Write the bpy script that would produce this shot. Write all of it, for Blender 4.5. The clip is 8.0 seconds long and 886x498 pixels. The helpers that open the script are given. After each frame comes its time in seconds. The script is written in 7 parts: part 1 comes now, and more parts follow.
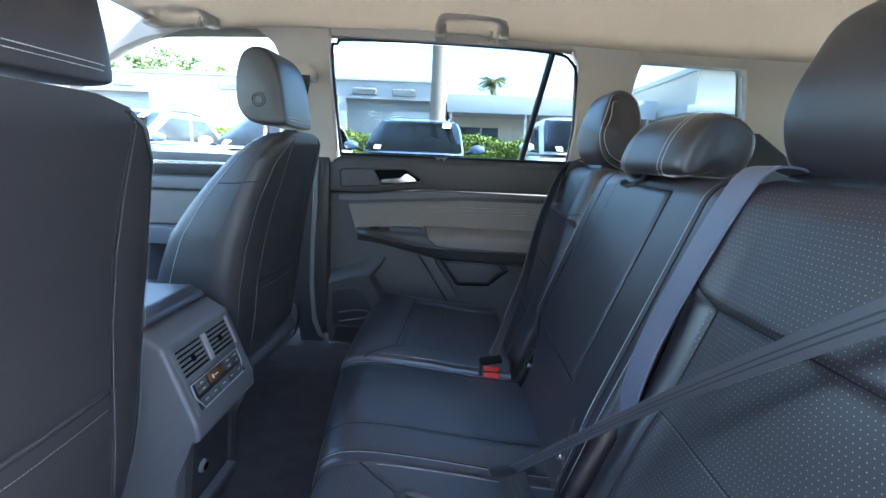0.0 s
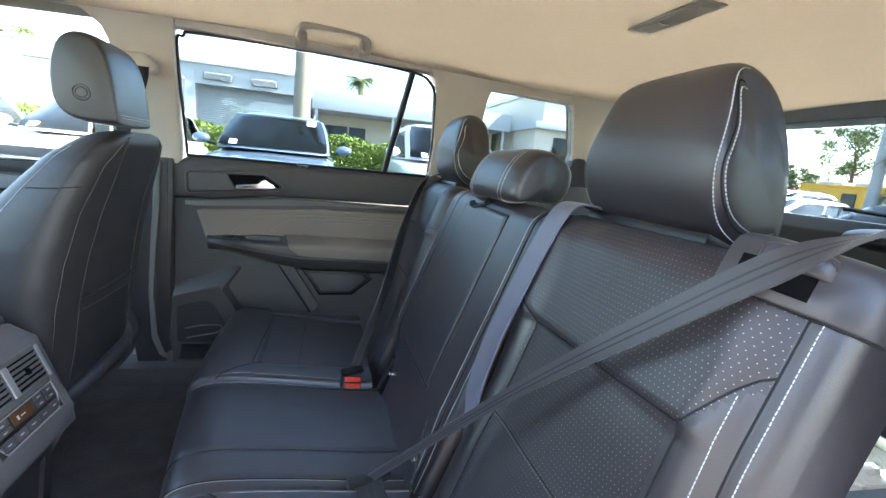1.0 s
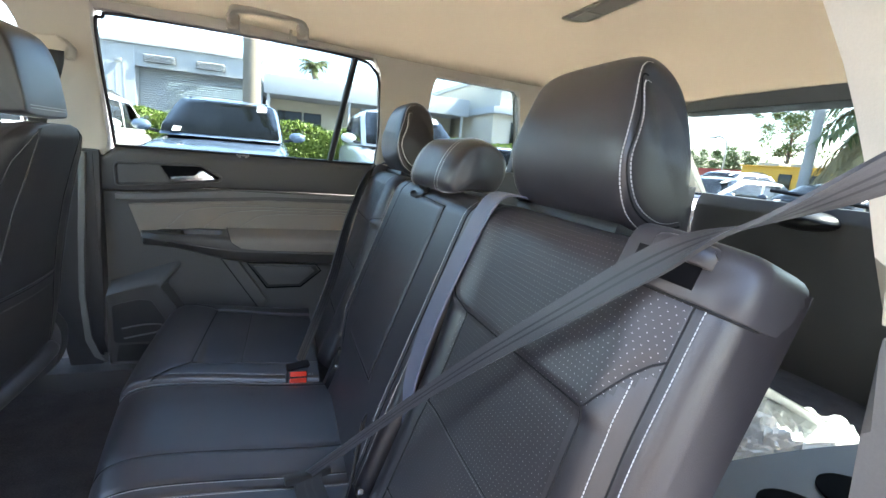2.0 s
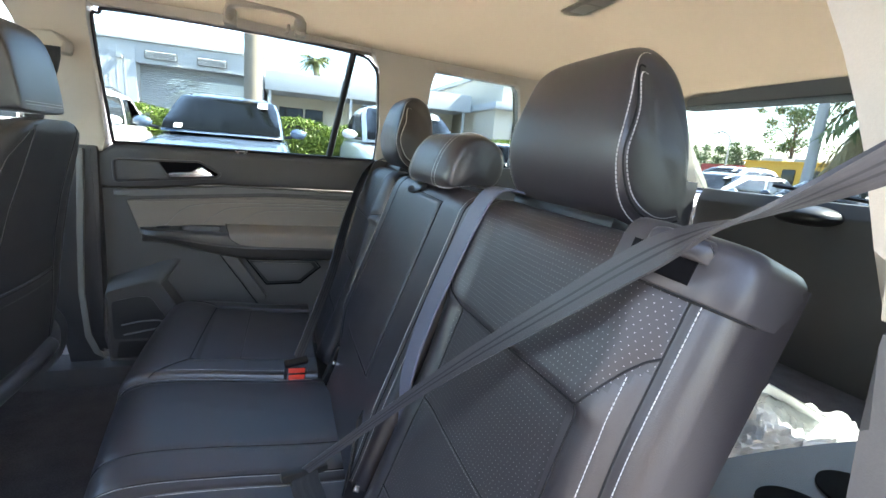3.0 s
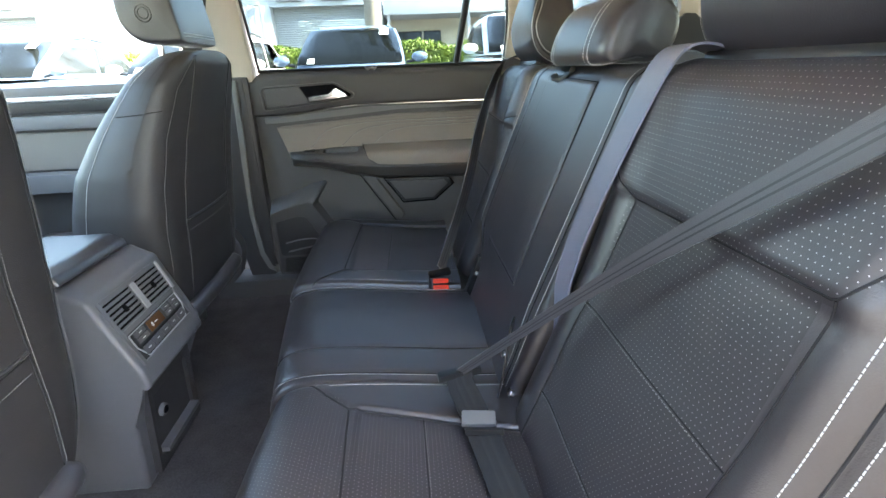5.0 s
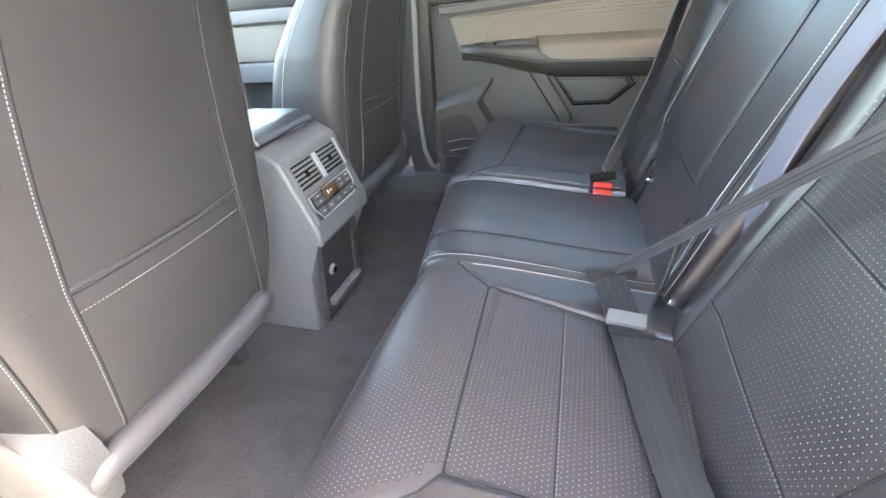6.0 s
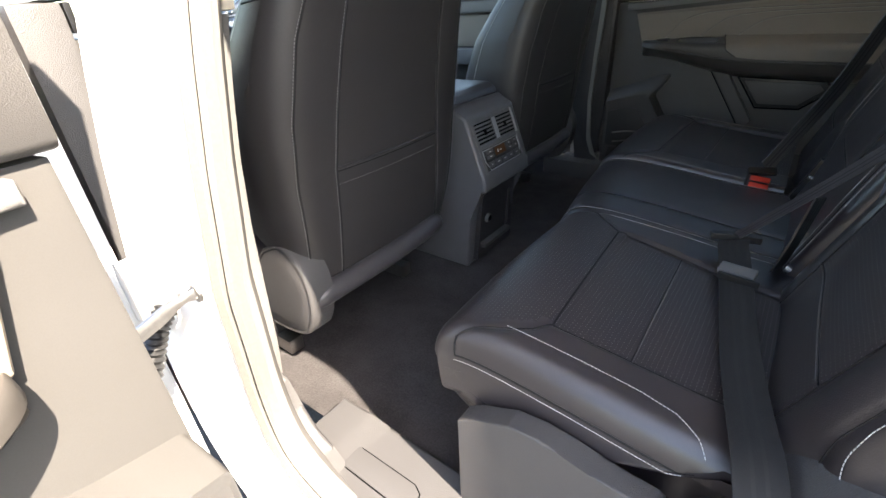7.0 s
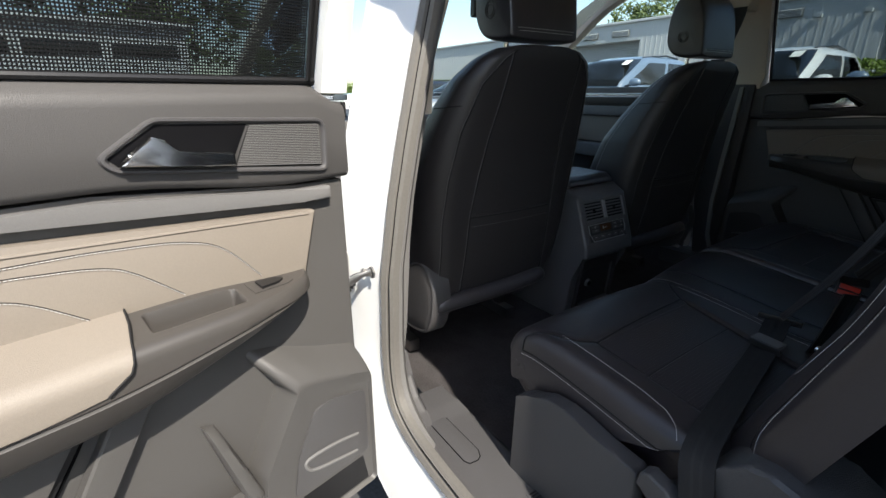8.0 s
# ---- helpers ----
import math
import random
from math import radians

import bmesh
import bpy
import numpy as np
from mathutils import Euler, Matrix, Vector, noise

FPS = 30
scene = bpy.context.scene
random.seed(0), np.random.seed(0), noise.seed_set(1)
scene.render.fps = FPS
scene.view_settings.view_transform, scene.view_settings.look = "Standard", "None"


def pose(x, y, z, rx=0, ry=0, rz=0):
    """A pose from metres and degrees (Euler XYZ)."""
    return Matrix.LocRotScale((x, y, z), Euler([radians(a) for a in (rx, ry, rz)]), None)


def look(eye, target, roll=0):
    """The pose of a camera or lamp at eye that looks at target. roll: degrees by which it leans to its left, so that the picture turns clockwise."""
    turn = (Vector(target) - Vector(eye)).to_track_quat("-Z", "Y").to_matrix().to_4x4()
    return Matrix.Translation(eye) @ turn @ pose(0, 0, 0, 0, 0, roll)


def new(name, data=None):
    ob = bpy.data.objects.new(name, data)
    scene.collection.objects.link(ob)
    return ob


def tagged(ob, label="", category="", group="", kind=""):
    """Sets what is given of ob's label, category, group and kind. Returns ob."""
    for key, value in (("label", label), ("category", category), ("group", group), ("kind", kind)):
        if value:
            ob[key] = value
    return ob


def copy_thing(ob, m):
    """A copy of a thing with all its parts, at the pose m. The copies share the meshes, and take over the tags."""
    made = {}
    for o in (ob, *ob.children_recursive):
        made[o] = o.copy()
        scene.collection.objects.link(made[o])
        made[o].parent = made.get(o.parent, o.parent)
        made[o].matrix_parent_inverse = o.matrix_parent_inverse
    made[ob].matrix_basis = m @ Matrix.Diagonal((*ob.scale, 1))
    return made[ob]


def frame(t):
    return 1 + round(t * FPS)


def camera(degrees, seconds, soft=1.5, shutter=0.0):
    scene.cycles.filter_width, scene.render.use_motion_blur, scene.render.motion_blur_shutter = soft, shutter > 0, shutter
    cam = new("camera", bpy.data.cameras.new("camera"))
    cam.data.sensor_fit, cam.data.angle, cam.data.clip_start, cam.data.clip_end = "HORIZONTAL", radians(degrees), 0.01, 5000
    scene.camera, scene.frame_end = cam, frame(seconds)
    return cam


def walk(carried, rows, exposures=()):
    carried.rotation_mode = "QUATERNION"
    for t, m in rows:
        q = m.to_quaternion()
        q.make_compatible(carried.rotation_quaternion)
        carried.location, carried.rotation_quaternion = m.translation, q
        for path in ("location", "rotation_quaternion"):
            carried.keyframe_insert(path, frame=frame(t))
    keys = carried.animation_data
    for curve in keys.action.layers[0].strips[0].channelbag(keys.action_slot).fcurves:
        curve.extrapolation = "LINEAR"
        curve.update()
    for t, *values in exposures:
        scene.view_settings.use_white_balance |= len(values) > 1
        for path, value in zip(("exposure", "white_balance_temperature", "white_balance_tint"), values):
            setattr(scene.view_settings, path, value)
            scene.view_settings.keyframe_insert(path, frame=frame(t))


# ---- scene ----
cam = camera(89.2, 8.0)
PATH = [
    (0, (0.089, -0.869, 1.287), (0.031, 1.09, 0.889), 2.4),
    (0.5, (0.09, -0.882, 1.316), (0.414, 1.056, 0.943), 4.3),
    (1, (0.101, -0.902, 1.325), (0.619, 0.997, 0.97), 5.5),
    (1.5, (0.126, -0.912, 1.338), (0.802, 0.932, 0.958), 5.4),
    (2, (0.146, -0.912, 1.338), (0.824, 0.926, 0.937), 4.9),
    (3.5, (0.157, -0.903, 1.332), (0.813, 0.934, 0.889), 4.5),
    (4, (0.157, -0.886, 1.327), (0.691, 0.977, 0.833), 3.2),
    (4.2, (0.155, -0.878, 1.327), (0.63, 0.997, 0.817), 2.1),
    (5.3, (0.133, -0.84, 1.259), (0.041, 0.964, 0.399), -4.4),
    (5.5, (0.139, -0.836, 1.248), (-0.108, 0.925, 0.333), -5.7),
    (6, (0.135, -0.845, 1.205), (-0.42, 0.788, 0.192), -5.4),
    (6.5, (0.146, -0.906, 1.186), (-0.652, 0.606, 0.149), -4.1),
    (7, (0.221, -1.055, 1.194), (-0.885, 0.3, 0.224), -4.1),
    (7.5, (0.338, -1.188, 1.219), (-1.001, 0.03, 0.371), -1.7),
    (8, (0.475, -1.239, 1.24), (-1.097, -0.191, 0.584), 0.0),
]
EXPOSURES = [(0.0, 3.75, 5850, 10), (0.4, 3.98, 6400, 11), (0.9, 4.03, 6750, 11), (1.5, 3.95, 6950, 12), (3.5, 3.95, 7050, 13), (4.0, 3.93, 7000, 13), (5.3, 4.72, 7750, 10), (6.0, 5.5, 8150, 12), (6.5, 5.42, 8500, 13),
             (6.8, 3.8, 8000, 12), (7.0, 2.9, 7600, 12), (7.5, 1.35, 7200, 12), (8.0, 0.9, 6800, 9)]
walk(cam, [(t, look(eye, target, roll)) for t, eye, target, roll in PATH], EXPOSURES)

# world and sun
SUN_TO = Vector((0.665, -0.12, 0.73)).normalized()
world = bpy.data.worlds.new("sky")
scene.world = world
world.use_nodes = True
wn = world.node_tree.nodes
sky = wn.new("ShaderNodeTexSky")
sky.sky_type = "NISHITA"
sky.sun_disc = False
sky.sun_elevation = math.asin(SUN_TO.z)
sky.sun_rotation = math.atan2(SUN_TO.x, SUN_TO.y)
sky.dust_density = 1.0
wn["Background"].inputs[1].default_value = 0.15
world.node_tree.links.new(sky.outputs[0], wn["Background"].inputs[0])
sun = new("sun", bpy.data.lights.new("sun", "SUN"))
sun.data.energy, sun.data.angle, sun.data.color = 5.0, radians(0.5), (1.0, 0.95, 0.88)
sun.matrix_world = look(SUN_TO * 60, (0, 0, 0))


# ---- materials ----
def material(name, colour, rough=0.5, metal=0.0, grain=0.0, scale=200.0, bump=0.0, bump_scale=400.0, coat=0.0, spread=0.25, spec=0.5, large=1.5, vary=0.0, pattern="noise"):
    """A principled surface: colour broken up at a fine and a coarse scale, roughness variation and relief."""
    m = bpy.data.materials.new(name)
    m.use_nodes = True
    n, l = m.node_tree.nodes, m.node_tree.links
    p = n["Principled BSDF"]
    p.inputs["Metallic"].default_value, p.inputs["Specular IOR Level"].default_value = metal, spec
    p.inputs["Coat Weight"].default_value, p.inputs["Coat Roughness"].default_value = coat, 0.06
    co = n.new("ShaderNodeTexCoord").outputs["Object"]
    fine, coarse = n.new("ShaderNodeTexNoise"), n.new("ShaderNodeTexNoise")
    fine.inputs["Scale"].default_value, coarse.inputs["Scale"].default_value = scale, large
    fine.inputs["Detail"].default_value, coarse.inputs["Detail"].default_value = 3, 6
    l.new(co, fine.inputs["Vector"]), l.new(co, coarse.inputs["Vector"])
    mixed = n.new("ShaderNodeMath")
    mixed.operation = "MULTIPLY_ADD"
    mixed.inputs[1].default_value = grain
    l.new(fine.outputs["Fac"], mixed.inputs[0])
    second = n.new("ShaderNodeMath")
    second.operation = "MULTIPLY_ADD"
    second.inputs[1].default_value = spread
    second.inputs[2].default_value = 1 - 0.5 * spread - 0.5 * grain
    l.new(coarse.outputs["Fac"], second.inputs[0])
    l.new(second.outputs[0], mixed.inputs[2])
    last = mixed
    if vary:
        info, third = n.new("ShaderNodeObjectInfo"), n.new("ShaderNodeMath")
        third.operation = "MULTIPLY_ADD"
        third.inputs[1].default_value = vary
        l.new(info.outputs["Random"], third.inputs[0])
        l.new(mixed.outputs[0], third.inputs[2])
        last = third
    tint = n.new("ShaderNodeMix")
    tint.data_type, tint.blend_type = "RGBA", "MULTIPLY"
    tint.inputs[0].default_value = 1
    tint.inputs[6].default_value = (*colour, 1)
    l.new(last.outputs[0], tint.inputs[7])
    l.new(tint.outputs[2], p.inputs["Base Color"])
    r = n.new("ShaderNodeMapRange")
    r.inputs[3].default_value, r.inputs[4].default_value = max(rough - 0.08, 0.0), min(rough + 0.08, 1.0)
    l.new(coarse.outputs["Fac"], r.inputs[0])
    l.new(r.outputs[0], p.inputs["Roughness"])
    if bump:
        b = n.new("ShaderNodeBump")
        b.inputs["Strength"].default_value, b.inputs["Distance"].default_value = bump, 0.001
        if pattern == "cells":
            t = n.new("ShaderNodeTexVoronoi")
            t.inputs["Scale"].default_value = bump_scale
            l.new(co, t.inputs["Vector"]), l.new(t.outputs["Distance"], b.inputs["Height"])
        else:
            t = n.new("ShaderNodeTexNoise")
            t.inputs["Scale"].default_value, t.inputs["Detail"].default_value = bump_scale, 4
            l.new(co, t.inputs["Vector"]), l.new(t.outputs["Fac"], b.inputs["Height"])
        l.new(b.outputs[0], p.inputs["Normal"])
    return m


def perforated(name, colour, pitch, radius, dot):
    """Leather with staggered rows of fine punched holes whose pale backing shows; laid out in metres by the mesh's own UV."""
    m = material(name, colour, 0.44, grain=0.2, scale=300, bump=0.08, bump_scale=1000, pattern="cells", spread=0.3, large=6, spec=0.7)
    n, l = m.node_tree.nodes, m.node_tree.links
    uv = n.new("ShaderNodeUVMap")
    sep = n.new("ShaderNodeSeparateXYZ")
    l.new(uv.outputs[0], sep.inputs[0])

    def op(kind, a, b=None, c=None):
        q = n.new("ShaderNodeMath")
        q.operation = kind
        for k, v in enumerate((a, b, c)):
            if v is None:
                continue
            if isinstance(v, (int, float)):
                q.inputs[k].default_value = v
            else:
                l.new(v, q.inputs[k])
        return q.outputs[0]
    v = op("DIVIDE", sep.outputs[1], pitch)
    row = op("FLOOR", v)
    odd = op("MULTIPLY", op("MODULO", op("ABSOLUTE", row), 2.0), 0.5)
    u = op("ADD", op("DIVIDE", sep.outputs[0], pitch), odd)
    du, dv = op("SUBTRACT", op("FRACT", u), 0.5), op("SUBTRACT", op("FRACT", v), 0.5)
    d = op("SQRT", op("ADD", op("MULTIPLY", du, du), op("MULTIPLY", dv, dv)))
    hole = op("LESS_THAN", d, radius / pitch)
    p = n["Principled BSDF"]
    before = p.inputs["Base Color"].links[0].from_socket
    mix = n.new("ShaderNodeMix")
    mix.data_type = "RGBA"
    l.new(hole, mix.inputs[0]), l.new(before, mix.inputs[6])
    mix.inputs[7].default_value = (*dot, 1)
    l.new(mix.outputs[2], p.inputs["Base Color"])
    return m


def glass(name, tint, gloss=0.08):
    """A thin pane: clear, tinted, with a mirror reflection that grows at grazing angles."""
    m = bpy.data.materials.new(name)
    m.use_nodes = True
    n, l = m.node_tree.nodes, m.node_tree.links
    n.remove(n["Principled BSDF"])
    clear, shine, mix, fres = n.new("ShaderNodeBsdfTransparent"), n.new("ShaderNodeBsdfGlossy"), n.new("ShaderNodeMixShader"), n.new("ShaderNodeLayerWeight")
    clear.inputs[0].default_value = (*tint, 1)
    shine.inputs["Roughness"].default_value = 0.02
    fres.inputs[0].default_value = gloss
    l.new(fres.outputs["Fresnel"], mix.inputs[0]), l.new(clear.outputs[0], mix.inputs[1]), l.new(shine.outputs[0], mix.inputs[2])
    l.new(mix.outputs[0], n["Material Output"].inputs[0])
    return m


LEATHER = material("black_leather", (0.0272, 0.0232, 0.0264), 0.37, grain=0.25, scale=350, bump=0.14, bump_scale=800, pattern="cells", spread=0.45, large=7, spec=0.9)
PERF = perforated("perforated_leather", (0.0272, 0.0232, 0.0264), 0.0056, 0.00050, (0.27, 0.26, 0.255))
VINYL = material("black_vinyl", (0.036, 0.033, 0.0335), 0.44, grain=0.25, scale=300, bump=0.2, bump_scale=700, pattern="cells", spread=0.3, large=5)
CAP = material("smooth_dark_plastic", (0.056, 0.052, 0.056), 0.36, grain=0.15, scale=500, bump=0.05, bump_scale=900, spread=0.25, large=5)
THREAD = material("pale_thread", (0.52, 0.51, 0.50), 0.8, grain=0.3, scale=900)
GREY_THREAD = material("grey_thread", (0.20, 0.195, 0.19), 0.8)
SEAM = material("dark_seam", (0.008, 0.008, 0.009), 0.8)
PLASTIC = material("charcoal_plastic", (0.068, 0.066, 0.068), 0.45, grain=0.2, scale=500, bump=0.4, bump_scale=700, pattern="cells", large=4)
DOOR_PLASTIC = material("grained_door_plastic", (0.074, 0.071, 0.069), 0.48, grain=0.15, scale=700, bump=0.10, bump_scale=1500, pattern="cells", large=4)
PAD_PLASTIC = material("grained_pad_plastic", (0.064, 0.061, 0.060), 0.55, grain=0.2, scale=500, bump=0.22, bump_scale=900, pattern="cells", large=4)
ARM_PLASTIC = material("brown_grey_armrest_plastic", (0.060, 0.055, 0.051), 0.34, grain=0.15, scale=700, bump=0.04, bump_scale=1500, pattern="cells", large=4)
PLASTIC_GREY = material("grey_plastic", (0.15, 0.147, 0.145), 0.5, grain=0.2, scale=500, bump=0.3, bump_scale=800, large=4)
CONSOLE = material("console_plastic", (0.100, 0.097, 0.101), 0.42, grain=0.2, scale=500, bump=0.3, bump_scale=800, pattern="cells", large=4)
BLACK = material("satin_black_plastic", (0.012, 0.012, 0.013), 0.35, grain=0.2, spread=0.4)
# near-black that stands in for the shade inside hollows and gaps
DEEP = material("recess_shade", (0.006, 0.006, 0.007), 0.9, spec=0.05)
BEIGE = material("beige_trim", (0.54, 0.485, 0.40), 0.6, grain=0.12, scale=600, bump=0.12, bump_scale=900, pattern="cells", spread=0.12, large=3)
HANDLE = material("tan_handle_plastic", (0.44, 0.375, 0.30), 0.5, grain=0.1, scale=600, bump=0.1, bump_scale=900, pattern="cells", spread=0.1, large=6)
STRIP = material("sunlit_seal_strip", (0.15, 0.145, 0.13), 0.5, grain=0.15, spread=0.25)
LINER = material("beige_headliner_cloth", (0.37, 0.332, 0.268), 0.95, grain=0.25, scale=900, bump=0.6, bump_scale=1500, spread=0.12, large=2)
TAUPE = material("taupe_leatherette", (0.212, 0.184, 0.154), 0.55, grain=0.15, scale=400, bump=0.2, bump_scale=900, pattern="cells", spread=0.15, large=5)
CARPET = material("dark_carpet", (0.118, 0.109, 0.111), 0.98, grain=0.9, scale=260, bump=1.0, bump_scale=500, spread=0.8, large=16, spec=0.15)
PAINT = material("white_car_paint", (0.80, 0.80, 0.79), 0.3, grain=0.03, spread=0.04, coat=1.0)
RUBBER = material("grey_rubber_seal", (0.125, 0.118, 0.108), 0.6, grain=0.3, spread=0.3)
VENT_BLACK = material("matt_black_plastic", (0.008, 0.008, 0.008), 0.9, grain=0.2, spec=0.02)
CHROME = material("satin_chrome", (0.72, 0.72, 0.72), 0.18, metal=1.0, spread=0.1)
BRUSHED = material("brushed_steel", (0.32, 0.32, 0.325), 0.45, metal=0.4, spread=0.1)
STEEL = material("worn_steel", (0.35, 0.34, 0.33), 0.4, metal=1.0, grain=0.3, spread=0.4)
RED = material("red_button", (0.70, 0.045, 0.02), 0.4)
WEB = material("seat_belt_webbing", (0.027, 0.027, 0.032), 0.38, grain=0.5, scale=1200, bump=0.35, bump_scale=1600, spread=0.3, large=12, spec=1.0)
WEB.node_tree.nodes["Principled BSDF"].inputs["Sheen Weight"].default_value = 0.08
WEB_BAND = material("seat_belt_band", (0.0258, 0.0258, 0.0305), 0.42, grain=0.5, scale=1200, spread=0.3, large=12)
WEB_PAIR = [WEB, WEB_BAND]
# same dark webbing, with the sky's bluish sheen mixed into the base colour
STAY_PAIR = [material("sky_sheen_webbing", (0.125, 0.130, 0.175), 0.42, grain=0.5, scale=1200, bump=0.35, bump_scale=1600, spread=0.3, large=12, spec=0.8), WEB_BAND]
WEB_DARK = material("matt_black_webbing", (0.022, 0.0215, 0.022), 0.7, grain=0.6, scale=1200, bump=0.6, bump_scale=1500, spread=0.3, large=12, spec=0.3)
LAP_PAIR = [WEB_DARK, material("matt_black_webbing_rib", (0.029, 0.028, 0.028), 0.7, grain=0.6, scale=1200, spread=0.3, large=12, spec=0.3)]
PANE = glass("window_glass", (0.90, 0.94, 0.92))
PANE_DARK = glass("privacy_glass", (0.49, 0.54, 0.545))
DISPLAY = material("brown_display", (0.10, 0.05, 0.025), 0.25)
FILM = material("clear_plastic_wrap", (0.78, 0.80, 0.80), 0.18, spread=0.2, large=9)
PAPER = material("white_paper", (0.78, 0.77, 0.74), 0.8, spread=0.1)
FOLDER = material("blue_grey_folder", (0.16, 0.18, 0.21), 0.55, spread=0.15)
ASPHALT = material("asphalt", (0.055, 0.055, 0.057), 0.9, grain=1.1, scale=90, bump=1.0, bump_scale=120, spread=0.5, large=0.6)


# ---- mesh helpers ----
def finish(bm, name, mats, smooth=True, angle=35):
    bmesh.ops.recalc_face_normals(bm, faces=bm.faces)
    me = bpy.data.meshes.new(name)
    bm.to_mesh(me)
    bm.free()
    for m in (mats if isinstance(mats, (list, tuple)) else [mats]):
        me.materials.append(m)
    if smooth:
        me.shade_smooth()
        me.set_sharp_from_angle(angle=radians(angle))
    return me


def part(name, bm, mats, parent, label="", smooth=True, angle=35):
    ob = new(name, finish(bm, name, mats, smooth, angle))
    ob.parent = parent
    return tagged(ob, label)


def thing(name, at=(0, 0, 0), label="", category="", group="", kind=""):
    ob = new(name)
    ob.empty_display_size = 0.05
    ob.location = at
    return tagged(ob, label, category, group, kind)


def solid(name, bm, mats, label="", category="", kind="structure", smooth=True, angle=35):
    return tagged(new(name, finish(bm, name, mats, smooth, angle)), label, category, "", kind)


def box(bm, x0, x1, y0, y1, z0, z1, bevel=0.0, seg=2, mat=0):
    r = bmesh.ops.create_cube(bm, size=1)
    m = Matrix.LocRotScale(((x0 + x1) / 2, (y0 + y1) / 2, (z0 + z1) / 2), None, (abs(x1 - x0), abs(y1 - y0), abs(z1 - z0)))
    bmesh.ops.transform(bm, matrix=m, verts=r["verts"])
    faces = list({f for v in r["verts"] for f in v.link_faces})
    for f in faces:
        f.material_index = mat
    if bevel:
        edges = list({e for v in r["verts"] for e in v.link_edges})
        bmesh.ops.bevel(bm, geom=edges, offset=bevel, segments=seg, profile=0.7, affect="EDGES", clamp_overlap=True)
    return bm


def moved(bm, m):
    bmesh.ops.transform(bm, matrix=m, verts=bm.verts)
    return bm


def warp(bm, fn):
    for v in bm.verts:
        v.co = fn(v.co)
    return bm


def slab(bm, outline, a, b, axis="y", bevel=0.0, seg=2, mat=0):
    """A flat polygon, given in the two other axes, drawn out from a to b along axis."""
    def at(p, w):
        return {"x": (w, p[0], p[1]), "y": (p[0], w, p[1]), "z": (p[0], p[1], w)}[axis]
    lo = [bm.verts.new(at(p, a)) for p in outline]
    hi = [bm.verts.new(at(p, b)) for p in outline]
    k = len(outline)
    faces = [bm.faces.new(lo), bm.faces.new(hi)] + [bm.faces.new((lo[i], lo[(i + 1) % k], hi[(i + 1) % k], hi[i])) for i in range(k)]
    for f in faces:
        f.material_index = mat
    if bevel:
        edges = list({e for f in faces for e in f.edges})
        bmesh.ops.bevel(bm, geom=edges, offset=bevel, segments=seg, profile=0.7, affect="EDGES", clamp_overlap=True)
    return bm


def curve_points(pts, n):
    """n + 1 points on a smooth curve through pts, evenly spread over its parameter."""
    pts = [Vector(p) for p in pts]
    k = len(pts) - 1
    out = []
    for i in range(n + 1):
        t = i / n * k
        j = min(int(t), k - 1)
        f = t - j
        a, b = pts[j], pts[j + 1]
        p = pts[j - 1] if j else a * 2 - b
        q = pts[j + 2] if j + 2 <= k else b * 2 - a
        out.append(0.5 * (2 * a + (b - p) * f + (2 * p - 5 * a + 4 * b - q) * f * f + (3 * a - p - 3 * b + q) * f ** 3))
    return out


def even(pts, step):
    """Points every step metres along a polyline."""
    pts = [Vector(p) for p in pts]
    out, carry = [], 0.0
    for a, b in zip(pts, pts[1:]):
        d = (b - a).length
        if d < 1e-9:
            continue
        s = carry
        while s < d:
            out.append(a + (b - a) * (s / d))
            s += step
        carry = s - d
    return out


def loft(bm, rings, closed=True, cap=True, mat=0):
    """Skins rings of equal length. Returns the rows of vertices."""
    rows = [[bm.verts.new(p) for p in r] for r in rings]
    k = len(rows[0])
    for a, b in zip(rows, rows[1:]):
        for i in range(k if closed else k - 1):
            f = bm.faces.new((a[i], a[(i + 1) % k], b[(i + 1) % k], b[i]))
            f.material_index = mat
    if cap and closed:
        bm.faces.new(rows[0][::-1]).material_index = mat
        bm.faces.new(rows[-1]).material_index = mat
    return rows


def tube(bm, pts, radius, sides=8, mat=0, flat=1.0):
    pts = [Vector(p) for p in pts]
    rings = []
    side = None
    for i, p in enumerate(pts):
        d = (pts[min(i + 1, len(pts) - 1)] - pts[max(i - 1, 0)]).normalized()
        if side is None:
            side = d.orthogonal().normalized()
        side = (side - d * side.dot(d)).normalized()
        up = d.cross(side)
        r = radius[i] if isinstance(radius, (list, tuple)) else radius
        rings.append([p + side * (math.cos(a) * r) + up * (math.sin(a) * r * flat) for a in (2 * math.pi * j / sides for j in range(sides))])
    loft(bm, rings, mat=mat)
    return bm


def disc(bm, centre, axis, radius, depth, sides=24, mat=0, bevel=0.0):
    r = bmesh.ops.create_cone(bm, cap_ends=True, segments=sides, radius1=radius, radius2=radius, depth=depth)
    m = Matrix.Translation(centre) @ Vector(axis).to_track_quat("Z", "Y").to_matrix().to_4x4()
    bmesh.ops.transform(bm, matrix=m, verts=r["verts"])
    faces = {f for v in r["verts"] for f in v.link_faces}
    for f in faces:
        f.material_index = mat
    if bevel:
        edges = [e for e in {e for v in r["verts"] for e in v.link_edges} if any(len(f.verts) > 4 for f in e.link_faces)]
        bmesh.ops.bevel(bm, geom=edges, offset=bevel, segments=2, affect="EDGES", clamp_overlap=True)
    return bm


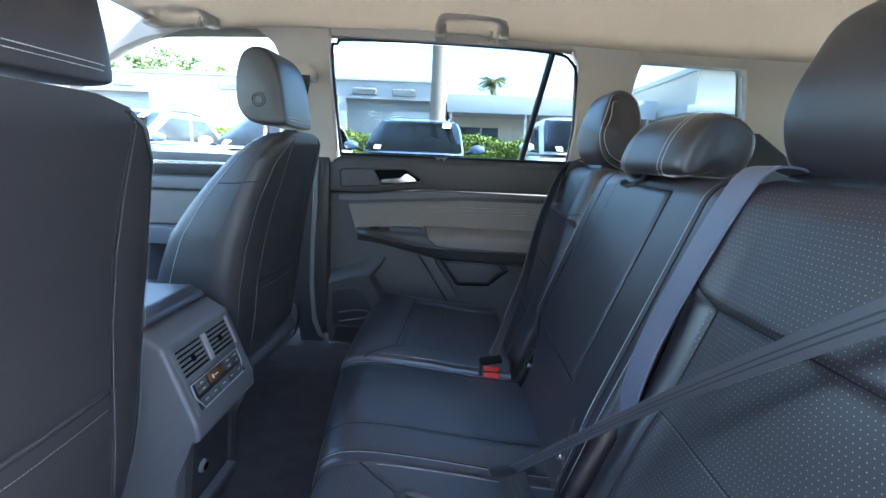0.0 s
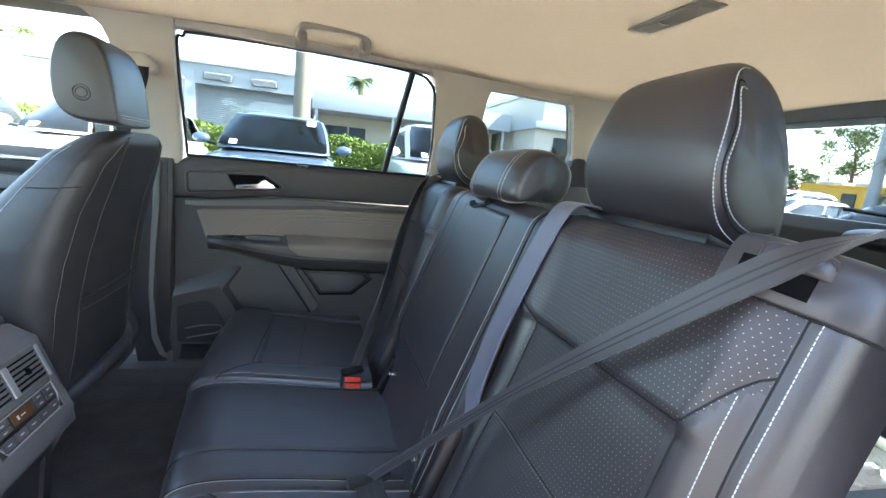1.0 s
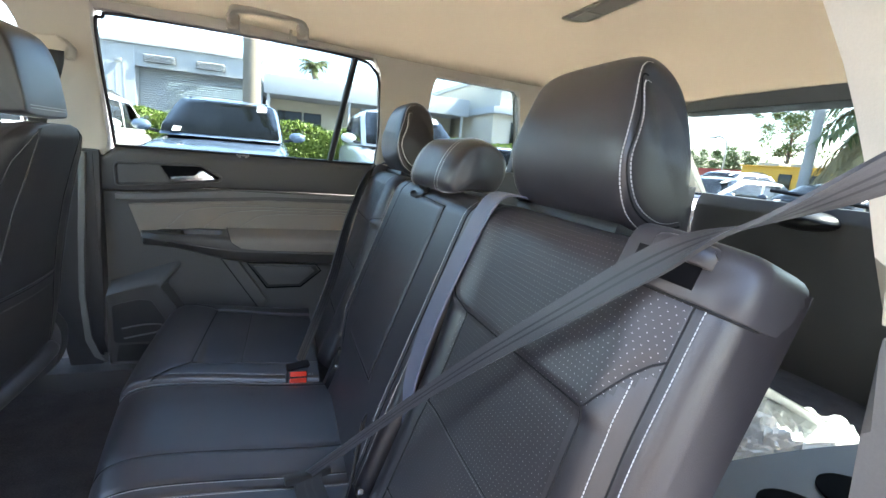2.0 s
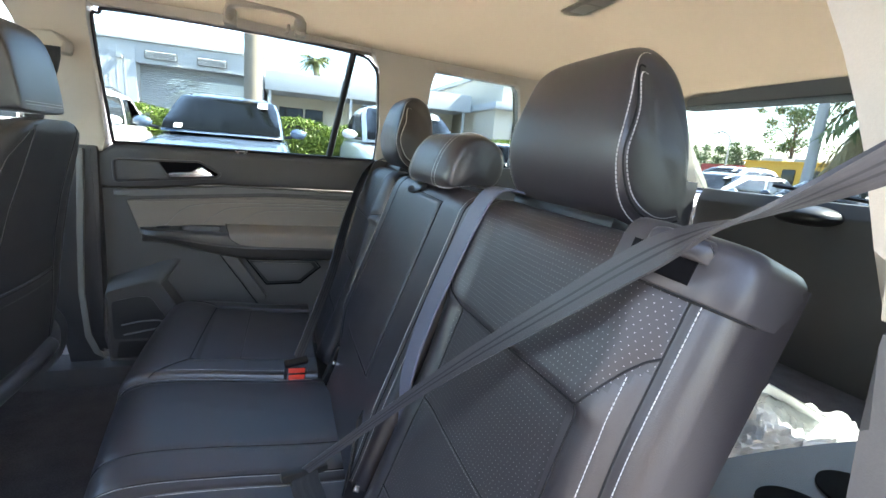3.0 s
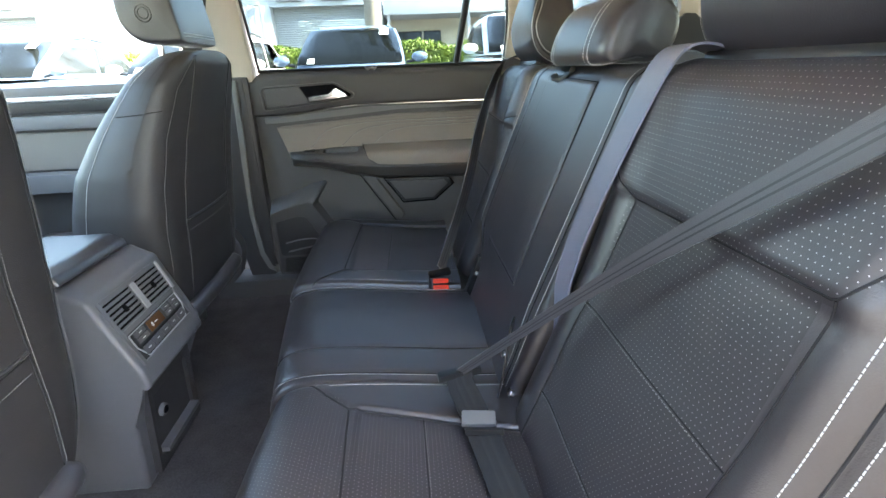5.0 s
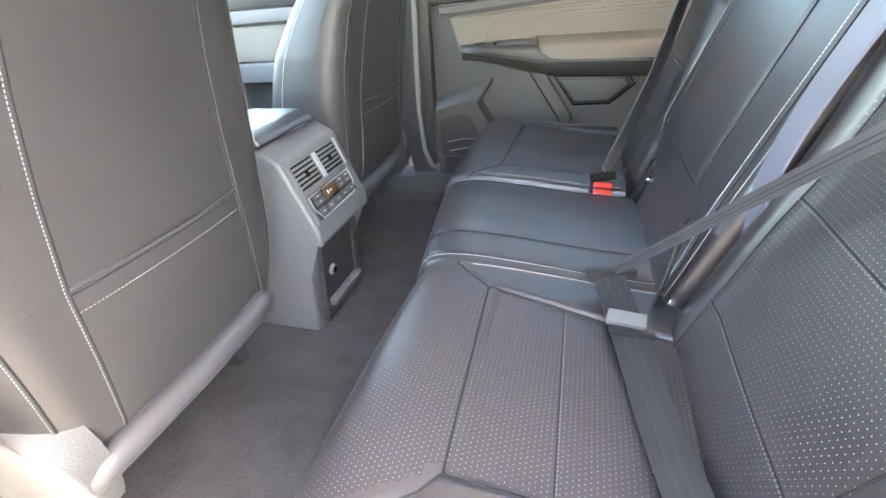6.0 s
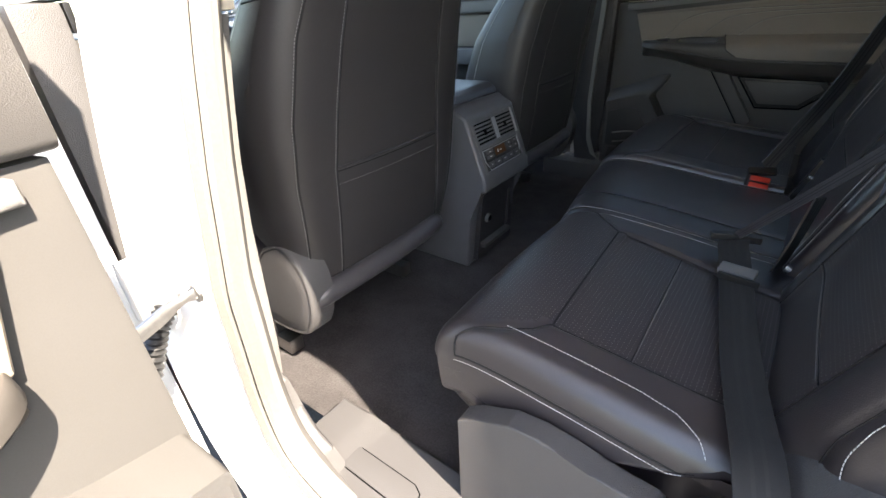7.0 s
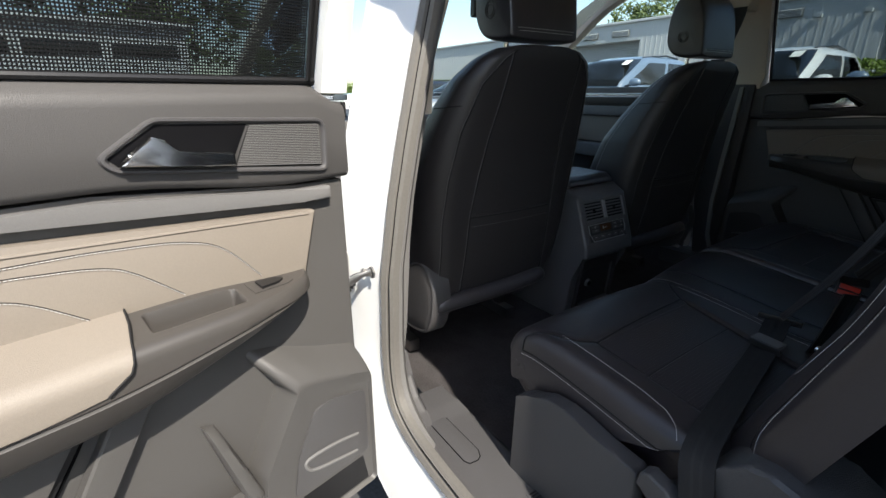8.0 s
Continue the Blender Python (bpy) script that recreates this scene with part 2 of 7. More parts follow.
def seam_depth(lines, u, v, depth=0.004, width=0.004):
    """How far the sewn lines pull the surface in at (u, v)."""
    best = 1.0
    for line in lines:
        for (a, b), (c, d) in zip(line, line[1:]):
            dx, dy = c - a, d - b
            t = max(0.0, min(1.0, ((u - a) * dx + (v - b) * dy) / (dx * dx + dy * dy)))
            best = min(best, math.hypot(u - a - t * dx, v - b - t * dy))
            if best < 1e-4:
                return depth
    return depth * math.exp(-(best / width) ** 2)


def inside(poly, u, v):
    hit = False
    for (a, b), (c, d) in zip(poly, poly[1:] + poly[:1]):
        if (b > v) != (d > v) and u < (c - a) * (v - b) / (d - b) + a:
            hit = not hit
    return hit


def quilt(us, vs, pos, lines=(), perf=None, back=None, depth=0.004, width=0.004):
    """A padded cover: the surface pos(u, v) with sewn lines pressed in, closed behind by pushing its rim to back(point)."""
    bm = bmesh.new()
    uvl = bm.loops.layers.uv.new("UVMap")
    e = 0.002
    rows = []
    for u in us:
        row = []
        for v in vs:
            p = pos(u, v)
            n = (pos(u + e, v) - pos(u - e, v)).cross(pos(u, v + e) - pos(u, v - e))
            n = n.normalized() if n.length > 1e-12 else Vector((0, 0, 1))
            row.append(bm.verts.new(p - n * (seam_depth(lines, u, v, depth, width) if lines else 0)))
        rows.append(row)
    for i in range(len(us) - 1):
        for j in range(len(vs) - 1):
            f = bm.faces.new((rows[i][j], rows[i + 1][j], rows[i + 1][j + 1], rows[i][j + 1]))
            if perf and perf((us[i] + us[i + 1]) / 2, (vs[j] + vs[j + 1]) / 2):
                f.material_index = 1
            for loop, (a, b) in zip(f.loops, ((i, j), (i + 1, j), (i + 1, j + 1), (i, j + 1))):
                loop[uvl].uv = (us[a], vs[b])
    if back:
        rim = [r[0] for r in rows] + rows[-1][1:] + [r[-1] for r in rows[-2::-1]] + rows[0][-2:0:-1]
        far = [bm.verts.new(back(v.co)) for v in rim]
        k = len(rim)
        for i in range(k):
            bm.faces.new((rim[i], rim[(i + 1) % k], far[(i + 1) % k], far[i]))
        bm.faces.new(far)
    return bm


def seam_tube(bm, pos, line, depth, radius=0.0010):
    """The dark gap of a sewn seam, laid into the valley of a cover."""
    fine = even([Vector((a, b, 0)) for a, b in line], 0.006) + [Vector((*line[-1], 0))]
    pts, e = [], 0.002
    for q in fine:
        n = (pos(q.x + e, q.y) - pos(q.x - e, q.y)).cross(pos(q.x, q.y + e) - pos(q.x, q.y - e))
        pts.append(pos(q.x, q.y) - (n.normalized() if n.length > 1e-12 else Vector((0, 0, 1))) * depth)
    return tube(bm, pts, radius, 6)


def linspace(a, b, n):
    return [a + (b - a) * i / n for i in range(n + 1)]


def stitches(bm, pts, normal, length=0.0034, gap=0.0010, thick=0.0005, width=0.00055, lift=0.0004):
    """Single threads laid end to end along a line on a surface; normal(point) or a vector."""
    path = even(pts, length + gap)
    for a, b in zip(path, path[1:]):
        d = (b - a)
        if d.length < 1e-6 or d.length > 3 * (length + gap):
            continue
        d.normalize()
        n = (normal(a) if callable(normal) else Vector(normal)).normalized()
        s = d.cross(n).normalized() * width
        c, h = a + n * lift, d * (length / 2)
        q = [bm.verts.new(c + x) for x in (-h - s, -h + s, h + s, h - s)]
        m = [bm.verts.new(c + n * thick + x) for x in (-h * 0.85 - s * 0.6, -h * 0.85 + s * 0.6, h * 0.85 + s * 0.6, h * 0.85 - s * 0.6)]
        bm.faces.new(m)
        for i in range(4):
            bm.faces.new((q[i], q[(i + 1) % 4], m[(i + 1) % 4], m[i]))
    return bm


def ribbon(bm, pts, across, wide, thick=0.0014, mat=0, ribs=True):
    """A woven strap along pts; across gives its width's direction at each point."""
    rings = []
    bands = [0, 0, 0, 0, 0, 0, 0, 0, 1, 1, 0, 0, 0, 0, 1, 1, 0, 0, 0, 0, 0, 0, 0, 0]
    for i, p in enumerate(pts):
        width = wide[i] if isinstance(wide, list) else wide
        p = Vector(p)
        d = (Vector(pts[min(i + 1, len(pts) - 1)]) - Vector(pts[max(i - 1, 0)])).normalized()
        a = Vector(across[i] if isinstance(across, list) else across)
        a = (a - d * a.dot(d)).normalized()
        n = d.cross(a).normalized()
        top, low = [], []
        for k in range(25):
            f = k / 24 - 0.5
            wave = 0.004 * width * (math.cos(f * 8 * math.pi) if ribs else 0)
            top.append(p + a * (width * f) + n * (thick + wave))
            low.append(p + a * (width * f) - n * thick)
        rings.append(top + low[::-1])
    rows = loft(bm, rings, mat=mat)
    if ribs:
        bm.faces.ensure_lookup_table()
        for k, f in enumerate(bm.faces[:(len(rows) - 1) * 50]):
            f.material_index = bands[k % 50] if k % 50 < 24 else (bands[48 - k % 50] if 25 <= k % 50 < 49 else 0)
    return bm


# ---- the car's shell ----
YR, YL = 0.80, -0.83


def side_y(z, s):
    """The inner face of the car's side at height z: upright below the belt line, leaning in above it."""
    lean = max(0.0, z - 1.28) * 0.32
    return (YR - 0.015 - lean) if s > 0 else (YL + lean)


def side_plate(outline, s, depth=0.05, bevel=0.004, push=0.0):
    """A panel on the car's side, its outline in x and z; push moves it into the cabin."""
    bm = bmesh.new()
    slab(bm, outline, 0, depth, "y", bevel)
    bmesh.ops.subdivide_edges(bm, edges=[e for e in bm.edges if abs(e.verts[0].co.z - e.verts[1].co.z) > 0.1], cuts=3)
    return warp(bm, lambda p: Vector((p.x, side_y(p.z, s) + s * (p.y - push), p.z)))


floor_bm = bmesh.new()
rings = []
for x in linspace(-1.7, 0.42, 60):
    ring = []
    for y in linspace(-0.745, 0.80, 60):
        hump = 0.05 * math.exp(-((y + 0.015) / 0.17) ** 4)
        edge = 0.03 * max(0, (abs(y) - 0.66) / 0.09) ** 2
        ring.append(Vector((x, y, 0.485 + hump * 0.4 + min(edge, 0.04) + 0.004 * noise.noise(Vector((x * 6, y * 6, 0))))))
    rings.append(ring)
loft(floor_bm, rings, closed=False)
bmesh.ops.solidify(floor_bm, geom=floor_bm.faces[:], thickness=0.03)
solid("floor", floor_bm, CARPET, "dark grey carpeted cabin floor of the car", "floor")

# headliner and roof skin
rings, skins = [], []
for x in linspace(-0.92, 1.86, 50):
    drop = 0.058 * (1 - math.exp(-max(0.0, x) / 0.8)) + 0.014 * max(0, (-x - 0.1) / 0.8) ** 2
    ring, skin = [], []
    for y in linspace(-0.735, 0.70, 48):
        e = abs((y + 0.0175) / 0.7175)
        z = 1.702 - drop - 0.016 * e ** 3 - 0.030 * max(0, (e - 0.86) / 0.14) ** 2
        ring.append(Vector((x, y, z)))
        skin.append(Vector((x, y * 1.13, z + 0.050)))
    rings.append(ring)
    skins.append(skin)
bm = bmesh.new()
loft(bm, rings, closed=False)
bmesh.ops.solidify(bm, geom=bm.faces[:], thickness=-0.012)
solid("ceiling", bm, LINER, "beige woven cloth headliner of the car's roof", "ceiling")
bm = bmesh.new()
loft(bm, skins, closed=False)
bmesh.ops.solidify(bm, geom=bm.faces[:], thickness=-0.004)
solid("roof_skin", bm, PAINT, "white painted steel roof of the car", "roof")

# right side pillars and trims
PIL_B = [(-0.545, 1.26), (-0.375, 1.255), (-0.362, 1.30), (-0.355, 1.62), (-0.345, 1.69), (-0.62, 1.70), (-0.588, 1.668), (-0.556, 1.656), (-0.530, 1.632), (-0.518, 1.60), (-0.514, 1.55), (-0.520, 1.4)]
solid("pillar_right_front", side_plate(PIL_B, 1, 0.06, 0.006), BEIGE, "beige plastic trim over the middle door pillar", "pillar trim")
PIL_B2 = [(-0.50, 0.52), (-0.415, 0.52), (-0.40, 0.75), (-0.385, 1.272), (-0.56, 1.272), (-0.55, 0.9)]
solid("pillar_right_front_lower", side_plate(PIL_B2, 1, 0.07, 0.01, 0.012), VINYL, "charcoal plastic trim on the foot of the pillar", "pillar trim")
# seal edge beside the pillar; its pale tone stands for sunlight along it
SEAL_R = [(-0.436, 1.262), (-0.419, 1.262), (-0.426, 1.12), (-0.440, 0.95), (-0.448, 0.80), (-0.442, 0.66), (-0.422, 0.60), (-0.400, 0.580), (-0.400, 0.568), (-0.434, 0.590), (-0.456, 0.65), (-0.463, 0.80), (-0.453, 1.0)]
solid("door_seal_right", side_plate(SEAL_R, 1, 0.03, 0.006, 0.022), STRIP, "seal strip beside the closed door, its sunlit look put into a pale colour", "seal")
# dark strip laid where the gap between pillar and door lies in shade
GAP_R = [(-0.418, 1.262), (-0.402, 1.262), (-0.404, 0.95), (-0.408, 0.66), (-0.396, 0.600), (-0.415, 0.606), (-0.437, 0.66), (-0.443, 0.80), (-0.436, 0.95), (-0.422, 1.12)]
solid("door_gap_right", side_plate(GAP_R, 1, 0.03, 0.002, 0.014), VINYL, "dark strip standing in for the shaded gap beside the closed door", "seal")
PIL_C = [(0.475, 1.28), (0.64, 1.30), (0.64, 1.56), (0.66, 1.612), (0.60, 1.68), (0.40, 1.69), (0.43, 1.638), (0.462, 1.60), (0.48, 1.4)]
solid("pillar_right_rear", side_plate(PIL_C, 1, 0.06, 0.006), BEIGE, "beige plastic trim between door and rear quarter window", "pillar trim")
PIL_D = [(1.045, 1.30), (1.75, 1.30), (2.06, 1.30), (1.80, 1.61), (1.74, 1.665), (0.95, 1.67), (0.98, 1.602), (1.0, 1.585), (1.05, 1.43)]
solid("pillar_right_back", side_plate(PIL_D, 1, 0.06, 0.006), BEIGE, "beige plastic trim on the rearmost pillar", "pillar trim")
QDARK = [(1.03, 1.298), (1.042, 1.395), (1.06, 1.412), (1.092, 1.410), (1.25, 1.315), (1.26, 1.298)]
solid("quarter_trim_right", side_plate(QDARK, 1, 0.05, 0.008, 0.016), VINYL, "dark trim wedge behind the rear quarter window", "trim")
QTOP = [(0.658, 1.612), (0.98, 1.603), (0.95, 1.67), (0.603, 1.68)]
solid("header_right_rear", side_plate(QTOP, 1, 0.05, 0.003), BEIGE, "beige trim over the rear quarter window", "trim")
DTOP = [(-0.3445, 1.657), (0.428, 1.640), (0.40, 1.688), (-0.3445, 1.69)]
solid("header_right", side_plate(DTOP, 1, 0.05, 0.003), BEIGE, "beige trim over the rear door window", "trim")
FTOP = [(-0.590, 1.6685), (-0.622, 1.705), (-0.98, 1.70), (-1.20, 1.615), (-1.76, 1.20), (-1.66, 1.20), (-1.30, 1.462), (-1.129, 1.564), (-1.057, 1.602), (-0.967, 1.634), (-0.832, 1.660), (-0.699, 1.670)]
solid("pillar_right_windscreen", side_plate(FTOP, 1, 0.05, 0.004), BEIGE, "beige trim on the windscreen pillar", "pillar trim")
CARGO_R = [(0.56, 0.60), (2.05, 0.60), (2.05, 1.296), (0.60, 1.296), (0.52, 1.1)]
solid("cargo_wall_right", side_plate(CARGO_R, 1, 0.06, 0.006, 0.02), PLASTIC, "charcoal plastic side trim of the load space", "wall")

# left side: windscreen pillar, upper pillar trims, rear quarter
solid("pillar_left_windscreen", side_plate(FTOP, -1, 0.05, 0.004), BEIGE, "beige trim on the driver's windscreen pillar", "pillar trim")
PIL_CL = [(0.497, 1.256), (0.70, 1.256), (0.70, 1.56), (0.66, 1.605), (0.60, 1.66), (0.36, 1.67), (0.40, 1.57), (0.44, 1.50), (0.466, 1.453), (0.480, 1.417), (0.487, 1.385), (0.491, 1.355), (0.491, 1.30)]
solid("pillar_left_rear", side_plate(PIL_CL, -1, 0.06, 0.012, 0.078), BEIGE, "beige plastic trim behind the open door", "pillar trim")
PIL_CL2 = [(0.499, 1.252), (0.70, 1.252), (0.70, 0.60), (0.50, 0.62), (0.527, 0.85), (0.531, 1.0), (0.523, 1.12), (0.513, 1.18)]
solid("pillar_left_rear_lower", side_plate(PIL_CL2, -1, 0.05, 0.01, 0.076), PLASTIC_GREY, "grey plastic trim on the foot of the pillar behind the open door", "pillar trim")
solid("pillar_left_back", side_plate(PIL_D, -1, 0.06, 0.006), BEIGE, "beige plastic trim on the rearmost pillar", "pillar trim")
solid("header_left_rear", side_plate([(0.701, 1.607), (0.98, 1.603), (0.95, 1.66), (0.603, 1.66)], -1, 0.05, 0.003), BEIGE, "beige trim over the rear quarter window", "trim")
CARGO_L = [(0.62, 0.60), (2.05, 0.60), (2.05, 1.296), (0.701, 1.296), (0.66, 1.07)]
solid("cargo_wall_left", side_plate(CARGO_L, -1, 0.06, 0.006, 0.02), PLASTIC, "charcoal plastic side trim of the load space", "wall")


def pane(name, outline, s, mat, push=-0.03):
    bm = bmesh.new()
    slab(bm, outline, 0, 0.004, "y")
    bmesh.ops.subdivide_edges(bm, edges=bm.edges[:], cuts=1)
    warp(bm, lambda p: Vector((p.x, side_y(p.z, s) + s * (p.y - push), p.z)))
    ob = solid(name, bm, mat, "clear side window of the car, with a faint green tint", "window", angle=60)
    ob.visible_shadow = mat is PANE_DARK
    return ob


pane("window_1", [(0.60, 1.29), (1.10, 1.29), (1.08, 1.43), (1.02, 1.63), (0.60, 1.63)], 1, PANE_DARK)
pane("window_2", [(-1.70, 1.24), (-0.50, 1.24), (-0.50, 1.65), (-0.60, 1.69), (-0.93, 1.68), (-1.10, 1.62)], 1, PANE)
pane("window_3", [(-1.70, 1.24), (-0.50, 1.24), (-0.50, 1.65), (-0.60, 1.69), (-0.93, 1.68), (-1.10, 1.62)], -1, PANE)
pane("window_4", [(0.68, 1.29), (1.10, 1.29), (1.08, 1.43), (1.02, 1.63), (0.68, 1.63)], -1, PANE_DARK)

# windscreen, tailgate and its window
bm = bmesh.new()
slab(bm, [(-0.94, 1.690), (-1.74, 1.17), (-1.744, 1.175), (-0.944, 1.695)], -0.68, 0.66, "y")
ob = solid("windscreen", bm, PANE, "clear laminated windscreen", "window", angle=60)
ob.visible_shadow = False
bm = bmesh.new()
slab(bm, [(1.80, 1.615), (2.13, 1.27), (2.134, 1.274), (1.804, 1.62)], -0.70, 0.80, "y")
ob = solid("window_rear", bm, PANE_DARK, "sloping tailgate window with a wiper outside", "window", angle=60)
bm = bmesh.new()
slab(bm, [(1.70, 1.655), (1.82, 1.612), (1.86, 1.60), (1.90, 1.63), (1.86, 1.67)], -0.72, 0.69, "y", 0.004)
solid("tailgate_header", bm, PLASTIC_GREY, "grey trim over the tailgate window", "trim")
bm = bmesh.new()
slab(bm, [(2.06, 0.58), (2.06, 1.22), (2.09, 1.272), (2.15, 1.272), (2.17, 0.58)], -0.78, 0.76, "y", 0.008)
solid("tailgate_wall", bm, PLASTIC, "charcoal plastic inner panel of the tailgate", "wall")
for s, y0, y1 in ((1, 0.80, 0.83), (-1, -0.79, -0.695)):
    bm = bmesh.new()
    slab(bm, [(1.78, 1.64), (2.08, 1.27), (2.17, 1.27), (1.86, 1.65)], y0, y1, "y", 0.008)
    solid("tailgate_pillar", bm, BEIGE if s > 0 else PLASTIC_GREY, "trim beside the tailgate window", "pillar trim")
bm = bmesh.new()
r = bmesh.ops.create_uvsphere(bm, u_segments=28, v_segments=14, radius=1)
moved(bm, Matrix.LocRotScale((2.05, 0.25, 1.215), None, (0.11, 0.12, 0.040)))
solid("wiper_motor_cover", bm, BLACK, "glossy black moulded cover of the rear wiper motor", "cover", kind="")
bm = bmesh.new()
tube(bm, [(2.12, 0.45, 1.315), (2.14, 0.2, 1.295), (2.155, -0.05, 1.275)], 0.009, 6)
ob = solid("rear_wiper", bm, BLACK, "black rear wiper blade on the tailgate glass", "wiper", kind="")

bm = bmesh.new()
box(bm, 0.60, 2.06, -0.80, 0.78, 0.58, 0.615, 0.005)
solid("cargo_floor", bm, CARPET, "dark carpeted load floor behind the bench", "floor")

# the door opening on the left: painted frame, rubber seal and sill, all along one curved line
OPENING = [(-0.318, 1.600), (-0.316, 1.45), (-0.312, 1.28), (-0.310, 1.05), (-0.312, 0.82), (-0.312, 0.68), (-0.285, 0.585), (-0.215, 0.540), (-0.10, 0.524),
           (0.08, 0.520), (0.24, 0.523), (0.36, 0.56), (0.455, 0.66), (0.53, 0.80), (0.572, 0.98), (0.566, 1.15), (0.520, 1.32), (0.455, 1.47), (0.36, 1.575), (0.22, 1.622), (0.0, 1.632), (-0.2, 1.628), (-0.30, 1.62)]
ring_path = curve_points([(x, 0, z) for x, z in OPENING + OPENING[:1]], 220)[:-1]


def smooth(a, b, t):
    t = max(0.0, min(1.0, (t - a) / (b - a)))
    return t * t * (3 - 2 * t)


def sweep(section):
    """Draws a section of (outward, y) points round the door opening."""
    k = len(ring_path)
    rings = []
    for i, p in enumerate(ring_path):
        d = (ring_path[(i + 1) % k] - ring_path[i - 1]).normalized()
        out = Vector((d.z, 0, -d.x))
        ring = []
        for e, w in section:
            q = p + out * e
            base = float(np.interp(p.z, [0.50, 0.60, 0.88, 1.036, 1.15, 1.30, 1.45, 1.64], [-0.858, -0.858, -0.852, -0.829, -0.806, -0.770, -0.730, -0.690]))
            base -= 0.052 * smooth(0.05, 0.35, p.x) * smooth(1.10, 1.40, p.z)
            ring.append(Vector((q.x, base + w, q.z)))
        rings.append(ring)
    bm = bmesh.new()
    loft(bm, rings + rings[:1], cap=False)
    bmesh.ops.remove_doubles(bm, verts=bm.verts, dist=1e-6)
    return bm


# outward is positive away from the opening when the line runs down the front pillar
solid("door_frame_left", sweep([(0.012, 0.0), (0.016, -0.012), (0.045, -0.018), (0.07, -0.032), (0.16, -0.045), (0.175, -0.05), (0.175, 0.02), (0.05, 0.03)]), PAINT, "white painted metal frame of the open rear door", "door frame")
solid("door_seal", sweep([(-0.008, 0.004), (-0.006, -0.010), (0.003, -0.017), (0.012, -0.012), (0.013, 0.004), (0, 0.012)]), RUBBER, "grey rubber door seal round the opening", "seal")
solid("door_seal_gap", sweep([(-0.0085, -0.004), (-0.0085, 0.006), (-0.0125, 0.010), (-0.0125, 0.000)]), DEEP, "dark gap between the lips of the door seal", "seal")
solid("door_seal_lip", sweep([(-0.0130, 0.006), (-0.0140, -0.004), (-0.0190, -0.008), (-0.0240, -0.002), (-0.0240, 0.012), (-0.0130, 0.014)]), RUBBER, "grey inner lip of the door seal", "seal")
solid("door_frame_trim", sweep([(-0.004, 0.008), (0.0, 0.016), (0.002, 0.034), (0.020, 0.048), (0.045, 0.05), (0.05, 0.03), (0.013, 0.006)]), PLASTIC_GREY, "grey plastic trim inside the door seal", "trim")
bm = bmesh.new()
slab(bm, [(-0.34, 0.50), (0.42, 0.50), (0.42, 0.527), (-0.22, 0.529), (-0.268, 0.534), (-0.34, 0.534)], -0.846, -0.70, "y", 0.008, 3)
slab(bm, [(-0.38, 0.505), (-0.24, 0.505), (-0.225, 0.5295), (-0.268, 0.540), (-0.303, 0.560), (-0.331, 0.60), (-0.346, 0.66), (-0.38, 0.67)], -0.838, -0.792, "y", 0.008, 3)
solid("sill_trim", bm, PLASTIC, "charcoal plastic sill trim of the door opening", "sill")
plate = thing("sill_plate", (-0.178, -0.780, 0.5285), "smooth charcoal cover set into the door sill", "sill plate")
bm = bmesh.new()
slab(bm, [(-0.086, -0.020), (-0.080, 0.020), (0.066, 0.021), (0.080, 0.014), (0.086, 0.004), (0.084, -0.014), (0.074, -0.020)], 0.0, 0.0022, "z", 0.0012, 2)
part("plate", bm, PLASTIC, plate)
bm = bmesh.new()
tube(bm, [(-0.087, -0.021, 0.0006), (-0.081, 0.021, 0.0006), (0.066, 0.022, 0.0006), (0.081, 0.015, 0.0006), (0.087, 0.004, 0.0006), (0.085, -0.015, 0.0006), (0.074, -0.021, 0.0006), (-0.087, -0.021, 0.0006)], 0.0012, 6)
part("gap", bm, DEEP, plate)
grip = thing("sill_plate", (0.11, -0.728, 0.527), "ribbed dark scuff plate set into the door sill", "sill plate")
bm = bmesh.new()
box(bm, -0.085, 0.085, -0.025, 0.025, 0, 0.004, 0.0015)
part("plate", bm, PLASTIC, grip)
for k in range(26):
    bm = bmesh.new()
    x = -0.079 + k * 0.0063
    box(bm, x - 0.0014, x + 0.0014, -0.021, 0.021, 0.004, 0.0058)
    part("rib", bm, BLACK, grip)
# middle pillar on the left: dark foot and beige top, inside the seal
bm = bmesh.new()
rings = []
for z in linspace(0.50, 1.195, 24):
    y = float(np.interp(z, [0.5, 0.64, 0.79, 0.93, 1.03, 1.12, 1.195], [-0.795, -0.788, -0.779, -0.770, -0.758, -0.741, -0.723]))
    x = float(np.interp(z, [0.5, 0.60, 0.72, 1.2], [-0.372, -0.366, -0.350, -0.346]))
    rings.append([Vector(p) for p in ((-0.52, y - 0.035, z), (-0.52, y - 0.006, z), (-0.51, y, z), (x - 0.014, y, z), (x - 0.004, y - 0.005, z), (x, y - 0.016, z), (x, y - 0.035, z))])
loft(bm, rings)
solid("pillar_left_front_lower", bm, PLASTIC_GREY, "grey plastic trim on the foot of the middle pillar", "pillar trim")
PIL_BL = [(-0.53, 1.198), (-0.342, 1.198), (-0.342, 1.60), (-0.345, 1.66), (-0.60, 1.67), (-0.55, 1.62)]
solid("pillar_left_front", side_plate(PIL_BL, -1, 0.04, 0.008, 0.110), BEIGE, "beige plastic trim on the top of the middle pillar", "pillar trim")
bm = bmesh.new()
slab(bm, [(-0.36, 1.60), (0.40, 1.60), (0.36, 1.665), (-0.36, 1.67)], -0.735, -0.70, "y", 0.01)
solid("header_left", bm, BEIGE, "beige trim over the open door", "trim")

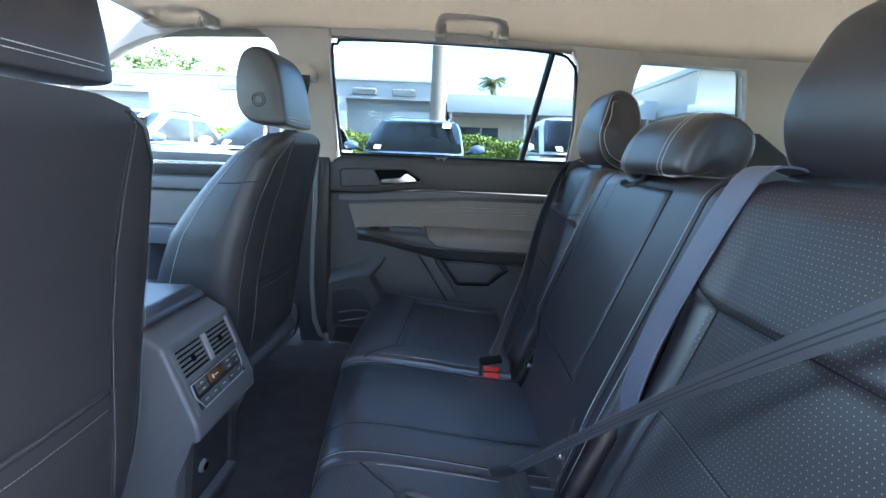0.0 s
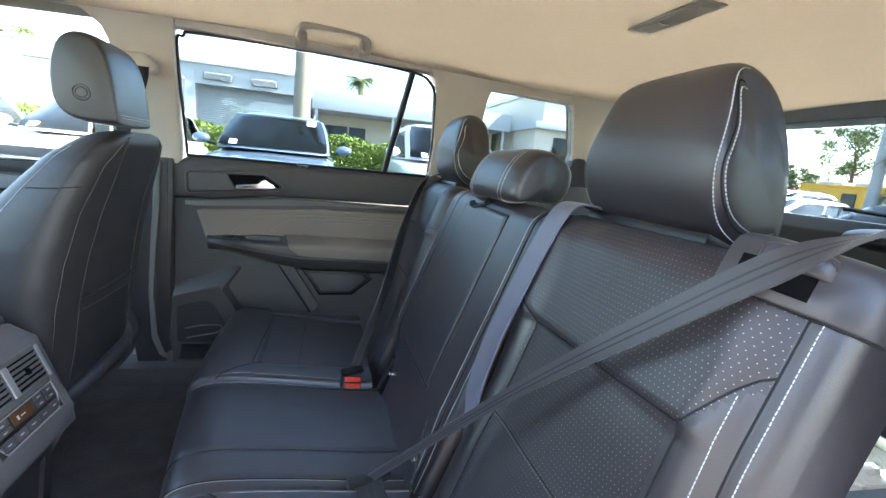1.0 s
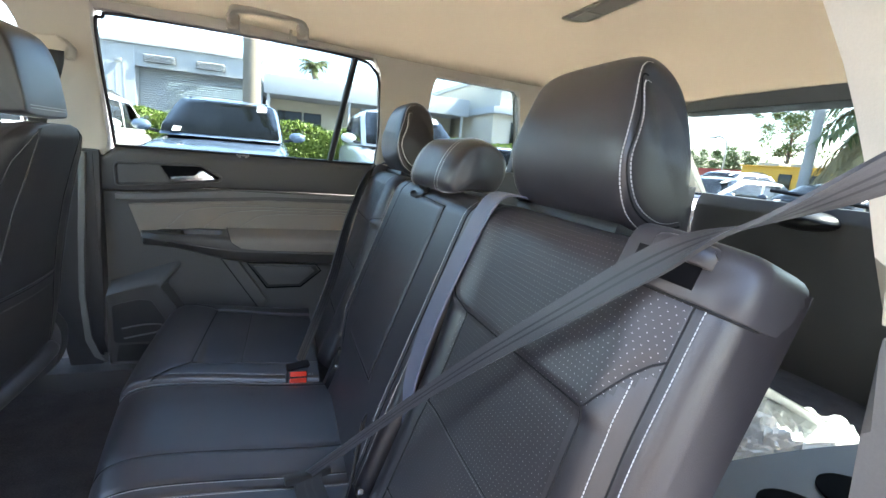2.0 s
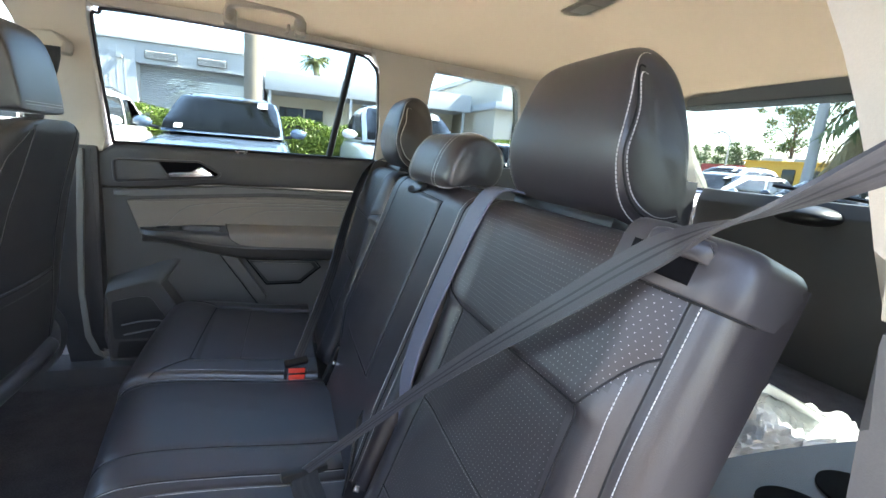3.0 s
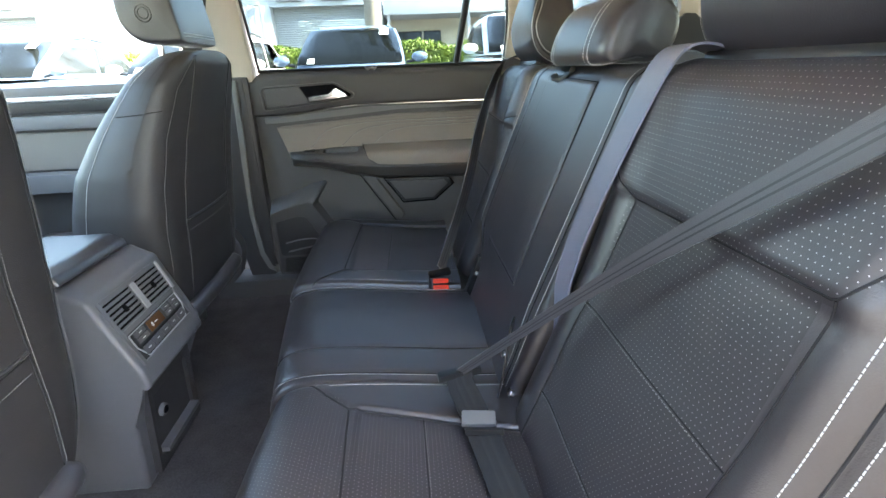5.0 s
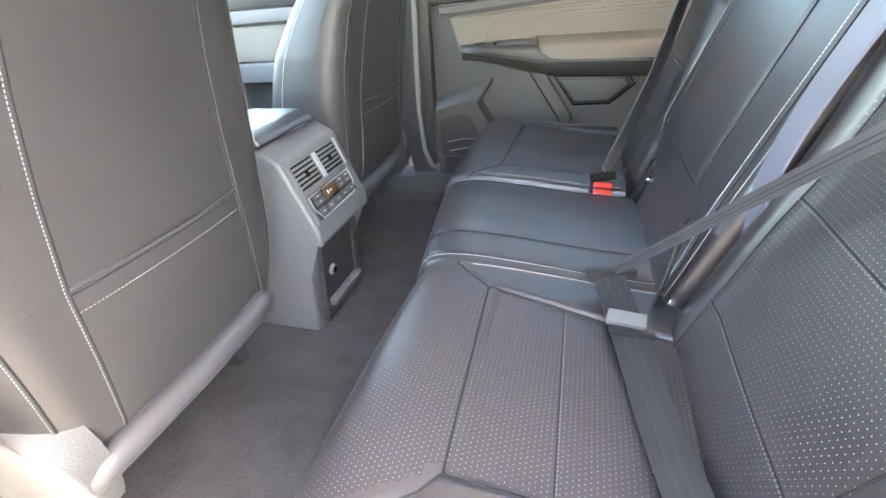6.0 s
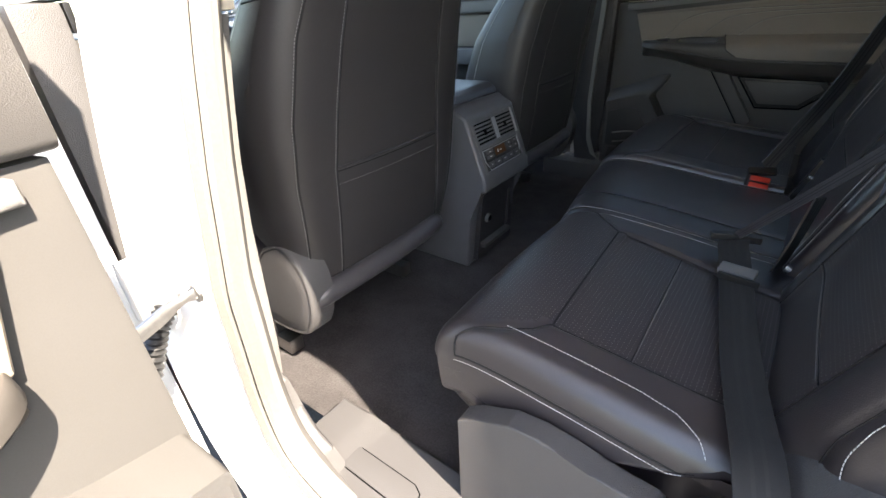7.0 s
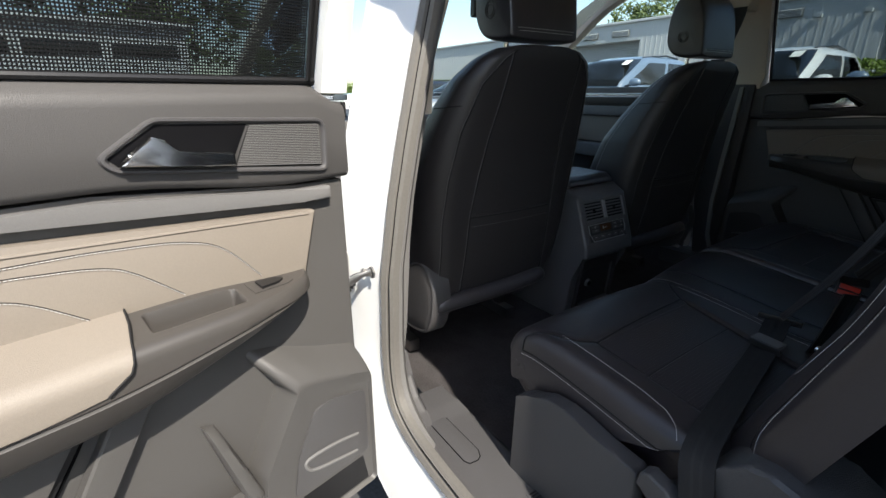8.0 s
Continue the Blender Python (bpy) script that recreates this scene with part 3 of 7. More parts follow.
# front of the cabin
dash = thing("dashboard", (-1.45, 0, 0.9), "black moulded dashboard with silver-rimmed air vents", "dashboard", kind="structure")
bm = bmesh.new()
prof = [(-1.78, 0.55), (-1.78, 1.14), (-1.62, 1.17), (-1.40, 1.15), (-1.28, 1.10), (-1.25, 1.02), (-1.30, 0.85), (-1.40, 0.60)]
slab(bm, prof, -0.78, 0.76, "y", 0.02)
moved(bm, Matrix.Translation((1.45, 0, -0.9)))
part("body", bm, PLASTIC, dash)
for y in (-0.70, -0.10, 0.08, 0.66):
    bm = bmesh.new()
    box(bm, 0.175, 0.20, y - 0.075, y + 0.075, 0.09, 0.175, 0.01)
    vent = part("air_vent", bm, BLACK, dash)
    bm = bmesh.new()
    for k in range(5):
        box(bm, 0.196, 0.206, y - 0.062, y + 0.062, 0.100 + k * 0.014, 0.104 + k * 0.014, 0.001)
    part("slats", bm, PLASTIC_GREY, vent)
    bm = bmesh.new()
    for z0, z1 in ((0.086, 0.092), (0.173, 0.179)):
        box(bm, 0.176, 0.207, y - 0.079, y + 0.079, z0, z1, 0.002)
    for y0 in (y - 0.079, y + 0.074):
        box(bm, 0.176, 0.207, y0, y0 + 0.005, 0.0925, 0.1725, 0.002)
    part("rim", bm, CHROME, vent)
bm = bmesh.new()
box(bm, 0.17, 0.192, -0.12, 0.16, -0.06, 0.07, 0.006)
screen = part("screen", bm, BLACK, dash, "dark touch screen")

wheel = thing("steering_wheel", (-1.06, -0.43, 1.03), "black leather steering wheel with a silver spoke", "steering wheel")
turn = pose(0, 0, 0, 0, 66, 0)
bm = bmesh.new()
tube(bm, [(0.185 * math.cos(a), 0.185 * math.sin(a), 0) for a in (2 * math.pi * k / 40 for k in range(41))], 0.016, 10)
part("rim", moved(bm, turn), LEATHER, wheel)
bm = bmesh.new()
disc(bm, (0, 0, -0.01), (0, 0, 1), 0.075, 0.05, 24, bevel=0.012)
box(bm, -0.02, 0.02, -0.175, 0.175, -0.012, 0.004, 0.004)
part("hub", moved(bm, turn), PLASTIC, wheel)
bm = bmesh.new()
tube(bm, [(0.02, 0, -0.03), (-0.05, 0, -0.35)], 0.035, 12)
part("column", moved(bm, turn), PLASTIC, wheel)

mirror = thing("rear_view_mirror", (-0.97, -0.02, 1.535), "black rear-view mirror under the headliner", "mirror")
bm = bmesh.new()
box(bm, -0.022, 0.008, -0.125, 0.125, -0.035, 0.035, 0.012, 3)
part("housing", bm, BLACK, mirror)
bm = bmesh.new()
box(bm, 0.0085, 0.0105, -0.115, 0.115, -0.027, 0.027)
part("glass", bm, CHROME, mirror)
bm = bmesh.new()
tube(bm, [(-0.01, 0, 0.02), (-0.05, 0, 0.075), (-0.065, 0, 0.10)], 0.012, 8)
part("arm", bm, BLACK, mirror)

# front doors, closed: inner panels with their bands
for s in (1, -1):
    y = YR if s > 0 else YL
    d = thing("front_door_right" if s > 0 else "front_door_left", (-1.05, y, 0.6), "closed front door with dark panel, silver strips and a taupe insert", "door", kind="structure")
    inv = Matrix.Translation((1.05, -y, -0.6))

    def band(x0, x1, z0, z1, w0, w1, bevel=0.004):
        b = bmesh.new()
        ya, yb = (y - w1, y - w0) if s > 0 else (y + w0, y + w1)
        box(b, x0, x1, ya, yb, z0, z1, bevel)
        return moved(b, inv)
    part("panel", band(-1.62, -0.558, 0.52, 1.222, -0.06, 0.0, 0.01), PLASTIC, d)
    part("top_ledge", band(-1.62, -0.558, 1.238, 1.268, -0.06, 0.012, 0.008), PLASTIC_GREY, d)
    part("silver_strip", band(-1.60, -0.56, 1.2235, 1.2375, -0.02, 0.016, 0.003), CHROME, d, "bright silver strip")
    part("decor_strip", band(-1.60, -0.56, 1.185, 1.2215, 0.001, 0.010, 0.003), BLACK, d)
    part("pull_ledge", band(-1.60, -0.56, 1.135, 1.178, 0.001, 0.030, 0.010), PLASTIC_GREY, d)
    part("insert", band(-1.58, -0.58, 1.00, 1.125, 0.001, 0.012, 0.005), TAUPE, d, "taupe leatherette insert")
    part("armrest", band(-1.50, -0.60, 0.93, 0.995, 0.001, 0.075, 0.015), PLASTIC_GREY, d)
    part("outer_skin", band(-1.62, -0.53, 0.35, 1.22, -0.12, -0.07, 0.01), PAINT, d, "white painted outside")


# ---- rear bench ----
B0, BD = Vector((0.275, 0, 0.77)), Vector((0.345, 0, 0.939)).normalized()
BN = Vector((-BD.z, 0, BD.x))


def back_at(y, s, w=0.0):
    """A point of the bench's backrest: across the car, up the slope, and proud of it."""
    return B0 + Vector((0, y, 0)) + BD * s + BN * w


def rounding(t, r):
    """Fall of a rounded edge of radius r at the distance t from it."""
    if t >= r:
        return 0.0
    t = max(t, 0.0)
    return r - math.sqrt(max(r * r - (r - t) ** 2, 0.0))


def twin_points(a, b, n):
    """Two closed outlines of as many control points, smoothed alike, as n + 1 pairs of points."""
    k = len(a) - 1
    out = []
    for j in range(n + 1):
        g = j / n * k
        i, f = min(int(g), k - 1), g - min(int(g), k - 1)
        pair = []
        for q in (a, b):
            p0, p1, p2, p3 = q[(i - 1) % k], q[i % k], q[(i + 1) % k], q[(i + 2) % k]
            pair.append((p1 * 2 + (p2 - p0) * f + (p0 * 2 - p1 * 5 + p2 * 4 - p3) * f * f + (p1 * 3 - p0 - p2 * 3 + p3) * f ** 3) * 0.5)
        out.append(tuple(pair))
    return out


def headrest(name, at, tilt, half, profile, round_pow, parent, seam_y, posts, label, post_len=0.05, end_x=0.30, end_z=0.45, taper=0.0, thread=0.0009, hem=None, flank=None):
    """A padded headrest: its outline drawn across and shrunk, or turned into the outline flank, towards its rounded ends, with twin rows of thread."""
    base = thing(name, at, label, "headrest") if parent is None else None
    shape = [Vector((x, 0, z)) for x, z in profile]
    loop = curve_points(shape + shape[:1], 64)[:-1]
    side_loop = []
    if flank:
        # both outlines meet control point by control point
        side_loop = twin_points(shape + shape[:1], [Vector((x, 0, z)) for x, z in flank + flank[:1]], 64)
        loop, side_loop = [a for a, b in side_loop][:-1], [b for a, b in side_loop][:-1]
    cx = sum(p.x for p in loop) / len(loop)
    cz = sum(p.z for p in loop) / len(loop)

    def ring(y):
        k = max(0.0, 1 - abs(y / half) ** round_pow) ** (1 / round_pow)
        kz = end_z + (1 - end_z) * k
        if flank:
            k = max(0.0, (k - 0.35) / 0.65)
            return [Vector((q.x + (p.x - q.x) * k, y * (1 - taper * max(0.0, (p.z - cz) / 0.1) ** 1.5), q.z + (p.z - q.z) * k)) for p, q in zip(loop, side_loop)]
        return [Vector((cx + (p.x - cx) * (end_x + (1 - end_x) * k), y * (1 - taper * max(0.0, (p.z - cz) / 0.1) ** 1.5), cz + (p.z - cz) * kz)) for p in loop]
    ys = [half * math.sin(t * math.pi / 2) for t in linspace(-1, 1, 48)]
    bm = bmesh.new()
    rings = [ring(y) for y in ys]
    for end, side in ((0, -1), (-1, 1)):
        rim = rings[end]
        mid = sum(rim, Vector()) / len(rim)
        dome = [[mid + (p - mid) * f + Vector((0, side * h, 0)) for p in rim] for f, h in ((0.8, 0.0022), (0.5, 0.0040), (0.15, 0.0048))]
        rings = dome[::-1] + rings if end == 0 else rings + dome
    loft(bm, rings)
    m = pose(0, 0, 0, 0, tilt, 0)
    moved(bm, m)
    pad = tagged(new(name if parent is None else "headrest", finish(bm, name, LEATHER, angle=70)), label if parent is not None else "")
    if parent is not None:
        pad.parent = parent
        pad.location = at
    else:
        pad.parent = base
    if flank:
        for end in (-1, 1):
            bm = bmesh.new()
            rim = ring(end * half * 0.9995)
            mid = sum(rim, Vector()) / len(rim)
            tube(bm, (rim + rim)[35:72], 0.0011, 6)
            part("seam", moved(bm, m), SEAM, pad)
            for pts in (ring(end * half * 0.966), [mid + (p - mid) * 0.905 + Vector((0, end * 0.0012, 0)) for p in rim]):
                bm = bmesh.new()
                stitches(bm, (pts + pts)[35:73], lambda p, mid=mid, end=end: p - mid + Vector((0, end * 0.03, 0)), lift=0.0012, width=thread)
                part("stitching", moved(bm, m), THREAD, pad, "row of pale thread")
    for y in () if flank else seam_y:
        for q in (y - 0.007, y + 0.007):
            bm = bmesh.new()
            pts = ring(q)
            pts = pts + pts[:1]
            mid = Vector((cx, q, cz))
            stitches(bm, pts, lambda p, mid=mid: p - mid, lift=0.0014, width=thread)
            part("stitching", moved(bm, m), THREAD, pad, "row of pale thread")
    if hem:
        k = min(range(len(loop)), key=lambda i: (loop[i] - Vector((hem[0], 0, hem[1]))).length)
        for side in (-1, 1):
            bm = bmesh.new()
            stitches(bm, [ring(side * (hem[2] + (half * 0.97 - hem[2]) * smooth(0, 7, j)))[(k + j) % len(loop)] for j in range(17)], lambda p: p - Vector((cx, p.y, cz)), lift=0.0014, width=thread)
            part("stitching", moved(bm, m), THREAD, pad, "row of pale thread")
    low = min(p.z for p in loop)
    for y in posts:
        bm = bmesh.new()
        tube(bm, [(cx, y, low + 0.02), (cx, y, low - post_len)], 0.0065, 12)
        part("post", moved(bm, m), CHROME, pad, "bright steel post")
    return pad


SIDE_END = [(0.014, -0.0955), (0.046, -0.0925), (0.0525, -0.080), (0.042, -0.020), (0.022, 0.028), (-0.006, 0.052), (-0.027, 0.055), (-0.030, 0.018), (-0.041, -0.030), (-0.022, -0.075)]
SIDE = [(-0.004, -0.110), (0.026, -0.108), (0.043, -0.075), (0.046, 0.010), (0.038, 0.062), (0.008, 0.085), (-0.024, 0.076), (-0.043, 0.035), (-0.050, -0.03), (-0.036, -0.084)]


# cushion: its cover runs from under the front edge, over the lip and back to the backrest
def cushion_profile(front, top):
    pts = [(front + 0.075, top - 0.155), (front + 0.03, top - 0.125), (front + 0.006, top - 0.085), (front, top - 0.05), (front + 0.014, top - 0.02), (front + 0.045, top - 0.004), (front + 0.10, top), (front + 0.20, top - 0.008), (front + 0.32, top - 0.022), (front + 0.43, top - 0.03)]
    return curve_points([(x, 0, z) for x, z in pts], 400)


def outer_seat(name, s, yo, yi, yi_b, front, top, label, head_y):
    """One outer seat of the bench. s: -1 for the side of the open door. yo and yi: its outer and inner edge."""
    seat = thing(name, (0.1, (yo + yi) / 2, 0.50), label, "car seat", "rear bench")
    off = Vector(seat.location)
    prof = cushion_profile(front, top)
    lengths = [0.0]
    for a, b in zip(prof, prof[1:]):
        lengths.append(lengths[-1] + (b - a).length)
    total = lengths[-1]

    def on_profile(v):
        v = max(0.0, min(total, v))
        i = int(np.searchsorted(lengths, v))
        i = max(1, min(len(prof) - 1, i))
        f = (v - lengths[i - 1]) / (lengths[i] - lengths[i - 1])
        p = prof[i - 1].lerp(prof[i], f)
        d = (prof[i] - prof[i - 1]).normalized()
        return p, Vector((-d.z, 0, d.x))

    def v_of(x):
        """The way along the cover to the place x on the top."""
        for i in range(len(prof) - 1, 0, -1):
            if prof[i].x <= x:
                return lengths[i]
        return 0.0
    wide = abs(yo - yi)

    def inner_edge(v):
        """Where the insert ends on the inner side: further out towards the backrest."""
        return wide - 0.068 - (0.055 if s < 0 else 0.02) * max(0.0, min(1.0, (v - v_of(front + 0.15)) / (total - v_of(front + 0.15))))

    def pos(u, v):
        """u: metres in from the outer edge."""
        p, n = on_profile(v)
        over = 0.0
        if u < 0:
            over = -u
        fall = rounding(u, 0.034) if u >= 0 else 0.034
        fall += 0.4 * rounding(wide - u, 0.02)
        on_top = smooth(0.10, 0.20, v)
        ie = inner_edge(v)
        insert = smooth(0.081, 0.089, u) * (1 - smooth(ie - 0.003, ie + 0.006, u)) * smooth(v_of(front + 0.145), v_of(front + 0.155), v)
        crown = 0.006 * math.sin(math.pi * max(0, min(1, u / wide)))
        q = p + n * (crown - 0.007 * insert) - Vector((0, 0, 1)) * (fall * on_top) - n * (fall * (1 - on_top) * 0.7)
        q.y = yo - s * max(u, 0.0) + s * 0.004 * math.sin(min(1, over / 0.1) * math.pi)
        if over:
            q.z -= over * on_top
            q += n * (-over * (1 - on_top) * 0.5)
            hem = top - 0.812 + float(np.interp(q.x - front, [0.05, 0.16, 0.25, 0.33, 0.365], [0.698, 0.703, 0.718, 0.752, 0.775]))
            q.z = max(q.z, hem)
            q.y -= s * 0.022 * smooth(0.068, 0.085, over)
        return q - off
    xa = v_of(front + 0.15)
    end = total
    lines = [[(0.085, xa), (wide - 0.070, xa - 0.015)], [(0.085, xa), (0.090, end)], [(wide - 0.07, xa - 0.015), (inner_edge(xa), xa), (inner_edge(end), end)],
             [(0.085, xa), (0.060, xa - 0.018), (0.042, xa - 0.045), (0.024, xa - 0.085), (0.008, xa - 0.106), (-0.004, xa - 0.102)], [(wide - 0.07, xa - 0.015), (wide - 0.035, xa - 0.055), (wide, xa - 0.085)],
             [(-0.004, xa - 0.102), (-0.004, v_of(front + 0.345))]]

    def perf(u, v):
        if v < 0.05 or u < 0.008:
            return False
        if v < xa - 0.02:
            return 0.03 + max(0, v - (xa - 0.10)) * 0.6 < u < wide - 0.01 - max(0, v - (xa - 0.08)) * 0.7
        return 0.090 < u < inner_edge(v) - 0.004
    us = linspace(-0.085, 0.0, 12)[:-1] + linspace(0.0, 0.12, 24)[:-1] + linspace(0.12, wide, 76)
    cushion = part("cushion", quilt(us, linspace(0, end, 110), pos, lines, perf, lambda p: Vector((p.x, p.y, min(p.z, top - 0.63))), 0.0022 * s, 0.0045), [LEATHER, PERF], seat, "black leather cushion with a perforated insert", angle=60)
    for line in lines:
        part("seam", seam_tube(bmesh.new(), pos, line, 0.0012 * s, 0.0015), SEAM, cushion)
    flat_c = [(0.088, v_of(front + 0.252)), (inner_edge(v_of(front + 0.25)), v_of(front + 0.247))]
    part("seam", seam_tube(bmesh.new(), pos, flat_c, 0.0002 * s, 0.0009), SEAM, cushion)
    bm = bmesh.new()
    stitches(bm, [pos(p.x, p.y + 0.0022) for p in even([Vector((a, b, 0)) for a, b in flat_c], 0.004)], (-0.1, 0, 1), length=0.0026, gap=0.0020, lift=0.0008, width=0.0004)
    part("stitching", bm, GREY_THREAD, cushion, "row of grey thread")

    def sew(bm, path):
        path = [Vector((a, b, 0)) for a, b in path]
        fine = even(path, 0.004) + [path[-1]]
        pts = [pos(p.x, p.y) for p in fine]
        stitches(bm, pts, lambda q: Vector((-0.1, 0.25 * s, 1)), lift=0.001)
    for row in ([(0.046, xa - 0.045), (0.044, v_of(front + 0.275)), (0.038, v_of(front + 0.315)), (0.022, v_of(front + 0.34)), (0.006, v_of(front + 0.352))], [(wide - 0.012, xa - 0.05), (wide - 0.012, end - 0.01)]):
        bm = bmesh.new()
        sew(bm, row)
        part("stitching", bm, THREAD, cushion, "row of pale contrast thread")
    bm = bmesh.new()
    path = [pos(-0.009, v) + Vector((0, s * 0.001, 0)) for v in linspace(xa - 0.10, v_of(front + 0.338), 80)]
    stitches(bm, path, (0, s, 0.2), lift=0.001)
    part("edge_stitching", bm, THREAD, cushion, "pale contrast thread")

    # backrest
    yo_b = yo
    wide_c, wide = wide, abs(yo - yi_b)

    def wb(u, t):
        """How proud the backrest stands: falling to its outer edge, with a low bolster on each side."""
        w = 0.002 + 0.006 * math.sin(math.pi * max(0, min(1, u / wide))) - rounding(0.545 - t, 0.05) + 0.010 * smooth(0.25, 0.40, t)
        w -= 0.018 * (1 - smooth(0.0, 0.085, u)) + 0.020 * smooth(0.10, 0.02, t) * (1 - smooth(0.0, 0.09, u))
        w += 0.005 * math.exp(-((u - 0.052) / 0.022) ** 2) + 0.010 * math.exp(-((wide - 0.05 - u) / 0.03) ** 2)
        w += 0.006 * smooth(0.372, 0.388, t) * smooth(0.03, 0.07, u)
        if u < 0.025:
            w -= rounding(max(u, 0.0), 0.025) * 0.7
        return w - 0.5 * rounding(wide - u, 0.03)

    def pos_b(u, t):
        """u: metres in from the outer edge, t: metres up the slope."""
        w = wb(u, t)
        y = yo_b - s * max(u, 0.0)
        if u < 0:
            w = max(w + u, -0.075)
            y += s * 0.004 * math.sin(min(1, -u / 0.05) * math.pi / 2)
        return back_at(y, t, w) - off
    lower = 0.378
    lines_b = [[(wide - 0.085, lower), (0.066, 0.384), (0.055, 0.405), (0.042, 0.432), (0.034, 0.445), (0.026, 0.453)], [(wide - 0.085, lower), (wide - 0.03, 0.40), (wide, 0.41)], [(0.066, 0.384), (0.072, 0.20), (0.090, -0.02)],
               [(wide - 0.085, lower), (wide - 0.07, 0.2), (wide - 0.07, -0.02)], [(0.026, -0.02), (0.026, 0.503)]]
    flat_b = [[(wide - 0.075, 0.236), (0.072, 0.236)], [(wide - 0.07, 0.090), (0.082, 0.088)]]

    def perf_b(u, t):
        if u > wide - 0.04 or u < 0.028:
            return False
        if t > lower:
            return u > 0.066 or t > 0.384 + (0.066 - u) * 1.55
        return 0.076 < u < wide - 0.074
    us = linspace(-0.058, 0.0, 12)[:-1] + linspace(0.0, 0.13, 28)[:-1] + linspace(0.13, wide, 70)
    backrest = part("backrest", quilt(us, linspace(-0.04, 0.545, 120), pos_b, lines_b, perf_b, lambda p: p + BN * min(0, -0.066 - (p + off - B0).dot(BN)), 0.0022 * s, 0.0045), [LEATHER, PERF], seat, "black leather backrest with perforated panels", angle=60)
    for line in lines_b:
        part("seam", seam_tube(bmesh.new(), pos_b, line, 0.0015 * s), SEAM, backrest)
    for line in flat_b:
        part("seam", seam_tube(bmesh.new(), pos_b, line, 0.0002 * s, 0.0009), SEAM, backrest)
        bm = bmesh.new()
        stitches(bm, [pos_b(p.x, p.y - 0.0022) for p in even([Vector((a, b, 0)) for a, b in line], 0.004)], BN, length=0.0026, gap=0.0020, lift=0.0008, width=0.0004)
        part("stitching", bm, GREY_THREAD, backrest, "row of grey thread")
    for path in ([(0.040, 0.426), (0.040, 0.24), (0.046, 0.175), (0.052, 0.160)], [(0.018, 0.50), (0.018, 0.20), (0.016, 0.12), (0.010, 0.085), (0.004, 0.060)]):
        bm = bmesh.new()
        fine = even([Vector((a, b, 0)) for a, b in path], 0.004)
        stitches(bm, [pos_b(p.x, p.y) for p in fine], lambda q: BN + Vector((0, s * 0.5, 0)), lift=0.001, length=0.0034, gap=0.0010, width=0.0005)
        part("stitching", bm, THREAD, backrest, "row of pale contrast thread")
    # moulded cap over the outer shoulder, with the latch
    def cap_point(u, t, out=0.0032):
        w, y = wb(max(u, 0.0), 0.47), yo - s * max(u, 0.0)
        turn = smooth(0.022, -0.004, u)
        if u < 0:
            w = max(w + u, -0.075)
        return back_at(y + s * out * turn, t, w + out * (1 - turn))
    bm = bmesh.new()
    rings = []
    run = linspace(0.094, 0.03, 14)[:-1] + linspace(0.03, -0.01, 16)[:-1] + linspace(-0.01, -0.060, 8)
    pivot = back_at(yo - s * 0.094, 0.0, -0.070)
    for t, k, out in ((0.503, 1, 0.0), (0.5034, 1, 0.0026), (0.505, 1, 0.0034), (0.520, 1, 0.0036), (0.536, 1, 0.0030), (0.543, 0.985, 0.0028), (0.549, 0.955, 0.0028), (0.5535, 0.905, 0.0028), (0.5565, 0.83, 0.0028), (0.558, 0.70, 0.0028), (0.5588, 0.45, 0.0028)):
        line = [cap_point(u, t, out) for u in run]
        back_line = [back_at(yo - s * u, t, -0.077) for u in linspace(0.0, 0.094, 8)]
        centre = pivot + BD * t
        rings.append([centre + (p - centre) * k - off for p in line + back_line])
    loft(bm, rings)
    cap_ob = part("shoulder_cap", bm, CAP, seat, "moulded dark shoulder cap", angle=60)
    bm = bmesh.new()
    tube(bm, [cap_point(u, 0.5022, 0.0006) - off for u in run], 0.0013, 6)
    part("seam", bm, SEAM, cap_ob)
    bm = bmesh.new()
    rings = []
    for u in linspace(0.078, 0.030, 9):
        rings.append([cap_point(u, a, b) - off for a, b in ((0.512, 0.0046), (0.534, 0.0046), (0.534, -0.01), (0.512, -0.01))])
    loft(bm, rings)
    part("latch_recess", bm, DEEP, cap_ob)
    bm = bmesh.new()
    rings = []
    for f in linspace(0, 1, 12):
        u = 0.066 - 0.042 * f
        e = 0.006 * abs(2 * f - 1) ** 8
        sec = [(0.531, 0.003), (0.5315, 0.0085 - e), (0.534, 0.0105 - e), (0.543, 0.0100 - e), (0.5485 - e, 0.005), (0.551 - e, -0.004), (0.548, -0.010), (0.531, -0.006)]
        rings.append([cap_point(u, a, b) - off for a, b in sec])
    loft(bm, rings)
    part("release_latch", bm, CAP, cap_ob, "charcoal release lever", angle=50)
    # headrest with a plastic bridge for its posts
    at = back_at(head_y, 0.655 + (0.018 if s > 0 else 0.0), -0.015) - off
    headrest("headrest", at, 4, 0.119 if s < 0 else 0.124, SIDE if s < 0 else [(x * 1.2, z * 1.12) for x, z in SIDE], 4.6, seat, (-0.107, 0.107) if s < 0 else (-0.115, 0.115), (-0.06, 0.06), "black leather headrest", 0.05, 0.46, 0.66, 0.20, 0.00075 if s < 0 else 0.0019, flank=SIDE_END if s < 0 else [(x * 1.2, z * 1.12) for x, z in SIDE_END])
    bm = bmesh.new()
    box(bm, -0.018, 0.018, -0.11, 0.11, -0.006, 0.006, 0.004)
    moved(bm, Matrix.Translation(back_at(head_y, 0.549, -0.035) - off) @ pose(0, 0, 0, 0, 20, 0))
    part("post_guide", bm, BLACK, seat)
    return seat


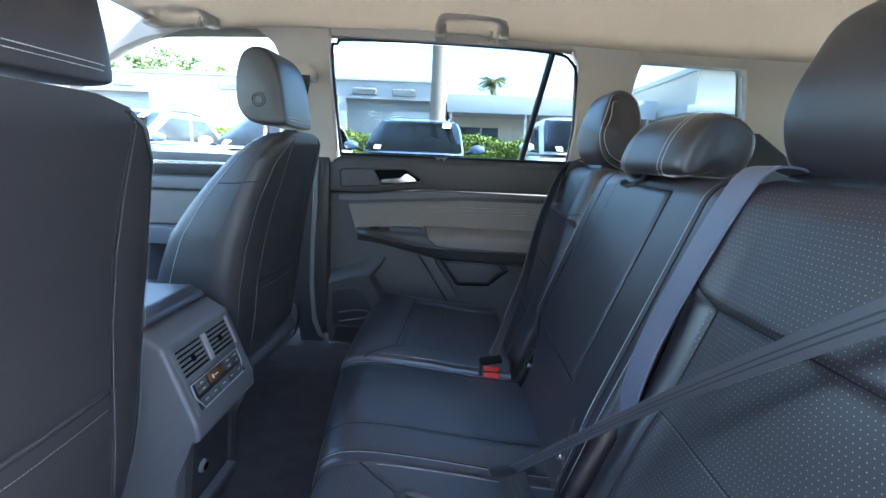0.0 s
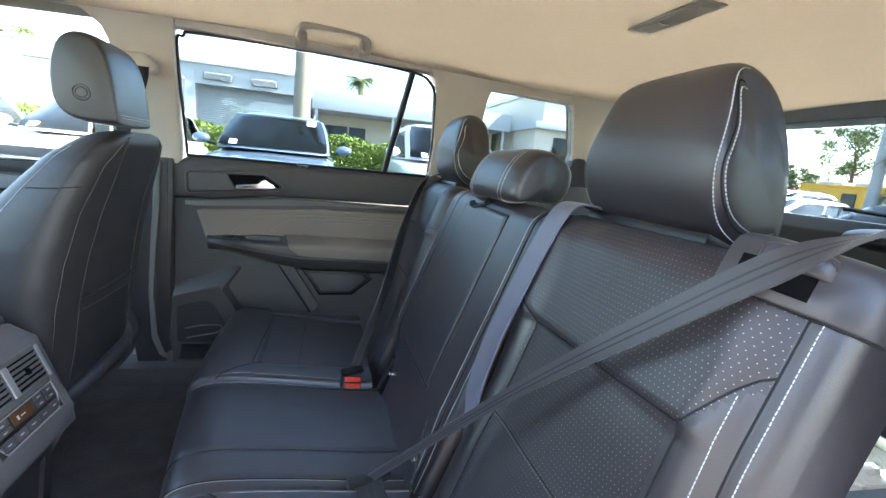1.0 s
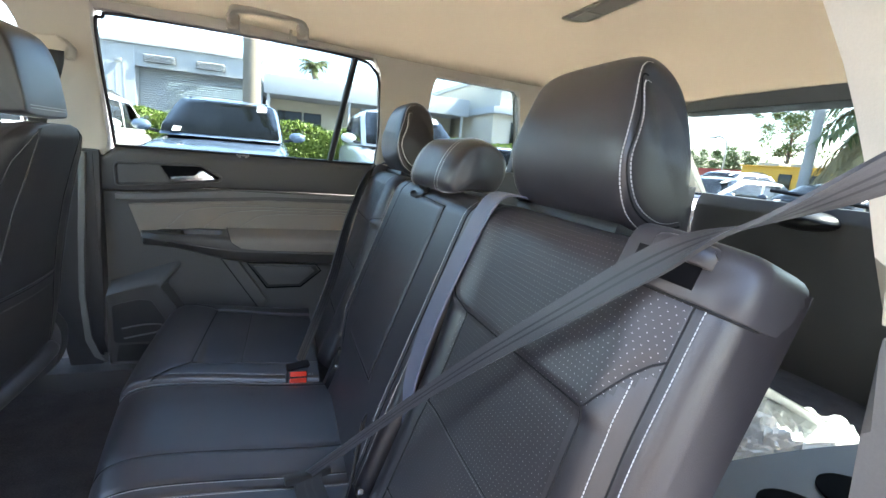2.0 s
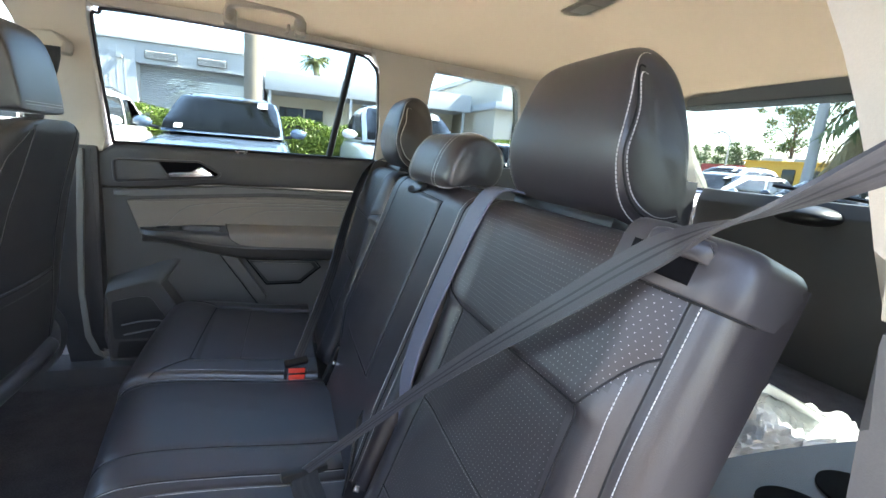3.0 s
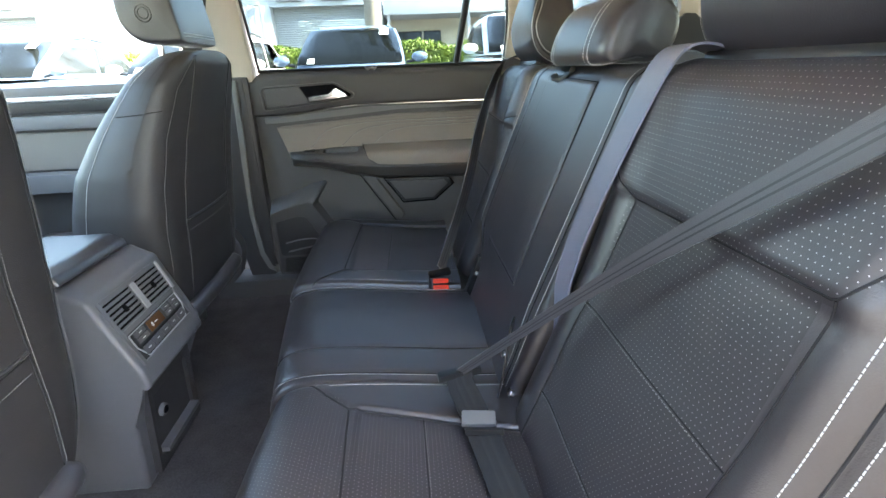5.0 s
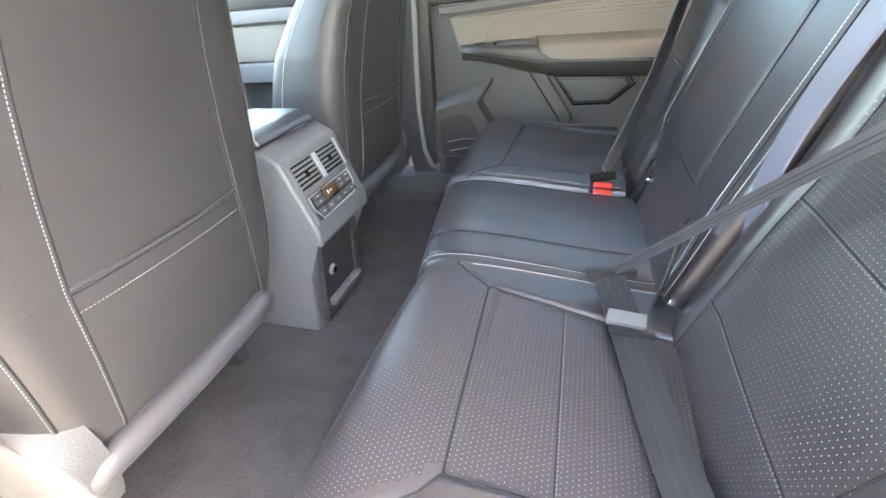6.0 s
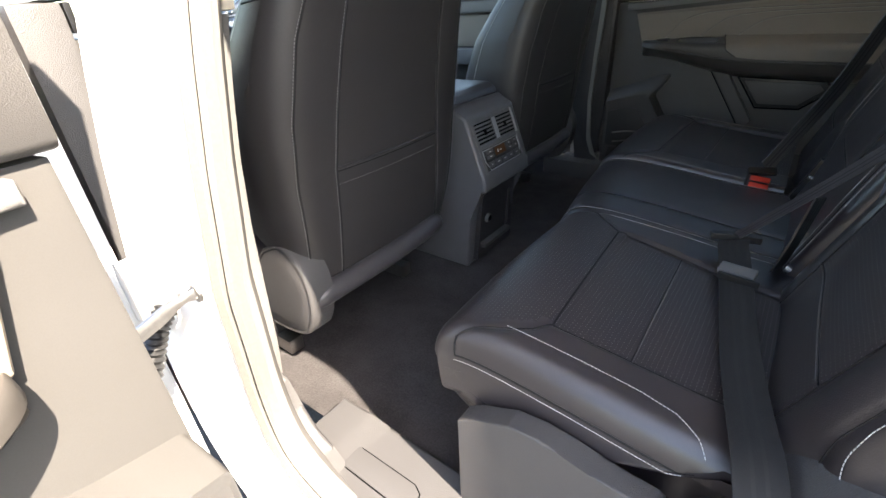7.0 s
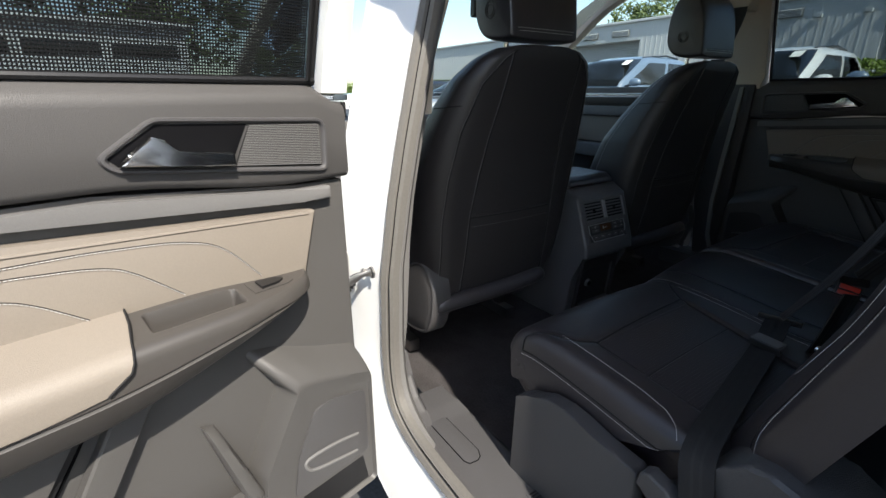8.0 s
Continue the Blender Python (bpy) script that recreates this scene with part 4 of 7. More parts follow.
near_seat = outer_seat("passenger_seat", -1, -0.692, -0.238, -0.286, -0.115, 0.812, "black leather outer seat with pale stitching beside the open door", -0.420)
outer_seat("passenger_seat", 1, 0.690, 0.165, 0.290, -0.190, 0.800, "black leather outer seat with pale stitching beside the closed door", 0.523)

# middle seat
mid = thing("middle_seat", (0.1, -0.04, 0.50), "plain black leather middle seat with a fold-down backrest", "car seat", "rear bench")
moff = Vector(mid.location)
ya, yb = -0.234, 0.160
pa, pb = cushion_profile(-0.128, 0.802), cushion_profile(-0.185, 0.796)
vl = [0.0]
for a, b in zip(pa, pa[1:]):
    vl.append(vl[-1] + (b - a).length)


def pos_m(u, v):
    i = max(0, min(400, int(np.searchsorted(vl, max(0.0, min(vl[-1], v))))))
    j = max(0, i - 1)
    f = 0 if i == j else (max(0.0, min(vl[-1], v)) - vl[j]) / (vl[i] - vl[j])
    g = (u - ya) / (yb - ya)
    p = pa[j].lerp(pa[i], f).lerp(pb[j].lerp(pb[i], f), g)
    z = 0.008 * math.sin(math.pi * max(0, min(1, g))) - rounding(u - ya, 0.012) * 0.6 - rounding(yb - u, 0.03) * 0.8
    return p + Vector((0, u, z)) - moff


lines = [[(-0.205, 0.06), (-0.205, vl[-1])], [(-0.13, 0.14), (-0.13, vl[-1])], [(0.125, 0.1), (0.125, vl[-1])]]
cush = part("cushion", quilt(linspace(ya, yb, 70), linspace(0, vl[-1], 90), pos_m, lines, None, lambda p: Vector((p.x, p.y, min(p.z, 0.17))), -0.002, 0.0045), LEATHER, mid, "smooth black leather cushion", angle=60)
for line in lines:
    part("seam", seam_tube(bmesh.new(), pos_m, line, -0.0012), SEAM, cush)
for u in (-0.211, 0.131):
    bm = bmesh.new()
    stitches(bm, [pos_m(u, v) for v in linspace(0.09, vl[-1] - 0.02, 90)], (0, 0, 1), lift=0.0012)
    part("stitching", bm, THREAD, cush, "row of pale contrast thread")


MID_FAR = 0.282
MID_NEAR = -0.280


def pos_mb(u, t):
    """u: across the car in metres over most of the height; the far edge draws in near the cushion."""
    g = (u - MID_NEAR) / (MID_FAR - MID_NEAR)
    y = MID_NEAR + g * (MID_FAR - (MID_FAR - 0.125) * smooth(0.16, 0.04, t) - MID_NEAR)
    w = 0.014 - rounding(0.545 - t, 0.05) + 0.004 * math.sin(math.pi * max(0, min(1, g)))
    panel = smooth(-0.140, -0.118, u) * (1 - smooth(0.118, 0.138, u)) * smooth(0.136, 0.144, t) * (1 - smooth(0.500, 0.508, t))
    w += 0.004 * panel
    w -= rounding(u - MID_NEAR, 0.022) * 0.8 + rounding((1 - g) * 0.5, 0.022) * 0.8
    return back_at(y, t, w) - moff


lines = [[(-0.126, 0.14), (-0.128, 0.504)], [(0.128, 0.14), (0.128, 0.504)], [(-0.126, 0.504), (0.128, 0.510)], [(-0.126, 0.14), (0.128, 0.136)], [(-0.2300, 0.0), (-0.2300, 0.545)], [(0.225, 0.1), (0.215, 0.545)]]
mb = part("backrest", quilt(linspace(MID_NEAR, MID_FAR, 100), linspace(-0.05, 0.545, 110), pos_mb, lines, None, lambda p: p + BN * min(0, -0.08 - (p + moff - B0).dot(BN)), -0.002, 0.0045), LEATHER, mid, "black leather fold-down backrest with a raised panel", angle=60)
for line in lines:
    part("seam", seam_tube(bmesh.new(), pos_mb, line, -0.0012), SEAM, mb)
for u, t0, t1 in ((-0.222, 0.02, 0.535), (-0.256, 0.02, 0.43), (0.262, 0.14, 0.535)):
    bm = bmesh.new()
    stitches(bm, [pos_mb(u, t) for t in linspace(t0, t1, 160)], BN, lift=0.0020, width=0.0010)
    part("stitching", bm, THREAD, mb, "row of pale contrast thread")
bm = bmesh.new()
tube(bm, [back_at(y, 0.512 + 0.010 * math.sin((y + 0.02) * 60), 0.02 + 0.006 * math.cos((y + 0.02) * 70)) - moff for y in linspace(0.01, 0.075, 10)], 0.008, 8, flat=0.6)
part("pull_loop", bm, BLACK, mb, "black fabric pull loop")
LOW = [(0.000, -0.050), (0.030, -0.045), (0.052, -0.036), (0.060, 0.0), (0.045, 0.034), (0.0, 0.050), (-0.040, 0.038), (-0.062, 0.0), (-0.066, -0.050), (-0.052, -0.070), (-0.028, -0.062)]
headrest("headrest", back_at(0.0, 0.600, -0.02) - moff, 16, 0.140, LOW, 3.4, mid, (-0.086, 0.086), (-0.045, 0.045), "low black leather headrest", 0.02, 0.52, 0.70, thread=0.0016, hem=(-0.056, -0.066, 0.092))
for y in (-0.212, 0.117):
    bm = bmesh.new()
    disc(bm, back_at(y, 0.045, 0.018) - moff, BN, 0.0065, 0.006, 12, bevel=0.001)
    part("bolt", bm, CHROME, mb, "small bright bolt")

# plastic shroud under the seat beside the open door
base = near_seat
sb = Matrix.Translation(-near_seat.location)
bm = bmesh.new()
slab(bm, [(-0.045, 0.49), (-0.040, 0.700), (-0.015, 0.716), (0.036, 0.740), (0.075, 0.744), (0.10, 0.740), (0.14, 0.732), (0.205, 0.727), (0.212, 0.722), (0.213, 0.50)], -0.732, -0.700, "y", 0.007, 3)
part("side_shield", moved(bm, sb), PLASTIC, base)
bm = bmesh.new()
slab(bm, [(0.225, 0.50), (0.225, 0.688), (0.255, 0.728), (0.285, 0.782), (0.304, 0.808), (0.328, 0.832), (0.352, 0.838), (0.402, 0.828), (0.50, 0.775), (0.54, 0.50)], -0.722, -0.60, "y", 0.012, 3)
part("rear_shield", moved(bm, sb), PLASTIC, base)
bm = bmesh.new()
slab(bm, [(0.220, 0.728), (0.224, 0.750), (0.236, 0.757), (0.262, 0.750), (0.290, 0.728), (0.318, 0.690), (0.314, 0.668), (0.298, 0.676), (0.262, 0.716), (0.236, 0.722)], -0.750, -0.724, "y", 0.008, 3)
part("recliner_lever", moved(bm, sb), PLASTIC, base, "charcoal recliner lever")
bm = bmesh.new()
box(bm, -0.02, 0.42, -0.68, 0.60, 0.488, 0.66, 0.02)
part("frame_box", moved(bm, sb), BLACK, base)

# belts
BELT_END = Vector((0.190, -0.262, 0.826))
bm = bmesh.new()
path = curve_points([back_at(-0.785, 0.625, 0.035), back_at(-0.756, 0.592, 0.045), back_at(-0.724, 0.565, 0.05), back_at(-0.665, 0.526, 0.050), back_at(-0.586, 0.451, 0.048), back_at(-0.485, 0.343, 0.052), back_at(-0.38, 0.208, 0.066), BELT_END], 50)
across = []
for i, p in enumerate(path):
    flat = (BD + Vector((0, 0.6, 0)) + BN * 1.8 * (max(0, i - 14) / 36) ** 2).normalized()
    turn = math.radians(90 * smooth(-0.655, -0.712, p.y) + 45 * smooth(-0.70, -0.785, p.y))
    across.append(flat * math.cos(turn) + Vector((0.81, 0.58, -0.06)) * math.sin(turn))
near_belt = thing("seat_belt", (0.50, -0.785, 1.36), "grey woven belt drawn across the seat, its tongue on the cushion", "seat belt", "seat belts")
noff = Vector(near_belt.location)
ribbon(bm, path, across, [0.026 - 0.013 * smooth(22, 46, i) for i in range(51)])
part("shoulder_strap", moved(bm, Matrix.Translation(-noff)), WEB_PAIR, near_belt)
bm = bmesh.new()
lap = curve_points([BELT_END, (0.191, -0.282, 0.818), (0.198, -0.31, 0.813), (0.215, -0.40, 0.806), (0.236, -0.52, 0.801), (0.256, -0.62, 0.806), (0.270, -0.685, 0.812), (0.280, -0.722, 0.800), (0.292, -0.737, 0.770), (0.302, -0.744, 0.72), (0.306, -0.740, 0.62)], 50)
ribbon(bm, lap, [Vector((1, 0.1, 0.15)) for _ in lap], 0.042)
part("lap_strap", moved(bm, Matrix.Translation(-noff)), LAP_PAIR, near_belt, "matt black lap webbing")
bm = bmesh.new()
box(bm, -0.036, 0.036, -0.008, 0.008, -0.006, 0.006, 0.004)
moved(bm, Matrix.Translation(BELT_END - noff) @ pose(0, 0, 0, 0, 0, 12))
tongue = part("tongue", bm, BLACK, near_belt, "black belt tongue")
bm = bmesh.new()
box(bm, -0.024, 0.024, -0.015, 0.010, -0.003, 0.004, 0.002)
moved(bm, Matrix.Translation(Vector((0.208, -0.350, 0.814)) - noff) @ pose(0, 0, 0, 4, 0, -8))
part("latch_plate", bm, PLASTIC_GREY, tongue, "grey belt latch plate")
bm = bmesh.new()
box(bm, -0.027, 0.027, -0.003, 0.003, -0.003, 0.007, 0.002)
moved(bm, Matrix.Translation(Vector((0.212, -0.377, 0.812)) - noff) @ pose(0, 0, 0, 0, 0, -8))
part("stop_bar", bm, BLACK, tongue)

stay = thing("seat_belt", back_at(-0.275, 0.55, 0.0), "woven belt running down beside the middle backrest", "seat belt", "seat belts")
soff = Vector(stay.location)
bm = bmesh.new()
path = curve_points([back_at(-0.314, 0.558, -0.05), back_at(-0.314, 0.556, 0.000), back_at(-0.313, 0.535, 0.026), back_at(-0.311, 0.47, 0.033), back_at(-0.308, 0.40, 0.034), back_at(-0.303, 0.33, 0.032), back_at(-0.298, 0.26, 0.024), back_at(-0.295, 0.20, 0.010), back_at(-0.292, 0.13, -0.015)], 40)
# this strap's blue-grey tone is reflected sky, held in its material colour
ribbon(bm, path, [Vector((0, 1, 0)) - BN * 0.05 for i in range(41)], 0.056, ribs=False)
part("strap", moved(bm, Matrix.Translation(-soff)), STAY_PAIR, stay, "dark webbing with the sky's blue sheen put into its colour")
bm = bmesh.new()
box(bm, -0.006, 0.006, -0.030, 0.030, -0.006, 0.006, 0.004)
moved(bm, Matrix.Translation(back_at(-0.255, 0.135, 0.045) - soff) @ pose(-28, 0, 0))
part("tongue", bm, BLACK, stay, "black belt tongue")
bm = bmesh.new()
ribbon(bm, curve_points([back_at(-0.25, 0.13, 0.045), back_at(-0.262, 0.05, 0.03), back_at(-0.27, -0.03, 0.02)], 14), Vector((0.4, 1, 0)), 0.040)
part("tail", moved(bm, Matrix.Translation(-soff)), BLACK, stay)
for y, q in ((-0.300, 0.035),):
    bm = bmesh.new()
    disc(bm, back_at(y, q, 0.022) - soff, BN, 0.0075, 0.008, 12, bevel=0.001)
    part("bolt", bm, CHROME, stay, "small bright bolt")

far = thing("seat_belt", (0.5, 0.45, 1.32), "dark woven belt fastened into a red-buttoned buckle", "seat belt", "seat belts")
foff = Vector(far.location)
bm = bmesh.new()
path = curve_points([back_at(0.64, 0.575, -0.05), back_at(0.63, 0.56, 0.0), back_at(0.605, 0.50, 0.035), back_at(0.50, 0.36, 0.055), Vector((0.280, 0.345, 0.965)), Vector((0.192, 0.183, 0.806))], 40)
ribbon(bm, path, [Vector((0.55, 0.9, 0.1)) for _ in path], 0.044)
part("strap", moved(bm, Matrix.Translation(-foff)), WEB_PAIR, far)
bm = bmesh.new()
box(bm, -0.029, 0.029, -0.009, 0.009, -0.006, 0.006, 0.004)
moved(bm, Matrix.Translation(Vector((0.188, 0.174, 0.799)) - foff) @ pose(0, 0, 0, 35, 0, 20))
part("tongue", bm, BLACK, far, "black belt tongue")
buckle = thing("belt_buckle", (0.185, 0.155, 0.755), "black buckle with a red release button between the cushions", "buckle")
bm = bmesh.new()
box(bm, -0.024, 0.024, -0.011, 0.011, -0.06, 0.022, 0.005)
part("housing", moved(bm, pose(0, 0, 0.015, -28, 9, 15)), BLACK, buckle)
bm = bmesh.new()
for z0, z1 in ((-0.008, 0.004), (0.0075, 0.0195)):
    box(bm, -0.020, 0.020, -0.015, -0.0095, z0, z1, 0.002)
part("button", moved(bm, pose(0, 0, 0.015, -28, 9, 15)), RED, buckle, "red release button")
bm = bmesh.new()
box(bm, -0.02, 0.02, -0.012, 0.012, -0.06, 0.05, 0.006)
two = thing("belt_buckle", (0.285, 0.145, 0.80), "black buckle stalk beside the middle backrest", "buckle")
part("housing", moved(bm, pose(0, 0, 0, 0, 20, 0)), BLACK, two)


# ---- front seats and console ----
FRONT_SIDE = [(x * 0.86, z) for x, z in [(-0.090, -0.01), (-0.080, -0.060), (-0.045, -0.092), (0.010, -0.098), (0.066, -0.094), (0.074, -0.080), (0.062, -0.02), (0.044, 0.040), (0.015, 0.085), (-0.030, 0.098), (-0.070, 0.080), (-0.088, 0.035)]]



def front_seat(name, yc, dx, label, outer):
    """A front seat, seen from behind. outer: the side of its recliner shield."""
    seat = thing(name, (-0.48 + dx, yc, 0.49), label, "car seat", "front seats")
    off = Vector(seat.location)
    # centre line of the back's rear face: x by height
    spine = [(0.675, -0.430), (0.75, -0.408), (0.85, -0.393), (0.95, -0.383), (1.05, -0.366), (1.15, -0.342), (1.25, -0.310), (1.31, -0.290), (1.335, -0.290)]
    zs, xs = [a for a, b in spine], [b for a, b in spine]
    widths = ([0.675, 0.72, 0.80, 0.90, 1.00, 1.08, 1.16, 1.22, 1.27, 1.31, 1.33, 1.338], [0.185, 0.215, 0.235, 0.248, 0.252, 0.246, 0.232, 0.216, 0.198, 0.165, 0.125, 0.07])
    thick = ([0.675, 0.75, 0.95, 1.08, 1.20, 1.28, 1.32, 1.338], [0.14, 0.20, 0.205, 0.185, 0.140, 0.105, 0.075, 0.04])

    section = curve_points([(0.0, 0.0, 0), (0.40, -0.002, 0), (0.68, -0.006, 0), (0.80, -0.011, 0), (0.88, -0.020, 0), (0.945, -0.036, 0), (0.985, -0.058, 0), (1.0, -0.085, 0), (0.985, -0.125, 0), (0.95, -0.165, 0), (0.90, -0.205, 0), (0.80, -0.228, 0), (0.66, -0.215, 0), (0.40, -0.186, 0), (0.0, -0.180, 0)], 46)

    def half(z):
        """The outline of the back at height z, from the middle of its rear face round one side to the front: (y, x)."""
        a, x0, k = float(np.interp(z, *widths)), float(np.interp(z, zs, xs)), float(np.interp(z, *thick)) / 0.20
        return [(p.x * a, x0 + p.y * (k if p.y < -0.07 else min(1.0, k * 1.5 + 0.1))) for p in section]

    def flap(y, z):
        """How far the map pocket stands off the rear face."""
        if abs(y) > 0.1375 or z > 0.9505:
            return 0.0
        return (0.0010 + 0.0048 * max(0.0, (z - 0.75) / 0.2) * (1 - (y / 0.138) ** 2)) * smooth(0.735, 0.77, z)
    rings = []
    for z in linspace(0.675, 0.9500, 36) + linspace(0.9512, 1.338, 48):
        h = half(z)
        ring = [(y, x + (flap(y, z) if i < 16 else 0)) for i, (y, x) in enumerate(h)]
        ring += [(-y, x) for y, x in ring[-2:0:-1]]
        rings.append([Vector((x + dx, yc + y, z)) - off for y, x in ring])
    bm = bmesh.new()
    loft(bm, rings)
    back = part("backrest", bm, VINYL, seat, "black leatherette back shell", angle=70)

    def rear_at(y, z):
        """A point of the rear face at y from its middle."""
        h = [q for q in half(z)[:20]]
        x = float(np.interp(abs(y), [q[0] for q in h], [q[1] for q in h]))
        return Vector((x + flap(y, z) + dx, yc + y, z)) - off

    def flank_at(f, s, z):
        """A point of the outline, f from 0 at the rear's middle to 1 at the front's."""
        h = half(z)
        k = f * (len(h) - 1)
        i = min(int(k), len(h) - 2)
        y, x = (h[i][j] + (h[i + 1][j] - h[i][j]) * (k - i) for j in (0, 1))
        return Vector((x + dx, yc + s * (y + 0.0003), z)) - off
    # sewn seams on the rear face: one along each edge, one beside the pocket
    edge_y = ([0.70, 0.78, 0.93, 1.04, 1.16, 1.26, 1.309, 1.325], [0.196, 0.206, 0.212, 0.208, 0.192, 0.162, 0.120, 0.092])
    inner_y = ([0.70, 0.95, 1.09, 1.227, 1.30, 1.33], [0.146, 0.138, 0.124, 0.108, 0.104, 0.100])
    for s in (-1, 1):
        for table in (edge_y, inner_y):
            pts, bm, thread = [], bmesh.new(), bmesh.new()
            for z in linspace(0.735, 1.325, 70):
                pts.append(rear_at(s * min(float(np.interp(z, *table)), 0.97 * float(np.interp(z, *widths))), z) + Vector((0.0002, 0, 0)))
            tube(bm, pts, 0.0015, 6)
            stitches(thread, [p + Vector((0.0008, s * 0.0042, 0)) for p in pts], (1, s * 0.4, 0), length=0.0032, gap=0.0018, thick=0.0006, width=0.0006)
            part("seam", bm, SEAM, back)
            part("stitching", thread, GREY_THREAD, back, "row of grey thread")
    # a sewn line round each side at shoulder height
    for s in (-1, 1):
        bm = bmesh.new()
        tube(bm, [flank_at(0.31 + 0.34 * k / 20, s, 1.213 - 0.007 * k / 20) for k in range(21)], 0.0014, 6)
        part("seam", bm, SEAM, back)
    # thread down the front edge of each side
    for s in (-1, 1):
        bm = bmesh.new()
        stitches(bm, [flank_at(0.66, s, z) for z in linspace(0.80, 1.30, 60)], (-0.6, s, 0), lift=0.0012, width=0.0008)
        part("stitching", bm, THREAD, back, "row of pale thread")
    # map pocket: its hem, and a row of thread under it
    rows = [[rear_at(y, z) for y in linspace(-0.1365, 0.1365, 26)] for z in (0.922, 0.9455, 0.9495)]
    bm = bmesh.new()
    tube(bm, [p + Vector((-0.0006, 0, 0.0010)) for p in rows[-1]], 0.0028, 8)
    pocket = part("map_pocket", bm, VINYL, back, "padded hem of the map pocket", angle=60)
    bm = bmesh.new()
    tube(bm, [p + Vector((-0.0002, 0, 0)) for p in rows[-2]], 0.0011, 6)
    part("seam", bm, SEAM, pocket)
    bm = bmesh.new()
    stitches(bm, [p + Vector((0.0006, 0, 0)) for p in rows[0]], (1, 0, 0), length=0.003, gap=0.002, thick=0.0005, width=0.0006)
    part("stitching", bm, GREY_THREAD, pocket, "row of grey thread")
    # lower bar, recliner shield, cushion and runners
    bm = bmesh.new()
    tube(bm, curve_points([(-0.440 + dx, yc - 0.212, 0.700), (-0.418 + dx, yc - 0.20, 0.712), (-0.408 + dx, yc - 0.10, 0.718), (-0.405 + dx, yc, 0.721), (-0.410 + dx, yc + 0.13, 0.726), (-0.435 + dx, yc + 0.145, 0.716)], 28), 0.0225, 14)
    part("lower_bar", moved(bm, Matrix.Translation(-off)), CAP, seat, "grey plastic lower bar")
    for s in (outer,):
        bm = bmesh.new()
        y0 = yc + s * 0.205
        prof = curve_points([(-0.53, 0, 0.80), (-0.47, 0, 0.825), (-0.425, 0, 0.80), (-0.402, 0, 0.745), (-0.42, 0, 0.66), (-0.47, 0, 0.615), (-0.60, 0, 0.61), (-0.62, 0, 0.70), (-0.53, 0, 0.80)], 40)[:-1]
        cx, cz = -0.49, 0.715
        shrink = lambda p, k: Vector((cx + (p.x - cx) * k, 0, cz + (p.z - cz) * k))
        rr = [[shrink(p, q) + Vector((0, y0 + s * w, 0)) for p in prof] for q, w in ((1.0, -0.02), (1.0, 0.024), (0.985, 0.030), (0.955, 0.033), (0.92, 0.0335), (0.90, 0.0320), (0.885, 0.0320), (0.86, 0.0335), (0.6, 0.036), (0.3, 0.037))]
        loft(bm, rr)
        part("recliner_shield", moved(bm, Matrix.Translation(Vector((dx, 0, 0)) - off)), PLASTIC, seat, "rounded charcoal recliner shield", angle=40)
    bm = bmesh.new()
    box(bm, -1.02 + dx, -0.46 + dx, yc - 0.235, yc + 0.235, 0.70, 0.83, 0.045, 4)
    part("cushion", moved(bm, Matrix.Translation(-off)), LEATHER, seat, angle=70)
    bm = bmesh.new()
    box(bm, -0.98 + dx, -0.54 + dx, yc - 0.215, yc + 0.215, 0.60, 0.70, 0.02)
    part("seat_frame", moved(bm, Matrix.Translation(-off)), BLACK, seat)
    for s in (-1, 1):
        bm = bmesh.new()
        box(bm, -1.0 + dx, -0.58 + dx, yc + s * 0.195 - 0.018, yc + s * 0.195 + 0.018, 0.487, 0.525, 0.004)
        box(bm, -0.66 + dx, -0.63 + dx, yc + s * 0.195 - 0.012, yc + s * 0.195 + 0.012, 0.52, 0.60)
        part("runner", moved(bm, Matrix.Translation(-off)), STEEL, seat, "worn steel seat runner")
    # headrest
    pad = headrest("headrest", Vector((-0.372 + dx, yc + 0.012, 1.447)) - off, 4, 0.104, FRONT_SIDE, 4.5, seat, (), (-0.055, 0.055), "black leather headrest", 0.055, 0.78, 0.80)
    m = pose(0, 0, 0, 0, 4, 0)
    bm = bmesh.new()
    for r in (0.017, 0.011):
        tube(bm, [(-0.010 + r * math.cos(a), -0.1082, -0.035 + r * math.sin(a)) for a in (2 * math.pi * k / 24 for k in range(25))], 0.0017, 6)
    part("button_ring", moved(bm, m), VINYL, pad, "round release button")
    for dz in (0.0, 0.006):
        bm = bmesh.new()
        stitches(bm, [Vector((0.0625 - 0.02 * abs(y / 0.105) ** 9, y, -0.076 + dz)) for y in linspace(-0.102, 0.102, 60)], (1, 0, 0), lift=0.0015)
        part("stitching", moved(bm, m), THREAD, pad, "row of pale thread")
    return seat


front_seat("front_seat", -0.445, 0.0, "black leatherette driver's seat with a map pocket on its back", -1)
front_seat("front_seat", 0.40, -0.045, "black leatherette passenger seat with a map pocket on its back", 1)

